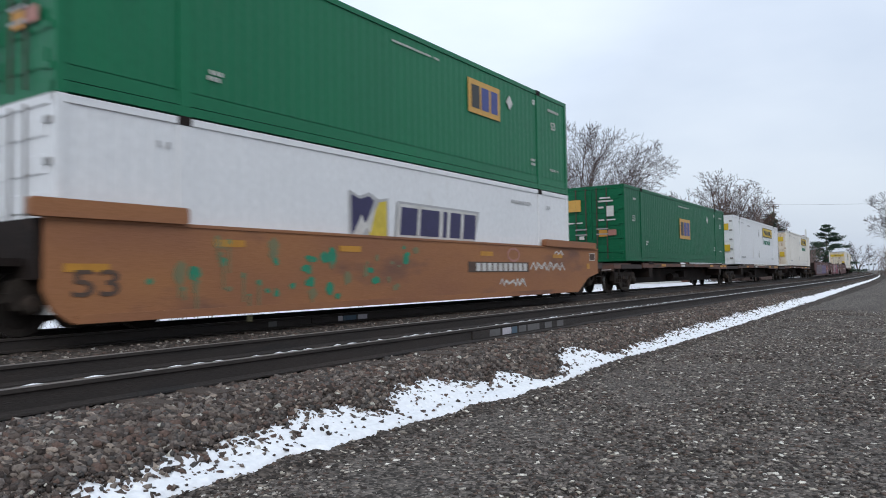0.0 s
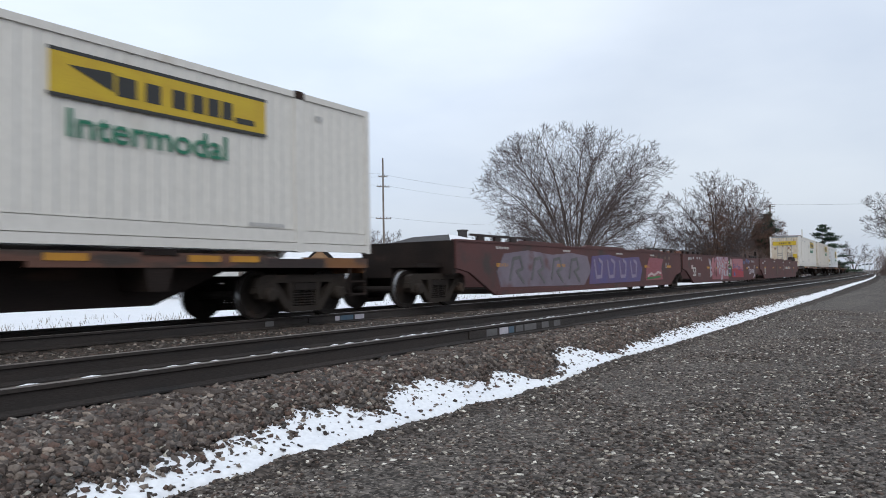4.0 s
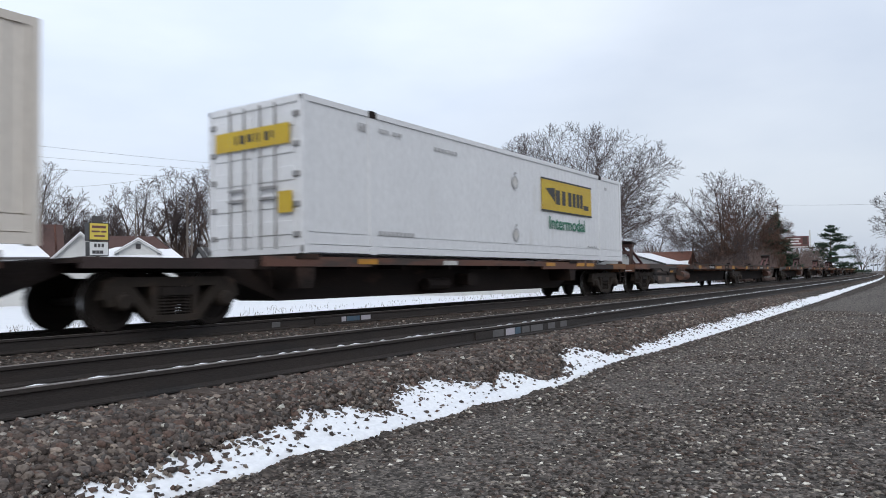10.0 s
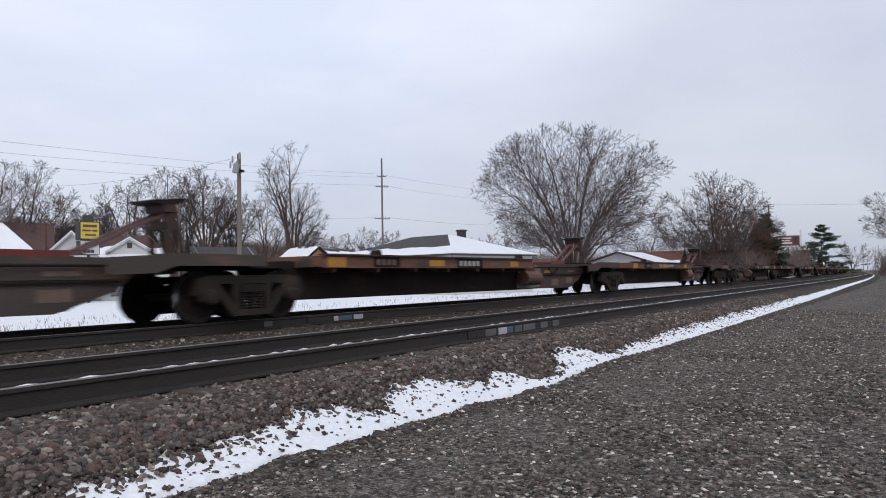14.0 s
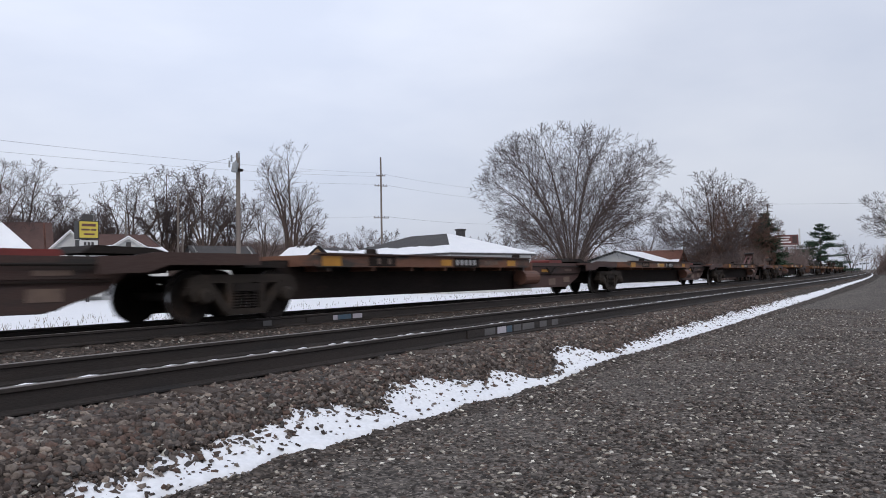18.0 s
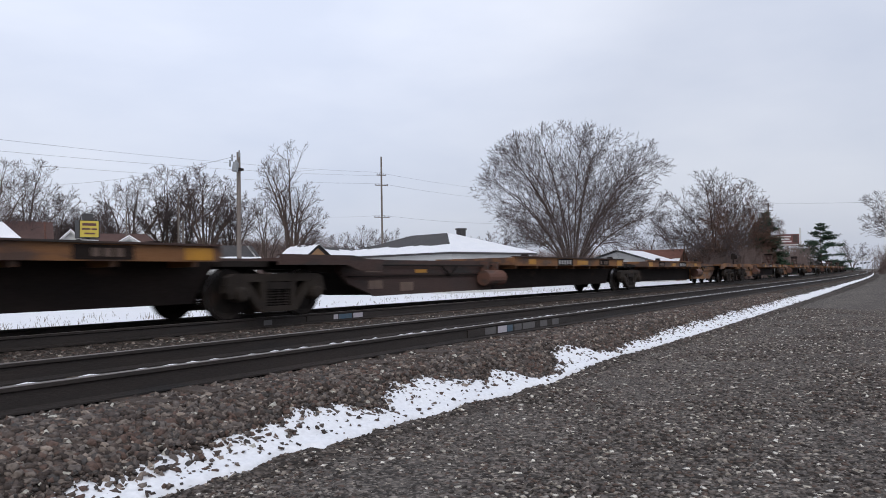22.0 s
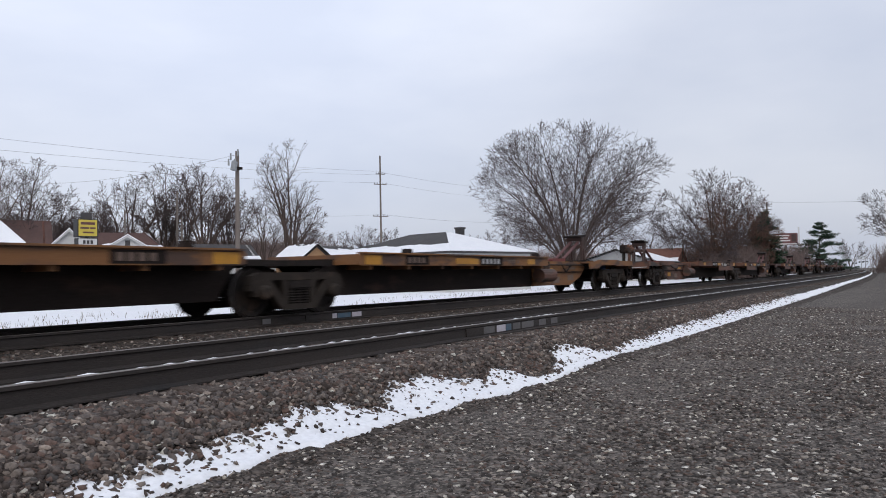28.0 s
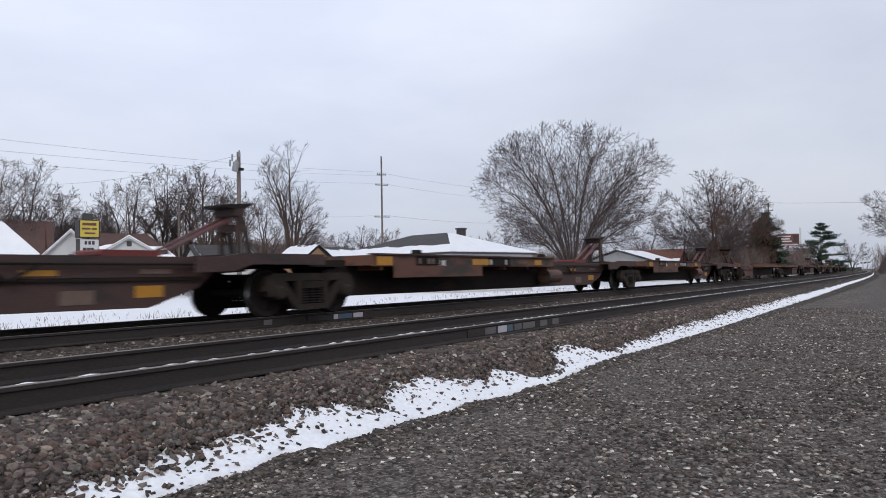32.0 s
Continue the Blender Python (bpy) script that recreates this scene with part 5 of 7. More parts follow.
def spine_geo(L, flip, kind):
    """Meshes of one platform, kept by length, direction and kind."""
    key = (round(L, 1), flip, kind)
    if key in SPINE_MESH:
        return SPINE_MESH[key]

    def fx(x):
        return L - x if flip else x

    def pr(g, pts, y0, y1):
        pts = [(fx(x), z) for x, z in pts]
        return g.prism(pts[::-1] if flip else pts, y0, y1)

    def bx(g, x0, x1, y0, y1, z0, z1, b=0.0):
        a, c = sorted((fx(x0), fx(x1)))
        return g.box(a, c, y0, y1, z0, z1, b)

    out = {}
    d1 = 10.2
    g = pr(Geo(), [(1.1, 0.86), (1.5, 0.30), (d1 + 0.4, 0.28), (L - 3.0, 0.30), (L - 1.9, 0.78), (L - 1.2, 0.82), (L - 1.2, 1.04), (1.1, 1.04)], -0.62, 0.62)
    pr(g, [(-0.5, 0.88), (1.2, 0.88), (1.2, 1.02), (-0.5, 1.02)], -0.34, 0.34)
    pr(g, [(L - 1.3, 0.86), (L + 0.5, 0.88), (L + 0.5, 1.0), (L - 1.3, 1.02)], -0.34, 0.34)
    out["beam"] = g.mesh("centre_beam", M["black"])
    g = pr(Geo(), [(d1 + 0.3, 0.30), (L - 3.2, 0.27), (L - 2.3, 0.56), (L - 2.0, 0.80), (L - 2.0, 1.06), (d1 + 0.3, 1.06)], -0.70, -0.625)
    out["web"] = g.mesh("side_web", M["brown"])
    out["web_plate"] = pr(Geo(), [(d1 + 0.32, 0.74), (L - 2.1, 0.74), (L - 2.02, 0.82), (L - 2.02, 1.06), (d1 + 0.32, 1.06)], -0.725, -0.70).mesh("web_plate", M["brown"])
    out["web_ledge"] = bx(Geo(), d1 + 0.32, L - 2.25, -0.745, -0.70, 0.685, 0.715, 0.005).mesh("web_ledge", M["black"])
    g = bx(Geo(), 1.5, d1, -1.28, 1.28, 1.02, 1.08)
    for y in (-1.30, 1.24):
        bx(g, 1.5, d1, y, y + 0.06, 0.88, 1.12)
    bx(g, 1.44, 1.52, -1.30, 1.30, 0.90, 1.11)
    bx(g, d1 - 0.02, d1 + 0.06, -1.30, 1.30, 0.90, 1.11)
    for x in np.arange(1.9, d1, 1.35):
        bx(g, x - 0.05, x + 0.05, -1.22, 1.22, 0.80, 1.02)
    out["deck"] = g.mesh("deck", M["brown"])
    g = bx(Geo(), 1.5, d1, -1.36, -1.18, 1.12, 1.15)
    out["lip"] = g.mesh("deck_edge", M["brown"])
    g = bx(Geo(), L - 2.4, L + 0.1, -1.22, 1.22, 1.00, 1.06)
    for y in (-1.26, 1.20):
        pr(g, [(L - 2.75, 0.80), (L - 2.0, 0.82), (L - 1.65, 0.93), (L + 0.15, 0.93), (L + 0.15, 1.12), (L - 1.85, 1.12), (L - 2.3, 1.05), (L - 2.75, 1.05)], y, y + 0.06)
    out["end"] = g.mesh("end_platform", M["brown"])
    g = Geo()
    g.tube((fx(d1 + 0.16), -0.93, 0.61), (fx(d1 + 1.10), -0.93, 0.61), 0.205, 0.205, 14)
    bx(g, d1 + 0.32, d1 + 0.39, -0.96, -0.70, 0.62, 1.04)
    bx(g, d1 + 0.85, d1 + 0.92, -0.96, -0.70, 0.62, 1.04)
    out["tank"] = g.mesh("air_tank", M["brown"])
    g = Geo()
    g.tube((fx(d1 + 0.4), -0.80, 0.94), (fx(L - 2.0), -0.80, 0.94), 0.022, 0.022, 6)
    g.tube((fx(d1 + 2.2), -0.80, 0.94), (fx(d1 + 2.5), -0.80, 0.70), 0.025, 0.025, 6)
    g.tube((fx(d1 + 2.5), -0.80, 0.70), (fx(d1 + 2.9), -0.80, 0.92), 0.025, 0.025, 6)
    out["rod"] = g.mesh("brake_rod", M["iron"])
    out["cross"] = bx(Geo(), 0.1, 1.1, -0.9, 0.9, 0.90, 1.0).mesh("coupler_yoke", M["iron"])
    # hitch, raised and folded
    h = L - 1.05
    out["hitch_base"] = bx(Geo(), h - 0.5, h + 0.45, -0.5, 0.5, 1.062, 1.12, 0.015).mesh("hitch", M["iron"])
    g = Geo()
    for y in (-0.27, 0.20):
        pr(g, [(h - 0.02, 1.12), (h + 0.06, 1.12), (h + 0.04, 1.98), (h - 0.05, 1.98)], y, y + 0.07)
        pr(g, [(h + 0.24, 1.12), (h + 0.32, 1.12), (h + 0.22, 1.55), (h + 0.06, 1.98), (h - 0.02, 1.98), (h + 0.13, 1.55)], y, y + 0.07)
    bx(g, h - 0.03, h + 0.16, -0.27, 0.27, 1.56, 1.68)
    bx(g, h - 0.10, h + 0.12, -0.30, 0.30, 1.84, 1.98)
    out["legs"] = g.mesh("hitch_leg", M["dark_brown"])
    out["plate"] = pr(Geo(), [(h - 0.38, 1.99), (h - 0.37, 2.02), (h + 0.30, 2.09), (h + 0.32, 2.06), (h + 0.16, 1.99), (h - 0.16, 1.96)], -0.31, 0.31).mesh("hitch_plate", M["iron"])
    g = Geo()
    for y in (-0.20, 0.10):
        pr(g, [(h - 0.12, 1.74), (h - 0.04, 1.84), (h - 1.45, 1.20), (h - 1.58, 1.10)][::-1], y, y + 0.10)
    bx(g, h - 1.5, h - 1.42, -0.20, 0.20, 1.12, 1.19)
    out["strut"] = g.mesh("hitch_strut", M["dull_red"])
    out["pocket"] = bx(Geo(), h - 2.75, h - 1.7, -0.34, 0.34, 1.062, 1.17, 0.03).mesh("hitch_pocket", M["red_paint"])
    out["folded"] = pr(Geo(), [(h - 1.5, 1.12), (h - 1.3, 1.24), (h - 0.3, 1.22), (h + 0.1, 1.12)], -0.46, 0.46).mesh("hitch_plate", M["iron"])
    g = Geo()
    g.box(-0.66, -0.61, -1.1, -1.04, 0.9, 1.76)
    g.box(-0.50, -0.45, -1.1, -1.04, 0.9, 1.70)
    g.box(-0.67, -0.44, -1.18, -0.96, 1.40, 1.72, 0.03)
    g.tube((-0.56, -1.28, 1.52), (-0.56, -1.17, 1.52), 0.11, 0.11, 12)
    g.box(-0.7, 0.2, -0.2, 0.2, 0.92, 1.0)
    out["stand"] = g.mesh("brake_stand", M["black"])
    out["pin"] = Geo().prism([(-0.14, 1.12), (0.14, 1.12), (0.07, 1.27), (-0.07, 1.27)], -1.28, -1.12).mesh("guide_cone", M["black"])
    SPINE_MESH[key] = out
    return out


COUPLER = {}


def car_end(u, x, way, paint, coupling=None):
    """The outer end of a car: platform with side plates, coupler, hose, steps and a grab iron. way: -1 leads, 1 trails."""
    if not COUPLER:
        for w in (-1, 1):
            COUPLER["body", w] = Geo().box(*sorted((0.4 * w, 1.5 * w)), -0.2, 0.2, 0.72, 0.95, 0.03).box(*sorted((1.5 * w, 2.05 * w)), -0.13, 0.16, 0.70, 0.92, 0.05).box(*sorted((1.8 * w, 2.1 * w)), -0.22, -0.02, 0.66, 0.96, 0.04).mesh("coupler", M["iron"])
            h = Geo()
            pts = [(1.5 * w, -0.45, 0.80), (1.62 * w, -0.47, 0.55), (1.82 * w, -0.45, 0.38), (2.08 * w, -0.42, 0.34)]
            for p, q in zip(pts, pts[1:]):
                h.tube(p, q, 0.028, 0.028, 6)
            COUPLER["hose", w] = h.mesh("air_hose", M["black"])
            COUPLER["deck", w] = Geo().box(*sorted((-0.2 * w, 1.55 * w)), -1.2, 1.2, 0.98, 1.06).box(*sorted((-0.2 * w, 1.6 * w)), -1.26, -1.20, 0.90, 1.09).box(*sorted((-0.2 * w, 1.6 * w)), 1.20, 1.26, 0.90, 1.09).box(*sorted((1.5 * w, 1.6 * w)), -1.22, 1.22, 0.80, 1.09).mesh("end_deck", M["brown"])
            COUPLER["step", w] = Geo().box(*sorted((1.05 * w, 1.09 * w)), -1.25, -1.21, 0.38, 0.92).box(*sorted((1.52 * w, 1.56 * w)), -1.25, -1.21, 0.38, 0.92).box(*sorted((1.05 * w, 1.56 * w)), -1.26, -1.16, 0.36, 0.40).box(*sorted((1.05 * w, 1.56 * w)), -1.25, -1.21, 0.62, 0.65).mesh("step", M["black"])
            COUPLER["lever", w] = Geo().tube((1.62 * w, -1.15, 0.86), (1.62 * w, -0.2, 0.82), 0.015, 0.015, 6).mesh("coupling_lever", M["mark_white"])
    for key, name in (("body", "coupler"), ("hose", "air_hose"), ("deck", "end_deck"), ("step", "step"), ("lever", "coupling_lever")):
        me = COUPLER[key, way]
        ob = part(name, painted(me, paint) if key == "deck" else painted(me, coupling) if coupling and key == "body" else me, None, u)
        ob.location = (x, 0, 0)


def painted(me, mat):
    """A copy of a mesh in another paint."""
    key = me.name + mat
    if key not in SPINE_MESH:
        c = me.copy()
        c.materials.clear()
        c.materials.append(M[mat])
        SPINE_MESH[key] = c
    return SPINE_MESH[key]


STANDS = {365.03: ((0.75, "brown_sill"), (1.85, "black")), 422.49: ((2.05, "black"),), 514.35: ((1.70, "iron"), (2.35, "brown_sill"))}   # brake stands behind the last bogie


def spine_unit(s, span, flip, paint, sill, hitched, last=False, detail=True, marks=0, web=None, label="", stand=False, leads=False):
    """One platform of an articulated intermodal spine car."""
    k = spine_geo(span, flip, "empty")
    L = span
    u = thing("spine_car", label or "empty rusty brown spine car platform with a wheel deck", "rail car", "spine car platforms")
    part("centre_beam", k["beam"], None, u, "dark grimy deep centre beam")
    side = part("side_web", painted(k["web"], web or paint), None, u)
    part("web_plate", painted(k["web_plate"], web or paint), None, side)
    part("web_ledge", k["web_ledge"], None, side, "dark narrow ledge")
    deck = part("deck", painted(k["deck"], sill), None, u)
    deck.location.z = {385.94: 0.09, 403.7: 0.05}.get(s, 0.02)
    part("deck_edge", painted(k["lip"], paint), None, deck)
    part("end_platform", painted(k["end"], paint), None, u)
    bogie(u, 0, detail)
    if last:
        bogie(u, L, detail)
        car_end(u, L, 1, sill, "graf_blue" if s == 514.35 else None)
    if leads:
        car_end(u, 0, -1, sill)
    if hitched is not None:
        h = part("hitch", k["hitch_base"], None, u, "raised trailer hitch" if hitched else "folded trailer hitch")
        part("hitch_pocket", k["pocket"], None, h, "red hitch pocket")
        if hitched:
            part("hitch_leg", k["legs"], None, h)
            part("hitch_plate", k["plate"], None, h)
            part("hitch_strut", k["strut"], None, h)
        else:
            part("hitch_plate", k["folded"], None, h)
    if not detail:
        return ride(u, s, L)
    part("air_tank", k["tank"], None, u)
    part("brake_rod", k["rod"], None, u)
    part("coupler_yoke", k["cross"], None, u)
    if stand:
        for dx, mat in STANDS[s]:
            part("brake_stand", painted(k["stand"], mat), None, u, "upright brake stand").location = (L + dx, 0, 0)
    rng = random.Random(int(s))
    for x in (3.2, 9.6) if not flip else (L - 9.4, L - 2.6):
        pin = part("guide_cone", k["pin"], None, u)
        pin.location = (x, 0, 0)

    def fx(x):
        return L - x if flip else x

    def mark(x0, x1, z0, z1, y, mat, name="reflector"):
        a, b = sorted((fx(x0), fx(x1)))
        plate(deck if y < -1.29 else u, name, rect(a, b, z0, z1), y, mat)

    if s > 530:
        a, b = sorted((fx(2.2), fx(5.9)))
        part("side_plate", Geo().box(a, b, -1.318, -1.302, 0.70, 1.12).box(a, b, -1.325, -1.30, 0.66, 0.70), M["brown"], u)
        bars(u, a + 1.3, a + 2.1, 0.92, 1.04, -1.319, "mark_white", 3, 9)
    y = -1.302 if s < 530 else -1.32
    mark(1.62, 2.15, 0.90, 1.09, y, "mark_amber")
    mark(5.2 + rng.uniform(-0.5, 0.5), 5.85 + rng.uniform(-0.3, 0.6), 0.92, 1.06, y, "mark_amber")
    mark(8.9, 9.35, 0.92, 1.07, y, "mark_amber")
    if marks:
        a, b = sorted((fx(6.3), fx(7.3)))
        plate(deck, "marking", rect(a - 0.08, b + 0.10, 0.89, 1.10), y, "black")
        bars(deck, a, b, 0.93, 1.06, y - 0.006, "mark_grey", 5, int(s))
        a, b = sorted((fx(7.7), fx(8.4)))
        bars(deck, a, b, 0.95, 1.04, y, "tan_mark", 6, int(s))
        mark(3.0, 3.9, 0.90, 1.10, y, "black", "patch")
        bars(deck, min(fx(3.1), fx(3.8)), max(fx(3.1), fx(3.8)), 0.94, 1.06, y - 0.006, "tan_mark", 4, int(s))
    mark(span - 5.14, span - 4.65, 0.77, 0.85, -0.728, "mark_amber")
    mark(span - 3.38, span - 2.83, 0.79, 0.86, -0.728, "tan_mark", "marking")
    mark(span - 3.45, span - 2.96, 0.43, 0.61, -0.703, "mark_amber" if s > 530 else "tan_mark")
    mark(span - 4.6, span - 4.1, 0.36, 0.56, -0.703, "tan_mark", "marking")
    for at, x0, x1 in ((222.95, 7.1, 5.4), (222.95, 5.0, 3.6), (240.27, 6.1, 4.5), (257.89, 7.0, 5.5)):
        if s == at:
            a, b = L - x0, L - x1
            silver = plate(side, "silver_daub", [(a, 0.34), (a + 0.4, 0.31), (b - 0.3, 0.33), (b, 0.36), (b + 0.06, 0.55), (b, 0.67), (b - 0.5, 0.68), (a + 0.3, 0.67), (a - 0.05, 0.60)], -0.703, "silver_daub", "sprayed silver patch")
            plate(silver, "silver_daub", [(a + 0.1, 0.75), (b, 0.76), (b + 0.08, 0.9), (b - 0.2, 1.0), (a + 0.5, 1.02), (a + 0.05, 0.96)], -0.728, "silver_daub")
    if s in (275.29, 347.55, 536.15):
        size_mark = part("number", letters("53", 0.22, M["mark_white"]), None, deck, "worn white stencilled number")
        size_mark.location, size_mark.scale = (5.0 if s < 500 else 11.6, y - 0.004, 0.92), (1.5, 1, 0.9)
    return ride(u, s, L)


def loaded_unit(s, span, last=False, first=False):
    """A spine platform under a container: low side sills and end pedestals."""
    L = span
    u = thing("spine_car", "rusty brown spine car platform carrying a container", "rail car", "loaded spine platforms")
    part("centre_beam", Geo().prism([(1.1, 0.86), (2.6, 0.32), (L - 2.8, 0.32), (L - 1.4, 0.86), (L - 1.4, 1.0), (1.1, 1.0)], -0.55, 0.55).prism([(-0.6, 0.86), (1.2, 0.86), (1.2, 1.0), (-0.6, 1.0)], -0.34, 0.34)
         .prism([(L - 1.5, 0.86), (L + 0.6, 0.86), (L + 0.6, 1.0), (L - 1.5, 1.0)], -0.34, 0.34), M["black"], u, "dark grimy deep centre beam")
    sill = Geo()
    sill.prism([(1.6, 0.94), (4.4, 0.94), (4.4, 0.98), (12.2, 0.98), (12.2, 0.90), (16.2, 0.90), (16.2, 1.12), (1.6, 1.12)], -1.28, -1.20)
    deck = part("side_sill", sill, M["brown"], u)
    part("side_sill", Geo().box(1.6, 16.2, 1.20, 1.28, 0.94, 1.12), M["grimy"], u)
    for x in np.arange(2.0, 16.4, 1.8):
        part("cross_bearer", Geo().box(x - 0.06, x + 0.06, -1.2, 1.2, 0.90, 1.05), M["black"], u)
    for x in (2.6, L - 3.2):
        part("pedestal", Geo().prism([(x - 0.28, 1.10), (x + 0.28, 1.10), (x + 0.16, 0.55), (x - 0.16, 0.55)][::-1], -1.26, -0.55).box(x - 0.3, x + 0.3, -1.30, 1.30, 1.08, 1.17), M["black"], u)
    part("end_platform", Geo().box(-0.9, 1.4, -1.25, 1.25, 0.98, 1.05).box(-0.9, 1.4, -1.28, -1.22, 0.90, 1.06), M["wagon_dark"], u)
    part("end_platform", Geo().box(L - 1.6, L + 0.3, -1.25, 1.25, 0.98, 1.05).box(L - 1.6, L + 0.3, -1.28, -1.22, 0.90, 1.06), M["wagon_dark"], u)
    for x, m in ((4.0, "mark_amber"), (12.4, "mark_amber"), (14.6, "mark_amber"), (15.4, "mark_amber"), (7.0, "mark_white")):
        plate(deck, "reflector", rect(x, x + 0.6, 0.99, 1.09), -1.282, m)
    part("air_tank", Geo().tube((7.0, -0.75, 0.55), (7.9, -0.75, 0.55), 0.15, 0.15, 10), M["black"], u)
    part("brake_box", Geo().box(8.6, 9.1, -0.95, -0.55, 0.5, 0.8, 0.03), M["black"], u)
    bogie(u, 0)
    if last:
        bogie(u, L)
        car_end(u, L, 1, "yellow_paint")
    if first:
        car_end(u, 0, -1, "brown")
    return ride(u, s, L)


# ---- the train: containers ----
def container(s, z, mat, label, rust=False, height=2.896, length=16.154, decor=None, ribs=0.005):
    """A 53-foot box: corrugated sides, rails, inner posts at the 40-foot mark, door end with lock rods."""
    c = thing("container", label, "container", "shipping containers")
    H, L, Y = height, length, 1.295
    part("body", Geo().box(0.05, L - 0.05, -Y + 0.06, Y - 0.06, z + 0.12, z + H - 0.02), M[mat], c)

    for k in (-1, 1):
        g = Geo()
        xs, n = [], 0
        x = 0.16
        while x < L - 0.16:
            xs += [(x, 0.0), (x + 0.10, 0.0), (x + 0.125, ribs), (x + 0.225, ribs)]
            x += 0.25
        xs = [p for p in xs if p[0] < L - 0.14]
        for x, dd in xs:
            g.v += [(x, k * (Y - 0.022 - dd), z + 0.40), (x, k * (Y - 0.022 - dd), z + H - 0.10)]
        for i in range(len(xs) - 1):
            g.f.append((2 * i, 2 * i + 2, 2 * i + 3, 2 * i + 1))
        part("side_panel", g, M[mat], c)
        y0, y1 = sorted((k * Y, k * (Y - 0.07)))
        part("top_rail", Geo().box(0, L, y0, y1, z + H - 0.11, z + H, 0.015), M[mat], c)
        rail_ = part("bottom_rail", Geo().box(0, L, y0, y1, z + 0.02, z + 0.16, 0.01).box(0.1, L - 0.1, *sorted((k * (Y - 0.012), k * (Y - 0.06))), z + 0.175, z + 0.385, 0.006), M[mat], c)
        for x in (1.98, L - 1.98):
            post = part("inner_post", Geo().box(x - 0.11, x + 0.11, *sorted((k * (Y + 0.002), k * (Y - 0.05))), z + 0.16, z + H - 0.11, 0.01), M[mat], c)
            part("casting", Geo().box(x - 0.12, x + 0.12, *sorted((k * (Y + 0.006), k * (Y - 0.12))), z + H - 0.125, z + H + 0.02, 0.02), M["black"], post)
            part("casting", Geo().box(x - 0.12, x + 0.12, *sorted((k * (Y + 0.006), k * (Y - 0.12))), z - 0.0, z + 0.15, 0.02), M[mat], post)
        for x in (0.0, L - 0.14):
            part("corner_post", Geo().box(x, x + 0.14, *sorted((k * (Y + 0.003), k * (Y - 0.14))), z + 0.0, z + H + 0.004, 0.012), M[mat], c)
    part("roof", Geo().box(0.05, L - 0.05, -Y + 0.05, Y - 0.05, z + H - 0.03, z + H - 0.005), M[mat], c)
    # door end, facing -x
    for k in (-1, 1):
        door = Geo().box(0.01, 0.06, *sorted((k * 0.012, k * 1.15)), z + 0.14, z + H - 0.14)
        dr = part("door", door, M["rusty_white" if rust else mat], c)
        for i in range(5):
            zz = z + 0.35 + i * (H - 0.6) / 4.6
            part("door_panel_rib", Geo().box(-0.012, 0.012, *sorted((k * 0.08, k * 1.08)), zz, zz + 0.26, 0.008), M["rusty_white" if rust else mat], dr)
        for yy in (0.22, 0.62):
            rod = part("lock_rod", Geo().tube((-0.045, k * yy, z + 0.10), (-0.045, k * yy, z + H - 0.08), 0.02, 0.02, 8), M["can_grey" if rust else "dark_brown" if "green" in mat else "rod_steel"], dr, "upright lock rod")
        part("handle", Geo().box(-0.07, -0.03, *sorted((k * 0.2, k * 0.66)), z + 1.02, z + 1.07).box(-0.07, -0.03, *sorted((k * 0.2, k * 0.66)), z + 1.22, z + 1.27), M["rod_steel"], dr)
        for i in range(5):
            zz = z + 0.3 + i * 0.55
            part("hinge", Geo().box(-0.03, 0.02, *sorted((k * 1.06, k * 1.22)), zz, zz + 0.10, 0.01), M["rusty_white" if rust else mat if "green" in mat else "rod_steel"], dr)
    part("sill", Geo().box(-0.01, 0.05, -1.2, 1.2, z + 0.0, z + 0.13), M[mat], c)
    part("header", Geo().box(-0.01, 0.05, -1.2, 1.2, z + H - 0.13, z + H), M["can_grey" if rust else mat], c)
    if decor:
        decor(c, z, -Y - 0.002)
    return ride(c, s, L)


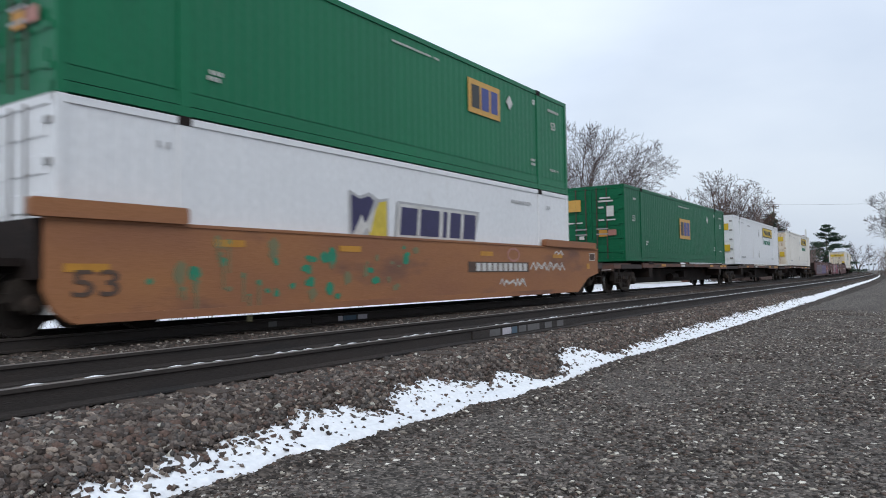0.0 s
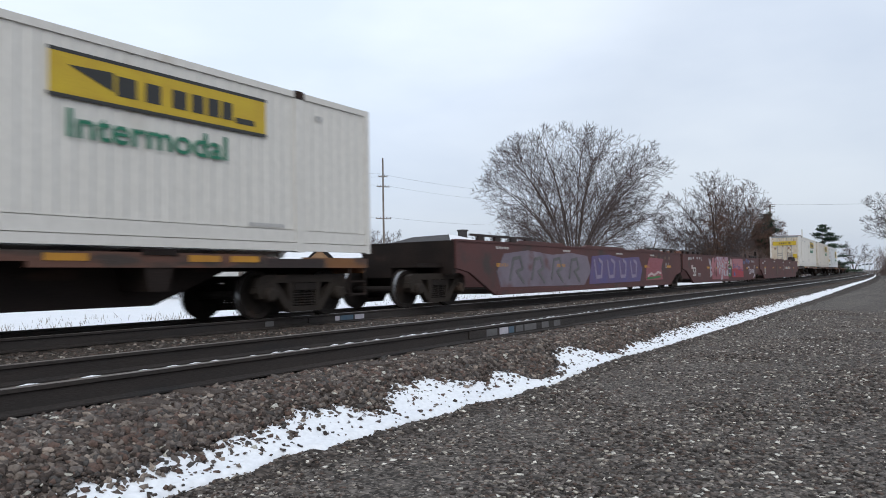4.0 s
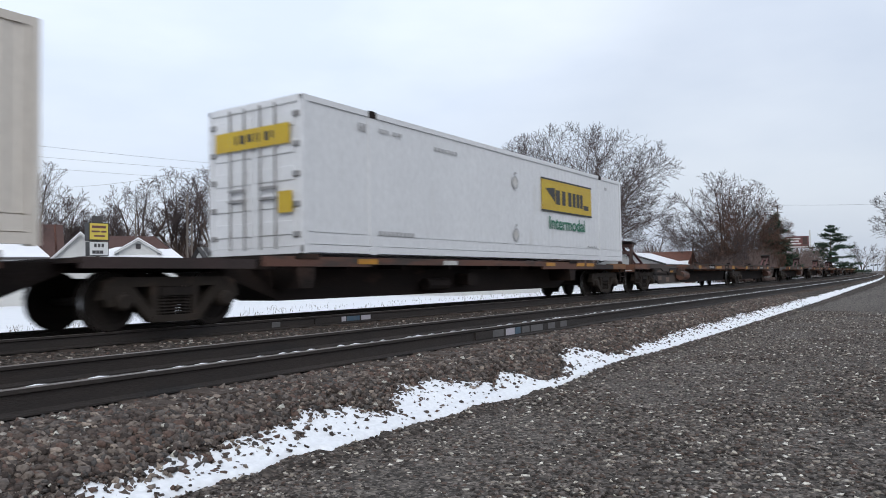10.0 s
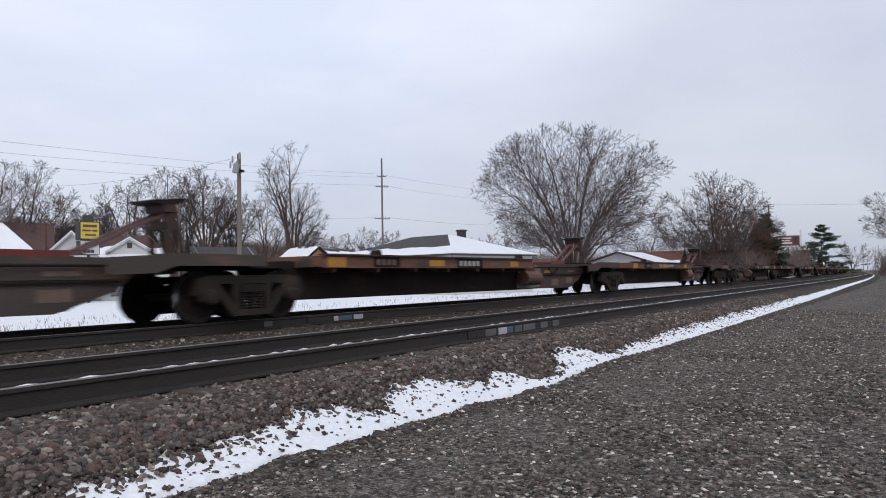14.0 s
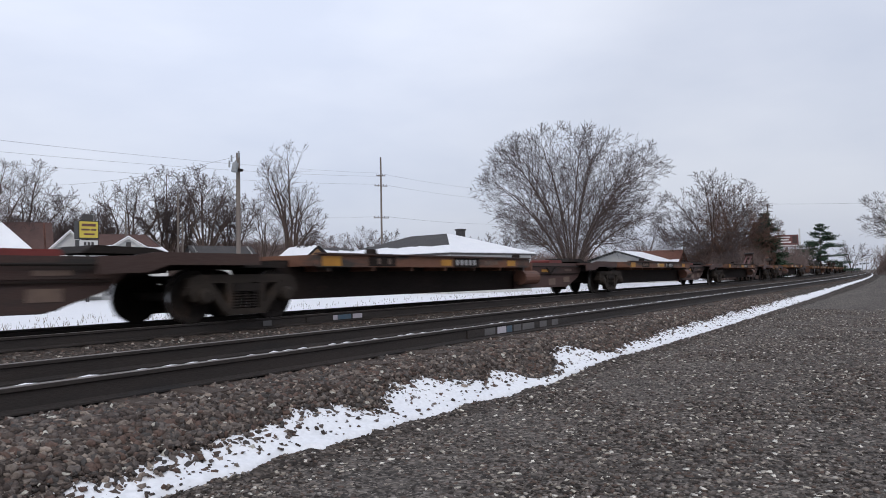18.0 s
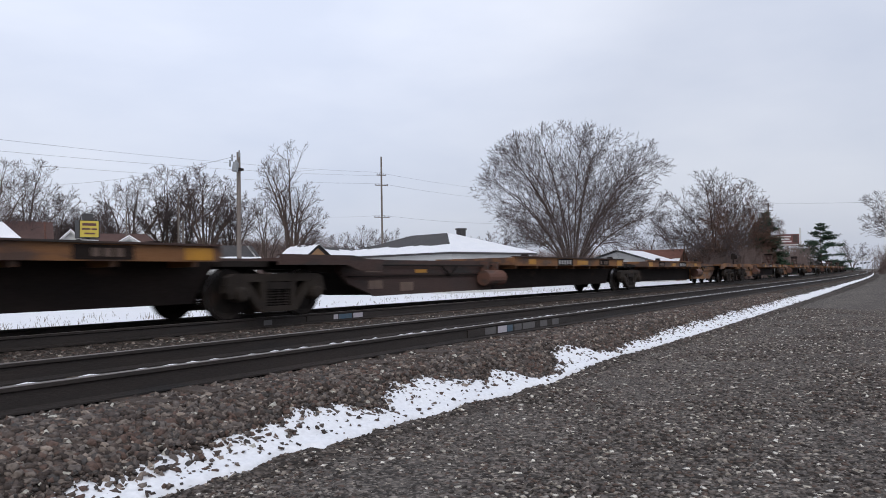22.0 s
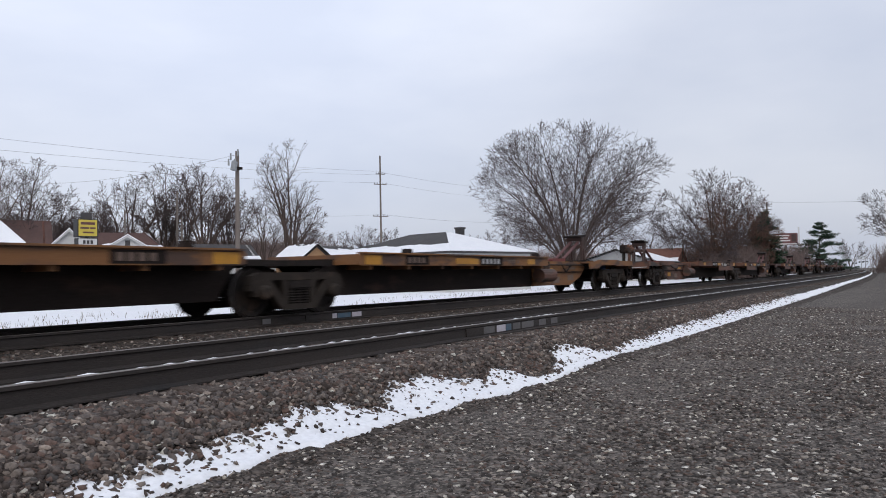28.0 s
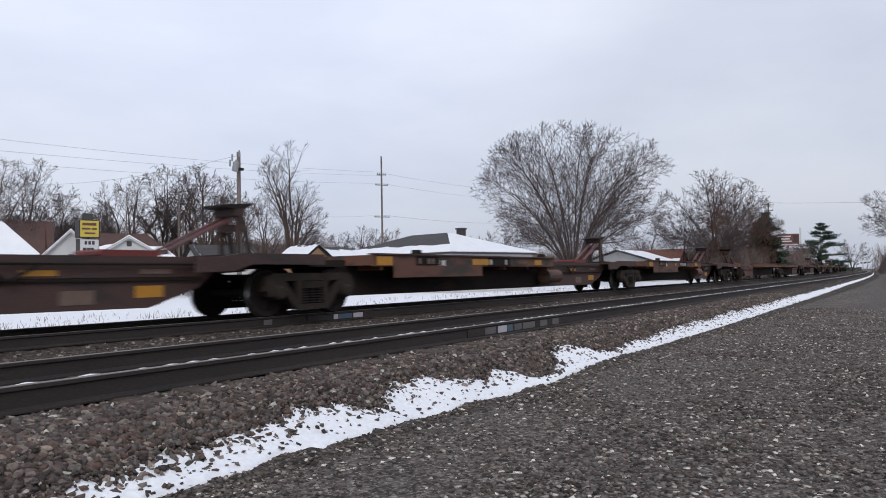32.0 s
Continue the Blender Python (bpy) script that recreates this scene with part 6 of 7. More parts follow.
def yellow_sign(tall):
    """Yellow name panel with dark plain shapes, a green word under it, diamonds and small marks."""
    def put(c, z, y):
        x0, x1 = 9.65, 13.35
        z0, z1 = (z + 1.44, z + 2.39) if tall else (z + 1.97, z + 2.58)
        p = plate(c, "name_panel", rect(x0, x1, z0, z1), y, "mark_yellow", "yellow name panel", 0.008)
        h = z1 - z0
        plate(p, "border", rect(x0 - 0.02, x1 + 0.02, z1 - 0.03, z1 + 0.02), y - 0.003, "mark_black", t=0.008)
        plate(p, "border", rect(x0 - 0.02, x1 + 0.02, z0 - 0.02, z0 + 0.03), y - 0.003, "mark_black", t=0.008)
        for i, (a, b) in enumerate(((0.95, 1.25), (1.4, 1.65), (1.85, 2.1), (2.2, 2.42), (2.5, 2.72), (2.78, 2.98))):
            plate(p, "shape", rect(x0 + a, x0 + b, z0 + 0.24 * h, z0 + 0.70 * h), y - 0.008, "mark_black")
        plate(p, "shape", [(x0 + 0.25, z0 + 0.70 * h), (x0 + 0.9, z0 + 0.3 * h), (x0 + 0.9, z0 + 0.75 * h)], y - 0.008, "mark_black")
        plate(p, "shape", rect(x0 + 3.05, x0 + 3.45, z0 + 0.2 * h, z0 + 0.35 * h), y - 0.008, "mark_black")
        zt = z0 - 0.52
        w = part("word", letters("Intermodal", 0.60, M["mark_green"]), None, c, "green word on the side")
        w.location = (x0 + (0.45 if tall else 0.2), y - 0.004, zt)
        w.scale = (1.02, 1, 0.9)
        for zz in (2.07, 0.65):
            holder = plate(c, "placard_holder", blob(8.05, z + zz, 0.17, 0.18, 3, 16, 0.03), y, "mark_grey", "grey diamond placard holder")
            plate(holder, "placard", [(8.05, z + zz - 0.15), (8.2, z + zz), (8.05, z + zz + 0.15), (7.9, z + zz)], y - 0.004, "mark_white", t=0.004)
            plate(c, "latch", rect(8.03, 8.13, z + zz + 0.24, z + zz + 0.29), y, "mark_grey")
        bars(c, 2.15, 3.4, z + 0.40, z + 0.49, y, "mark_grey", 9, 1)
        bars(c, 2.2, 3.0, z + 2.52, z + 2.60, y, "mark_grey", 7, 2)
        bars(c, 4.2, 5.2, z + 2.42, z + 2.50, y, "mark_grey", 7, 3)
        bars(c, 1.55, 1.8, z + 2.46, z + 2.62, y, "mark_grey", 3, 4)
        bars(c, 13.0, 13.8, z + 0.42, z + 0.48, y, "mark_grey", 7, 5)
        bars(c, 14.6, 14.9, z + 2.45, z + 2.55, y, "mark_grey", 3, 6)
        # the same panel, smaller, across the doors
        g = Geo()
        g.box(-0.064, -0.058, -1.02, 1.02, z + 2.02, z + 2.40)
        q = part("door_panel", g, M["mark_yellow"], c, "yellow name panel across the doors")
        for a, b, e in ((-0.60, 0.05, 0.03), (-0.48, 0.11, 0.0), (-0.24, 0.04, 0.0), (-0.14, 0.04, 0.0), (-0.02, 0.12, 0.02), (0.18, 0.13, 0.0), (0.40, 0.05, 0.0)):
            part("shape", Geo().box(-0.069, -0.064, a, a + b, z + 2.13 + e, z + 2.30), M["mark_black"], q)
        part("placard", Geo().box(-0.064, -0.058, -1.08, -0.72, z + 0.75, z + 1.15), M["mark_yellow"], c)
    return put


def amber_sign(x0, z0, w, h):
    """Green boxes: an amber square with plain shapes, white diamonds and bars."""
    def put(c, z, y):
        p = plate(c, "name_panel", rect(x0, x0 + w, z + z0, z + z0 + h), y, "mark_amber_soft", "amber square panel", 0.008)
        for a, b, m in ((0.10, 0.34, "mark_black"), (0.40, 0.64, "mark_blue"), (0.70, 0.92, "mark_blue")):
            plate(p, "shape", rect(x0 + a * w, x0 + b * w, z + z0 + 0.16 * h, z + z0 + 0.84 * h), y - 0.008, m)
        plate(c, "placard", [(12.4, z + 2.02), (12.58, z + 2.22), (12.4, z + 2.42), (12.22, z + 2.22)], y, "mark_white")
        bars(c, 0.9, 1.3, z + 2.38, z + 2.46, y, "mark_white", 5, 1)
        bars(c, 7.2, 9.0, z + 2.54, z + 2.59, y, "mark_white", 17, 2)
        for x, zz in ((2.4, 0.66), (2.45, 0.76), (13.65, 0.66), (13.65, 0.78), (13.7, 2.44), (13.7, 2.52)):
            bars(c, x, x + 0.28, z + zz, z + zz + 0.07, y, "mark_white", 3, 3)
        bars(c, 14.7, 15.6, z + 2.42, z + 2.50, y, "mark_white", 7, 4)
        w53 = part("number", letters("53", 0.32, M["mark_white"]), None, c, "white number")
        w53.location = (15.0, y - 0.004, z + 1.9)
        w53 = part("number", letters("53", 0.32, M["mark_white"]), None, c, "white number")
        w53.location = (0.85, y - 0.004, z + 1.55)
        bars(c, 14.9, 15.5, z + 0.62, z + 0.69, y, "mark_white", 6, 5)
        part("door_panel", Geo().box(-0.064, -0.058, 0.42, 0.92, z + 1.95, z + 2.40), M["mark_amber_soft"], c, "amber square panel on the door")
        for a, b, zz, hh in ((-0.35, -0.78, 2.38, 0.06), (-0.30, -0.88, 2.26, 0.06), (-0.3, -0.5, 2.02, 0.07), (-0.3, -0.52, 1.55, 0.05), (-0.62, -0.95, 1.55, 0.05), (0.35, 0.6, 1.48, 0.05), (0.7, 0.95, 1.48, 0.05), (0.3, 0.5, 0.86, 0.13)):
            part("marking", Geo().box(-0.064, -0.058, *sorted((a, b)), z + zz, z + zz + hh), M["mark_white"], c)
        part("placard", Geo().box(-0.066, -0.060, -0.62, -0.30, z + 0.95, z + 1.2), M["mark_amber"], c)
        part("placard", Geo().box(-0.066, -0.060, -0.98, -0.66, z + 0.98, z + 1.2), M["mark_rose"], c)
        part("placard", Geo().prism([(-0.066, z + 1.7), (-0.06, z + 1.7), (-0.06, z + 2.1), (-0.066, z + 2.1)], -0.9, -0.62), M["mark_white"], c)
    return put


def shield_sign(c, z, y):
    """White box: a shield in navy and yellow with a pale bolt, and slanted navy letter shapes."""
    x, b = 5.74, z + 1.22
    sh = plate(c, "shield", [(x, b), (x + 0.6, b - 0.35), (x + 1.22, b), (x + 1.22, b + 0.85), (x + 0.9, b + 0.80), (x + 0.62, b + 0.92), (x + 0.3, b + 0.82), (x, b + 0.92)], y, "mark_grey", "grey-edged shield", 0.006)
    plate(sh, "field", [(x + 0.06, b + 0.02), (x + 0.5, b + 0.30), (x + 0.75, b + 0.75), (x + 0.60, b + 0.84), (x + 0.3, b + 0.76), (x + 0.06, b + 0.84)], y - 0.006, "mark_navy")
    plate(sh, "field", [(x + 0.55, b - 0.2), (x + 1.16, b + 0.02), (x + 1.16, b + 0.78), (x + 0.92, b + 0.74), (x + 0.60, b + 0.25)], y - 0.007, "mark_sun")
    plate(sh, "bolt", [(x + 0.05, b - 0.0), (x + 0.35, b + 0.45), (x + 0.45, b + 0.28), (x + 0.8, b + 0.62), (x + 0.62, b + 0.1), (x + 0.5, b + 0.2), (x + 0.2, b - 0.1)], y - 0.012, "mark_white")

    k = 0.12
    plate(c, "outline", [(7.16, z + 1.20), (10.42, z + 1.20), (10.68, z + 2.02), (7.30, z + 2.04)], y, "mark_grey", t=0.004)
    plate(c, "outline", [(7.22, z + 1.25), (10.35, z + 1.25), (10.58, z + 1.97), (7.36, z + 1.99)], y - 0.004, "mark_white", t=0.004)
    for x0, x1 in ((7.35, 7.95), (8.08, 8.82), (8.98, 9.14), (9.28, 9.74), (9.88, 10.42)):
        plate(c, "shape", [(x0, z + 1.32), (x1, z + 1.32), (x1 + k * 0.6, z + 1.92), (x0 + k * 0.6, z + 1.92)], y - 0.009, "mark_navy")
    bars(c, 12.4, 13.6, z + 2.40, z + 2.48, y, "mark_grey", 9, 1)
    bars(c, 14.6, 14.85, z + 2.36, z + 2.46, y, "mark_grey", 3, 2)
    bars(c, 1.5, 1.75, z + 2.38, z + 2.48, y, "mark_grey", 3, 3)
    for i in range(6):
        part("marking", Geo().box(-0.062, -0.058, -1.0, -0.5, z + 0.3 + 0.16 * i, z + 0.38 + 0.16 * i), M["mark_navy"], c)


# ---- the train: well cars ----
def well_unit(s, span, paint, label, x0, x1, lead=True, trail=False, rim=1.56, floor_z=0.22, decor=None, joined=False):
    u = thing("well_car", label, "rail car", "well cars")
    L, Y = span, 1.42
    walls = []
    for k in (-1, 1):
        nose = [(x0, 0.90), (x0 + 0.6, 0.80), (x0 + 1.85, floor_z)] if joined else [(x0, 0.60), (x0 + 0.12, 0.34), (x0 + 0.35, floor_z)]
        g = Geo().prism(nose + [(x1 - 1.65, floor_z), (x1 - 0.85, 0.60), (x1, 0.74), (x1, rim), (x0, rim)], *sorted((k * Y, k * (Y - 0.08))))
        w = part("side_wall", g, M[paint], u)
        walls.append(w)
        part("top_chord", Geo().box(x0, x1, *sorted((k * (Y + 0.02), k * (Y - 0.14))), rim - 0.02, rim + 0.03, 0.01), M[paint], w)
        part("bottom_chord", Geo().box(x0 + (1.9 if joined else 0.4), x1 - 1.7, *sorted((k * (Y + 0.015), k * (Y - 0.12))), floor_z - 0.02, floor_z + 0.10, 0.01), M[paint], w)
    near = walls[0]
    for x in np.arange(x0 + 2.5, x1 - 2.0, 2.4):
        part("floor_bearer", Geo().box(x - 0.12, x + 0.12, -Y + 0.08, Y - 0.08, floor_z, floor_z + 0.14), M["black"], u)
    for a, b in ((x0 - 0.1, x0 + 0.06), (x1 - 0.06, x1 + 0.1)):
        part("end_bulkhead", Geo().box(a, b, -Y + 0.05, Y - 0.05, 0.75, rim), M["black"], u)
    for a, b in ((-0.9 if lead else x0 - 1.2, x0 - 0.1), (x1 + 0.1, L + 0.9)):
        if b > a:
            part("end_platform", Geo().box(a, b, -1.1, 1.1, 0.92, 1.02).box(a, b, -0.35, 0.35, 0.70, 0.92), M["black"], u)
    for x, k in ((x1 + 0.15, 1),) if paint == "maroon" and x1 > L else ():
        part("reservoir", Geo().tube((x, -0.85, 1.28), (x + 0.85 * k, -0.85, 1.28), 0.22, 0.22, 14), M["wagon_dark"], u, "dark brake reservoir")
        ladder = part("ladder", Geo().box(*sorted((x + 0.10 * k, x + 0.15 * k)), -1.33, -1.28, 0.62, rim + 0.05).box(*sorted((x + 0.55 * k, x + 0.60 * k)), -1.33, -1.28, 0.62, rim + 0.05), M["wagon_dark"], u, "dark end ladder")
        for i in range(4):
            part("rung", Geo().tube((x + 0.12 * k, -1.30, 0.70 + 0.26 * i), (x + 0.58 * k, -1.30, 0.70 + 0.26 * i), 0.014, 0.014, 6), M["wagon_dark"], ladder)
        part("brake_gear", Geo().box(*sorted((x, x + 0.8 * k)), -1.15, 1.15, 1.02, 1.10).box(*sorted((x, x + 0.5 * k)), -1.05, 1.05, 0.72, 0.92), M["black"], u)
    if lead:
        bogie(u, 0)
    if trail:
        bogie(u, L)
    if decor:
        decor(u, near, -Y - 0.002)
    return ride(u, s, L)


def orange_marks(u, w, y):
    n = part("number", letters("53", 0.50, M["mark_dark"]), None, w, "dark stencilled number")
    n.location = (0.32, y - 0.004, 0.52)
    n.scale = (1.5, 1, 1)
    plate(w, "marking_plate", rect(10.1, 13.3, 0.80, 1.06), y, "mark_dark")
    bars(w, 10.2, 13.25, 0.83, 1.03, y - 0.006, "mark_white", 11, 1, 0.3)
    for x, zz in ((2.6, 1.29), (5.5, 1.27), (10.7, 1.27), (14.9, 1.27), (0.25, 0.9)):
        plate(w, "reflector", rect(x, x + 0.62, zz - 0.06, zz + 0.05), y, "mark_amber")
    rng = random.Random(8)
    for i in range(46):
        x, zz = rng.uniform(1.4, 8.0), rng.uniform(0.36, 1.35)
        r = rng.uniform(0.03, 0.13)
        plate(w, "paint_splash", blob(x, zz, r, r * rng.uniform(0.5, 1.4), i, 9, 0.35), y, "splash_green" if rng.random() < 0.55 else "splash_dull")
        if rng.random() < 0.4:
            plate(w, "paint_run", rect(x - 0.02, x + 0.02, zz - rng.uniform(0.15, 0.5), zz), y, "splash_dull")
    plate(w, "paint_splash", blob(5.3, 1.12, 0.11, 0.17, 77, 10, 0.1), y, "splash_green")
    for x0, z0, n, step, tall in ((13.35, 0.98, 13, 0.20, 0.13), (11.6, 0.55, 11, 0.15, 0.10), (15.0, 1.38, 5, 0.16, 0.07)):
        zig = [(x0 + step * i + rng.uniform(-0.05, 0.05), z0 - 0.004 * i + rng.uniform(0.3, 1.0) * tall * (1 if i % 2 else -1)) for i in range(n)]
        swipe(w, "chalk_scrawl", zig, 0.035, y - 0.002, "mark_white", "white scrawled tag")
        swipe(w, "chalk_scrawl", [(a + 0.1, 2 * z0 - b - 0.04) for a, b in zig[1:-1]], 0.025, y - 0.002, "mark_white")
    swipe(w, "faded_ring", [(12.42 + 0.33 * math.cos(q * 0.7), 1.26 + 0.17 * math.sin(q * 0.7)) for q in range(10)], 0.06, y - 0.002, "mark_rose", "faded ring mark")
    for x, zz, ww, hh in ((17.67, 1.15, 0.46, 0.02), (17.67, 1.38, 0.46, 0.02), (17.67, 1.15, 0.02, 0.24), (18.11, 1.15, 0.02, 0.24)):
        plate(w, "card_frame", rect(x, x + ww, zz, zz + hh), y - 0.002, "mark_white")
    plate(w, "card", rect(17.70, 18.10, 1.18, 1.37), y, "mark_dark")
    plate(w, "reflector", rect(17.45, 17.68, 0.88, 1.06), y, "mark_amber")
    part("guide_box", Geo().box(-0.2, 2.1, -1.5, -1.36, 1.54, 1.78, 0.03), M["orange"], w)
    part("guide_box", Geo().box(14.3, 18.1, -1.5, -1.36, 1.54, 1.74, 0.03), M["orange"], w)
    wheel = part("brake_wheel", Geo().tube((18.86, -0.75, 1.40), (18.93, -0.75, 1.40), 0.27, 0.27, 16), M["dark_brown"], u, "brown brake hand wheel")
    part("wheel_post", Geo().box(18.93, 19.02, -0.80, -0.70, 0.95, 1.50), M["dark_brown"], wheel)
    for z in (1.12, 1.36):
        part("end_rail", Geo().tube((18.42, -1.2, z), (18.95, -1.2, z), 0.022, 0.022, 6), M["wagon_dark"], u)


x1_of_orange = 18.4


def maroon_common(w, y, L, seed, x0):
    rng = random.Random(seed)
    for x in (x0 + 0.9, x0 + 4.6, x0 + 8.2, L - 5.2, L - 2.2):
        plate(w, "reflector", rect(x, x + 0.6, 0.93, 1.03), y, "mark_amber")
    for x in (2.2, 6.4, 11.0, 14.8):
        bars(w, x, x + 0.7, 1.40, 1.46, y, "mark_white", 5, seed + int(x))
    for i in range(5):
        x = L - 4.4 + 0.62 * i
        bars(w, x, x + 0.22, 1.28, 1.40, y, "tan_mark", 2, seed + i, 0.2)
    for a, b in ((x0 + 2.0, 6.6), (8.0, 12.0), (13.2, 16.4)):
        part("guide_rail", Geo().prism([(a, 1.58), (b, 1.58), (b - 0.3, 1.66), (a + 0.3, 1.66)], -1.43, -1.30), M["maroon"], w)


def swipe(parent, name, pts, wide, y, mat, label=""):
    """A sprayed stroke of even width along a few points, with round joints."""
    g = Geo()
    for (x0, z0), (x1, z1) in zip(pts, pts[1:]):
        k = wide / 2 / max(math.hypot(x1 - x0, z1 - z0), 1e-6)
        nx, nz = -(z1 - z0) * k, (x1 - x0) * k
        g.prism([(x0 - nx, z0 - nz), (x1 - nx, z1 - nz), (x1 + nx, z1 + nz), (x0 + nx, z0 + nz)], y - 0.006, y)
    for x, z in pts:
        g.prism([(x + wide / 2 * math.cos(q * math.pi / 5), z + wide / 2 * math.sin(q * math.pi / 5)) for q in range(10)], y - 0.0065, y)
    return part(name, g, M[mat], parent, label)


def raised_bar(u, x0, x1):
    """A long guide bar carried above the rim on short brackets."""
    bar = part("guide_bar", Geo().box(x0, x1, -1.40, -1.32, 1.70, 1.75, 0.01), M["wagon_dark"], u, "dark raised guide bar")
    for i in range(4):
        x = x0 + 0.5 + (x1 - x0 - 1.0) * i / 3
        part("bracket", Geo().box(x - 0.16, x + 0.16, -1.39, -1.30, 1.56, 1.70), M["wagon_dark"], bar)


def graffiti_big(u, w, y):
    """Sprayed colour fields: rose ground with pale looping strokes, a green mask shape, a red field with blue drips."""
    n = part("number", letters("53", 0.60, M["mark_white"]), None, w, "white stencilled number")
    n.location, n.scale = (1.98, y - 0.004, 0.54), (1.05, 1, 1)
    plate(w, "placard", rect(1.75, 2.01, 0.87, 1.07), y, "pale_rose")
    bars(w, 1.2, 1.85, 1.30, 1.43, y, "mark_grey", 4, 2)
    for x in (2.05, 2.78, 3.24):
        plate(w, "marking", rect(x, x + 0.2, 1.36, 1.46), y, "mark_grey")
    for z in (1.30, 1.36, 1.42):
        bars(w, 3.55, 3.9, z, z + 0.03, y, "mark_grey", 3, 4)
    for z in (0.52, 0.58, 0.64):
        bars(w, 3.0, 3.5, z, z + 0.025, y, "mark_grey", 4, 5)
    for x0, x1, z0 in ((4.77, 5.25, 0.90), (6.76, 6.92, 0.88), (14.98, 15.5, 0.88), (18.36, 18.84, 0.93)):
        plate(w, "reflector", rect(x0, x1, z0, z0 + 0.10), y - 0.02, "mark_amber")
    raised_bar(u, 0.2, 4.0)
    raised_bar(u, 16.4, 19.3)
    part("hand_wheel", Geo().tube((16.3, -1.2, 1.72), (16.3, -1.14, 1.72), 0.16, 0.16, 14), M["wagon_dark"], u)
    swipe(w, "pale_tag", [(5.25, 1.38), (5.42, 1.1), (5.58, 1.34), (5.55, 0.9), (5.75, 0.95)], 0.11, y - 0.008, "pale_paint")
    swipe(w, "pale_tag", [(5.5, 0.9), (5.45, 0.5), (5.85, 0.62), (5.6, 0.75)], 0.10, y - 0.008, "pale_paint")
    f = plate(w, "sprayed_field", [(5.9, 0.34), (9.8, 0.32), (9.85, 0.7), (9.75, 1.2), (9.7, 1.50), (8.9, 1.50), (8.62, 1.40), (8.55, 1.50), (7.1, 1.53), (6.75, 1.38), (6.4, 1.18), (6.35, 1.5), (6.0, 1.42), (5.75, 1.1)], y, "rose", "rose sprayed field")
    plate(f, "sprayed_field", [(5.9, 0.33), (9.8, 0.31), (9.83, 0.66), (5.85, 0.72)], y - 0.004, "rose_deep", t=0.004)
    for x, z, rx, rz in ((6.85, 1.08, 0.07, 0.16), (6.84, 0.68, 0.08, 0.22), (6.5, 0.72, 0.09, 0.22), (9.45, 0.98, 0.09, 0.22)):
        plate(f, "bare_patch", blob(x, z, rx, rz, int(x * 9), 14, 0.12), y - 0.008, "maroon")
    for x, z, rx, rz in ((7.18, 1.06, 0.13, 0.20), (7.66, 1.17, 0.15, 0.12), (7.60, 0.75, 0.12, 0.17), (8.38, 1.07, 0.20, 0.15), (8.72, 0.66, 0.20, 0.17), (9.50, 0.64, 0.20, 0.18)):
        plate(f, "pale_shape", blob(x, z, rx, rz, int(x * 7), 18, 0.07), y - 0.010, "pale_paint")
    for pts, wide in (([(7.15, 1.0), (7.45, 1.02)], 0.07), ([(7.66, 1.12), (7.95, 1.03), (8.2, 1.06)], 0.06), ([(7.9, 1.0), (7.9, 0.75), (7.96, 0.34)], 0.12), ([(7.6, 0.90), (7.9, 0.92)], 0.07), ([(7.92, 0.36), (8.3, 0.35)], 0.10),
                      ([(8.1, 0.86), (8.3, 0.82), (8.65, 0.86)], 0.06), ([(8.2, 0.82), (8.32, 0.6), (8.25, 0.36)], 0.12), ([(8.95, 1.24), (8.9, 0.94)], 0.11), ([(8.72, 0.93), (9.0, 0.94)], 0.05), ([(7.81, 1.50), (8.02, 1.27), (8.22, 1.23)], 0.10),
                      ([(8.55, 1.38), (8.95, 1.22), (9.45, 1.24), (9.68, 0.8)], 0.06), ([(8.85, 0.55), (9.1, 0.52), (9.35, 0.56)], 0.06), ([(7.15, 1.50), (7.25, 1.38)], 0.16)):
        swipe(f, "pale_stroke", pts, wide, y - 0.010, "pale_paint")
    for pts in ([(6.55, 1.36), (6.8, 1.46), (7.12, 1.52), (7.8, 1.51), (8.55, 1.50)], [(8.9, 1.50), (9.7, 1.50), (9.74, 1.3)], [(6.95, 1.44), (7.02, 1.2), (7.3, 1.25), (7.45, 1.44)]):
        swipe(f, "violet_stroke", pts, 0.07, y - 0.008, "mauve")
    for x, z, rx, rz in ((7.5, 1.38, 0.25, 0.1), (8.2, 1.42, 0.2, 0.08), (9.3, 1.4, 0.34, 0.1)):
        plate(f, "violet_haze", blob(x, z, rx, rz, int(x * 5), 14, 0.12), y - 0.006, "mauve")
    g = plate(w, "green_patch", [(9.85, 0.45), (10.42, 0.46), (10.75, 1.06), (10.68, 1.12), (10.45, 0.97), (9.85, 0.99)], y, "graf_green", "green sprayed patch")
    plate(g, "green_patch", blob(10.16, 1.27, 0.17, 0.10, 4, 16, 0.06), y, "graf_green")
    plate(g, "dark_band", [(9.88, 0.90), (10.48, 0.86), (10.36, 0.60), (10.1, 0.58), (9.9, 0.66)], y - 0.006, "mark_navy")
    plate(g, "pale_band", [(9.86, 0.94), (10.46, 0.92), (10.46, 0.86), (9.88, 0.85)], y - 0.009, "pale_paint")
    plate(g, "pale_band", [(9.92, 0.68), (10.3, 0.60), (10.26, 0.54), (9.92, 0.60)], y - 0.009, "pale_paint")
    plate(w, "pale_shape", blob(10.54, 1.26, 0.17, 0.23, 50, 18, 0.05), y - 0.009, "pale_rose")
    plate(w, "pale_shape", blob(9.88, 1.27, 0.14, 0.07, 51, 14, 0.1), y - 0.009, "pale_rose")
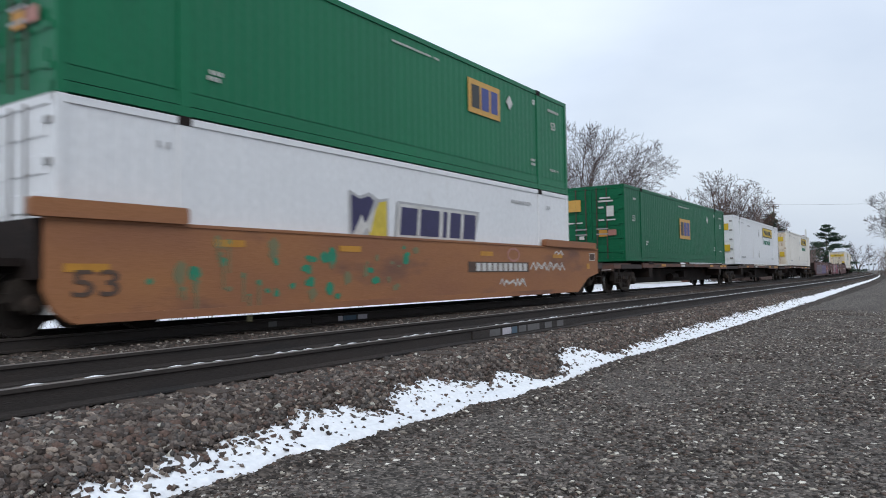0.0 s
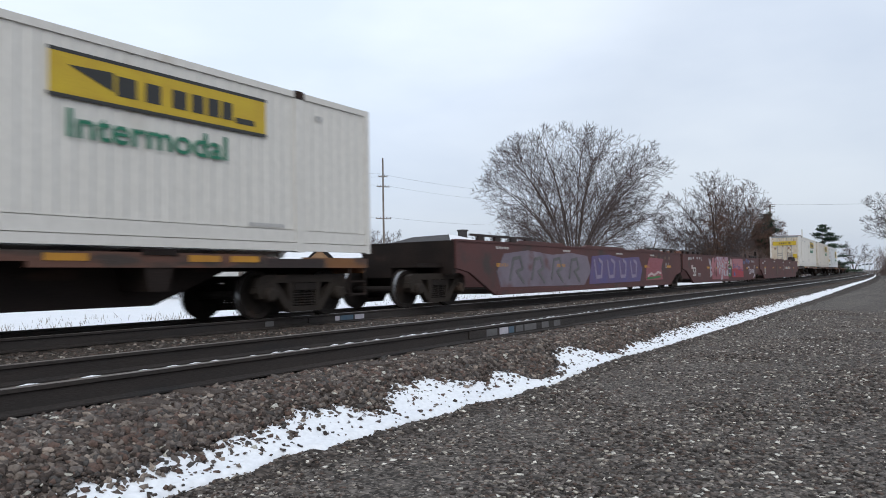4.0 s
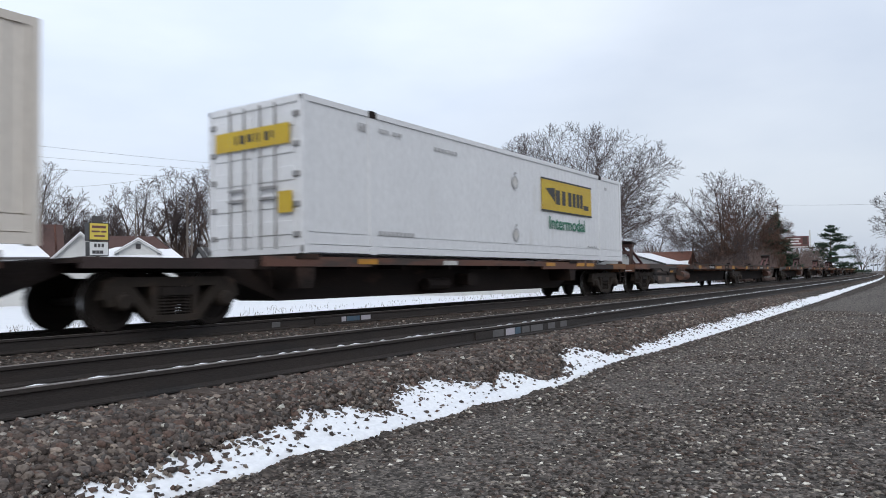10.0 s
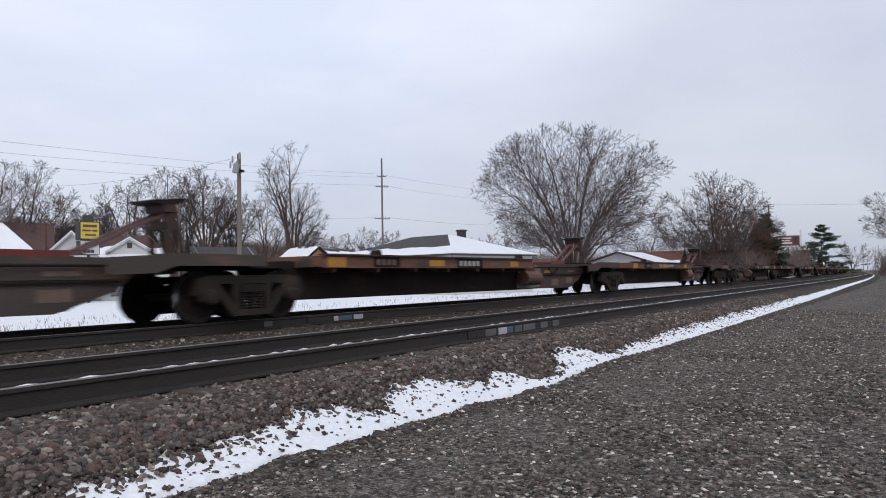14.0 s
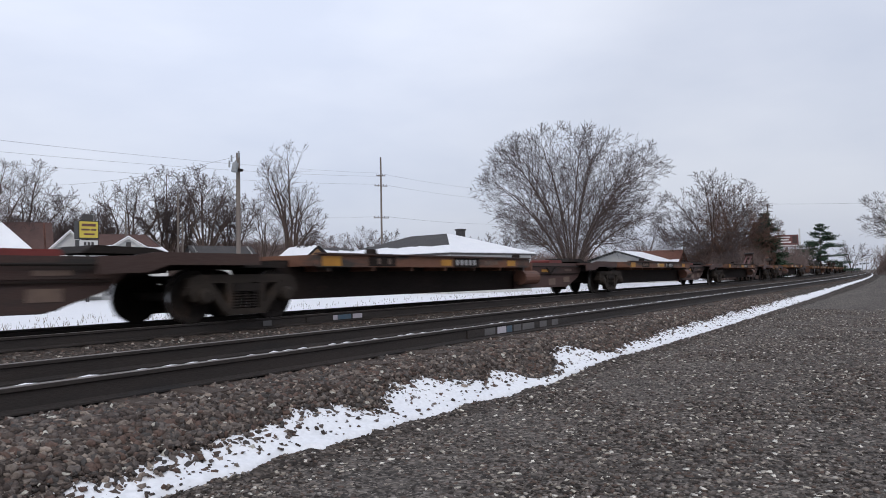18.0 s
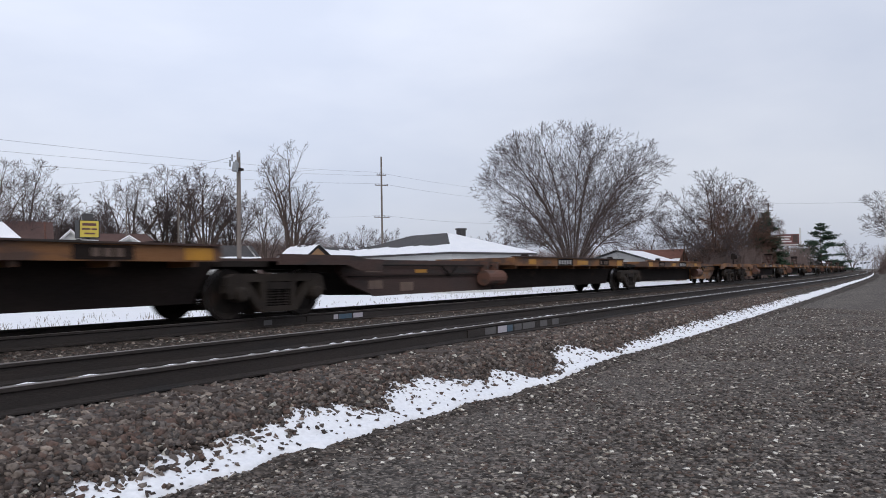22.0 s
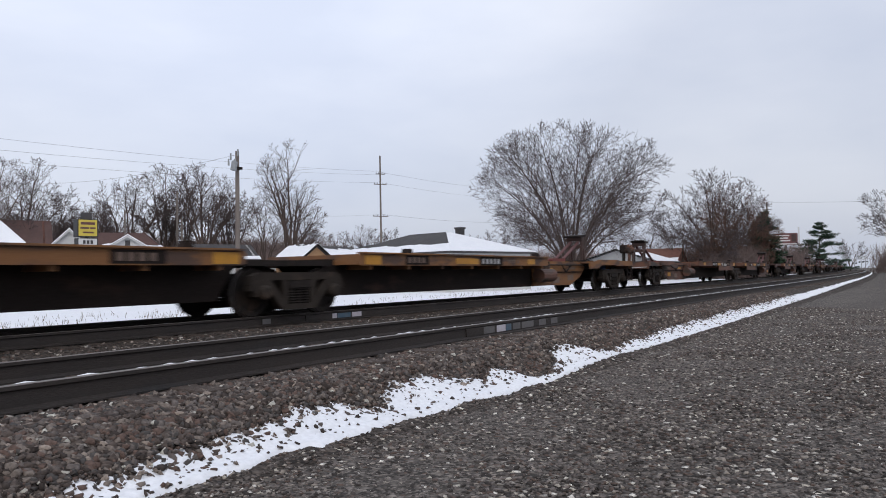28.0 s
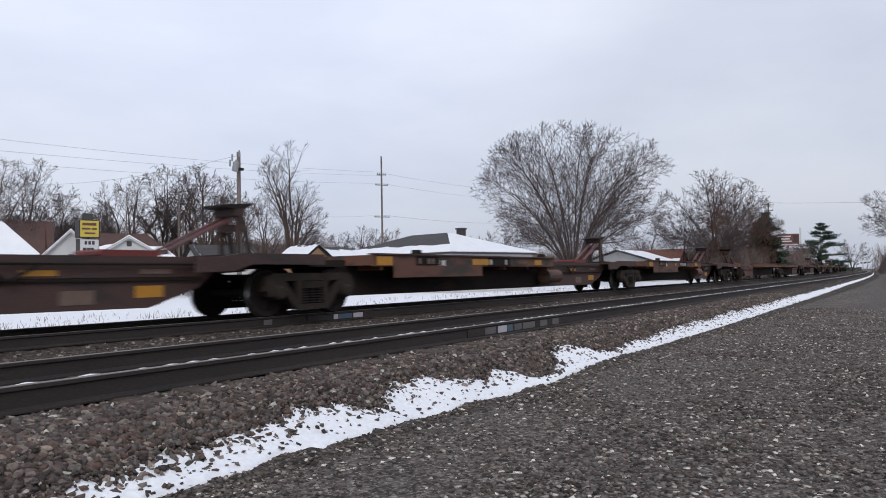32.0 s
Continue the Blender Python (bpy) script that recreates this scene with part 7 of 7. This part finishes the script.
    plate(w, "pale_shape", blob(9.96, 1.12, 0.13, 0.06, 52, 14, 0.1), y - 0.009, "pale_rose")
    r = plate(w, "sprayed_field", [(10.84, 0.40), (14.1, 0.38), (14.1, 0.8), (13.95, 1.1), (14.0, 1.50), (11.5, 1.49), (11.0, 1.45), (10.8, 0.95)], y, "rose", "rose and red sprayed field")
    plate(r, "sprayed_field", [(10.84, 0.39), (14.08, 0.37), (14.1, 0.84), (13.4, 0.90), (12.6, 0.86), (11.6, 0.92), (10.84, 0.88)], y - 0.004, "graf_red", t=0.004)
    for i, (x, zz) in enumerate(((11.3, 1.1), (11.2, 0.95), (11.55, 1.0), (11.9, 1.0), (12.3, 1.06), (12.6, 0.86), (12.95, 0.85), (13.05, 0.98), (13.35, 0.8), (13.75, 0.82))):
        plate(r, "blue_drip", blob(x, zz, 0.06, 0.07, i, 8, 0.2), y - 0.008, "graf_blue")
        plate(r, "blue_drip", rect(x - 0.014, x + 0.014, zz, zz + 0.2), y - 0.008, "graf_violet")
    plate(r, "blue_drip", [(11.3, 0.5), (11.5, 0.44), (11.68, 0.5), (11.64, 0.6), (11.46, 0.76), (11.42, 0.76)], y - 0.008, "graf_blue")
    for x, z, rx, rz in ((14.45, 1.27, 0.42, 0.10), (15.2, 1.40, 0.3, 0.12), (15.8, 1.33, 0.35, 0.14)):
        plate(w, "blue_haze", blob(x, z, rx, rz, int(x * 5), 16, 0.16), y, "graf_haze")
    for x in (16.0, 16.3, 16.75, 17.1, 17.6):
        bars(w, x, x + 0.18, 1.30, 1.43, y, "mark_grey", 2, int(x))
    for z in (0.93, 0.99, 1.05, 1.11):
        bars(w, 17.6, 18.1, z, z + 0.03, y, "mark_grey", 4, 6)
    for pts in ([(15.6, 1.02), (15.95, 0.98), (15.85, 0.78)], [(16.0, 1.0), (15.98, 0.58), (16.2, 0.6)], [(16.15, 0.82), (16.4, 0.84), (16.3, 0.62), (16.55, 0.6)], [(16.6, 0.86), (16.8, 0.72), (16.55, 0.66)],
                [(16.9, 0.84), (17.15, 0.84), (17.0, 0.68), (17.2, 0.66)], [(17.3, 0.66), (17.45, 0.86), (17.5, 0.62)], [(17.6, 1.02), (17.62, 0.5), (17.85, 0.5)], [(17.85, 0.46), (17.4, 0.34), (17.1, 0.32)]):
        swipe(w, "pale_tag", pts, 0.075, y - 0.006, "pale_paint")


def graffiti_violet(u, w, y):
    maroon_common(w, y, 19.4, 3, 1.3)
    f = plate(w, "sprayed_field", [(2.4, 0.40), (8.0, 0.36), (8.6, 0.8), (8.3, 1.30), (7.0, 1.38), (5.6, 1.30), (4.0, 1.40), (2.6, 1.28), (2.2, 0.8)], y, "ash_violet", "ashen violet sprayed field")
    v = plate(w, "sprayed_field", [(8.4, 0.38), (13.6, 0.40), (13.9, 0.9), (13.5, 1.34), (11.6, 1.28), (10.2, 1.38), (8.7, 1.30)], y - 0.002, "graf_violet", "violet sprayed field")
    for x in (2.9, 4.2, 5.5, 6.8):
        swipe(f, "pale_stroke", [(x, 0.6), (x + 0.2, 1.15), (x + 0.6, 1.2), (x + 0.75, 0.9), (x + 0.4, 0.8), (x + 0.8, 0.5)], 0.10, y - 0.010, "haze_grey")
    for x in (8.9, 10.1, 11.3, 12.5):
        swipe(v, "pale_stroke", [(x, 1.15), (x + 0.15, 0.6), (x + 0.6, 0.62), (x + 0.7, 1.1), (x + 0.4, 1.2)], 0.12, y - 0.010, "pale_violet")
    r = plate(w, "sprayed_field", [(14.3, 0.42), (16.6, 0.44), (16.4, 0.9), (16.7, 1.3), (14.8, 1.34), (14.4, 0.9)], y, "rose_deep", "deep rose sprayed field")
    swipe(r, "pale_stroke", [(14.6, 0.6), (15.0, 0.7), (15.4, 0.62), (15.9, 0.75), (16.3, 0.7)], 0.09, y - 0.010, "pale_rose")
    swipe(r, "green_stroke", [(14.5, 0.5), (15.3, 0.52), (16.2, 0.56)], 0.08, y - 0.010, "graf_green")
    for z in (0.93, 0.99, 1.05, 1.11):
        bars(w, 17.0, 17.5, z, z + 0.03, y, "mark_grey", 4, 6)
    raised_bar(u, 14.6, 18.8)
    raised_bar(u, 1.0, 4.6)


def maroon_plain(u, w, y):
    maroon_common(w, y, 19.4, 4, 1.2)
    n = part("number", letters("53", 0.58, M["mark_white"]), None, w, "white stencilled number")
    n.location = (2.12, y - 0.004, 0.52)
    bars(w, 1.3, 1.95, 1.24, 1.36, y, "mark_grey", 4, 2)
    bars(w, 12.2, 15.4, 0.88, 1.08, y, "mark_white", 9, 7)
    plate(w, "ring_mark", blob(11.4, 1.0, 0.16, 0.2, 5, 18, 0.02), y, "mark_grey")
    plate(w, "ring_mark", blob(11.4, 1.0, 0.12, 0.16, 5, 18, 0.02), y - 0.006, "maroon")
    plate(w, "dark_scorch", blob(8.0, 0.85, 0.30, 0.42, 6, 18, 0.1), y, "mark_dark")
    part("brake_gear", Geo().tube((18.5, -1.05, 1.80), (19.9, -1.05, 1.80), 0.20, 0.20, 14).box(18.3, 20.0, -1.25, -0.85, 1.56, 1.64), M["wagon_dark"], u, "dark brake reservoir on the rim")
    raised_bar(u, 15.4, 19.2)
    g = Geo()
    for x in (19.0, 19.3):
        g.tube((x, -1.3, 1.0), (x, -1.3, 1.95), 0.02, 0.02, 6)
    g.tube((18.4, -1.3, 1.6), (19.3, -1.3, 1.6), 0.02, 0.02, 6).tube((18.4, -1.3, 1.95), (19.3, -1.3, 1.95), 0.02, 0.02, 6)
    part("handrail", g, M["black"], u)


def end_stakes(u, x):
    part("end_stake", Geo().tube((x, -1.25, 0.95), (x, -1.25, 2.05), 0.03, 0.03, 6), M["black"], u)
    part("end_stake", Geo().tube((x + 0.5, -1.25, 0.95), (x + 0.5, -1.25, 2.05), 0.03, 0.03, 6), M["black"], u)


# ---- the train: make-up, front to rear ----
front = well_unit(4.8, 18.5, "orange", "scuffed orange well car carrying two stacked containers", 0.0, x1_of_orange, lead=False, rim=1.52, floor_z=0.18, decor=orange_marks)
bogie(front, 0.9)
bogie(front, 17.4)
car_end(front, 17.6, 1, "brown")
well_unit(84.9, 19.5, "maroon", "empty maroon well car sprayed with violet graffiti", 0.25, 19.4, decor=graffiti_violet, joined=True)
well_unit(104.4, 19.5, "maroon", "empty maroon well car sprayed with rose and red graffiti", 0.25, 19.45, decor=graffiti_big, joined=True)
last_well = well_unit(123.95, 19.4, "maroon", "empty dark maroon well car with white marks", 0.25, 20.3, trail=False, decor=maroon_plain, joined=True)
bogie(last_well, 19.5)
car_end(last_well, 19.5, 1, "maroon")
end_stakes(last_well, -0.6)
for car in ([26.75, 44.6, 63.15, 80.45], [147.8, 165.6, 184.4, 201.9]):
    for i, (a, b) in enumerate(zip(car, car[1:])):
        loaded_unit(a, b - a, i == 2, i == 0)

# lead truck of each platform; True where the hitch end leads; paint, deck sill paint; hitch raised, folded or none
BROWN, RUSTY, OCHRE, GRIMY, DARK = ("dull_maroon", "brown_sill"), ("brown", "brown_sill"), ("yellow_paint", "yellow_paint"), ("grimy", "brown_sill"), ("dark_brown", "dark_brown")
PLATFORMS = (
    (206.1, 16.85, True, GRIMY, True, False), (222.95, 17.32, False, GRIMY, True, False), (240.27, 17.62, False, GRIMY, True, False),
    (257.89, 17.4, False, BROWN, True, False), (275.29, 17.2, False, BROWN, True, True),
    (296.6, 16.11, True, DARK, None, False), (312.71, 17.46, False, DARK, False, False), (330.17, 17.38, False, BROWN, False, False),
    (347.55, 17.48, False, BROWN, False, False), (365.03, 16.6, False, BROWN, True, True),
    (385.94, 17.76, True, ("dark_brown", "yellow_paint"), None, False), (403.7, 18.79, True, ("dark_brown", "yellow_paint"), None, False), (422.49, 17.72, False, OCHRE, None, True),
    (444.32, 16.91, True, OCHRE, None, False), (461.23, 17.6, True, OCHRE, True, False), (478.83, 17.72, True, OCHRE, True, False),
    (496.55, 17.8, True, OCHRE, False, False), (514.35, 16.49, False, OCHRE, True, True),
    (536.15, 16.79, True, RUSTY, True, False), (552.94, 17.69, False, BROWN, True, False), (570.63, 18.03, False, BROWN, True, False),
    (588.66, 17.9, False, BROWN, True, False), (606.56, 16.9, False, BROWN, True, True))
NAMES = {"dull_maroon": "empty dull maroon-brown spine car platform with amber reflectors", "brown": "empty rusty red-brown spine car platform with amber reflectors", "yellow_paint": "empty ochre yellow spine car platform with white marks",
         "grimy": "empty grimy grey-brown spine car platform", "dark_brown": "empty dark brown spine car platform"}
for s, span, flip, (paint, sill), hitched, last in PLATFORMS:
    spine_unit(s, span, flip, paint, sill, hitched, last, True, 1, None, NAMES[paint], stand=s in STANDS, leads=s in (206.1, 296.6, 385.94, 444.32, 536.15))
s, n = 627.8, 0
while s < 1050:
    for i in range(5):
        spine_unit(s, 17.2, i == 0, ("brown", "grimy", "dark_brown")[n % 3], "brown_sill", i % 2 == 0, i == 4, False, label=NAMES["brown"], leads=i == 0)
        s += 17.2
    s, n = s + 4.2, n + 1

container(5.0, 3.20, "green_box", "green steel container stacked on a white one", decor=amber_sign(10.25, 1.60, 1.6, 0.86))
container(5.0, 0.29, "white_box", "white steel container with a shield, in an orange well car", decor=shield_sign)
container(26.3, 1.18, "green_dull", "green steel container with an amber square panel", decor=amber_sign(7.3, 1.1, 1.75, 0.92))
container(44.95, 1.18, "white_box", "clean white steel container with a yellow name panel", decor=yellow_sign(False))
container(65.95, 1.18, "cream_light", "off-white steel container with rust-stained doors", rust=True, decor=yellow_sign(False), ribs=0.014)
container(147.4, 1.18, "cream_light", "off-white ribbed container with rust-stained doors", rust=True, decor=yellow_sign(False), ribs=0.014)
container(166.1, 1.18, "cream_box", "dirty cream ribbed container with stained doors", rust=True, decor=yellow_sign(False), ribs=0.014)
container(186.9, 1.18, "white_box", "bright white container with a tall yellow panel", decor=yellow_sign(True))


# ---- all that moves ----
def motions():
    for ob, s, span in TRAIN:
        rows = []
        for t, run in RUN:
            x = s - run
            y0, y1 = bend(x), bend(x + span)
            rows.append((t, pose(x, TRAIN_MID + y0, 0, 0, 0, math.degrees(math.atan2(y1 - y0, span)))))
        walk(ob, rows)
    # the wheels roll; all wheelsets at the same place in their bogies share one action
    times, runs = [t for t, _ in RUN], [r for _, r in RUN]
    for dx in (-0.89, 0.89):
        alike = [w for w in WHEELSETS if w.location.x * dx > 0]
        walk(alike[0], [(f / FPS, pose(dx, 0, WHEEL_R, 0, -math.degrees(float(np.interp(f / FPS, times, runs)) / WHEEL_R) % 360.0, 0)) for f in range(int(32 * FPS) + 1)])
        act = alike[0].animation_data.action
        for w in alike[1:]:
            w.rotation_mode = "QUATERNION"
            w.animation_data_create().action = act
            w.animation_data.action_slot = act.slots[0]


motions()
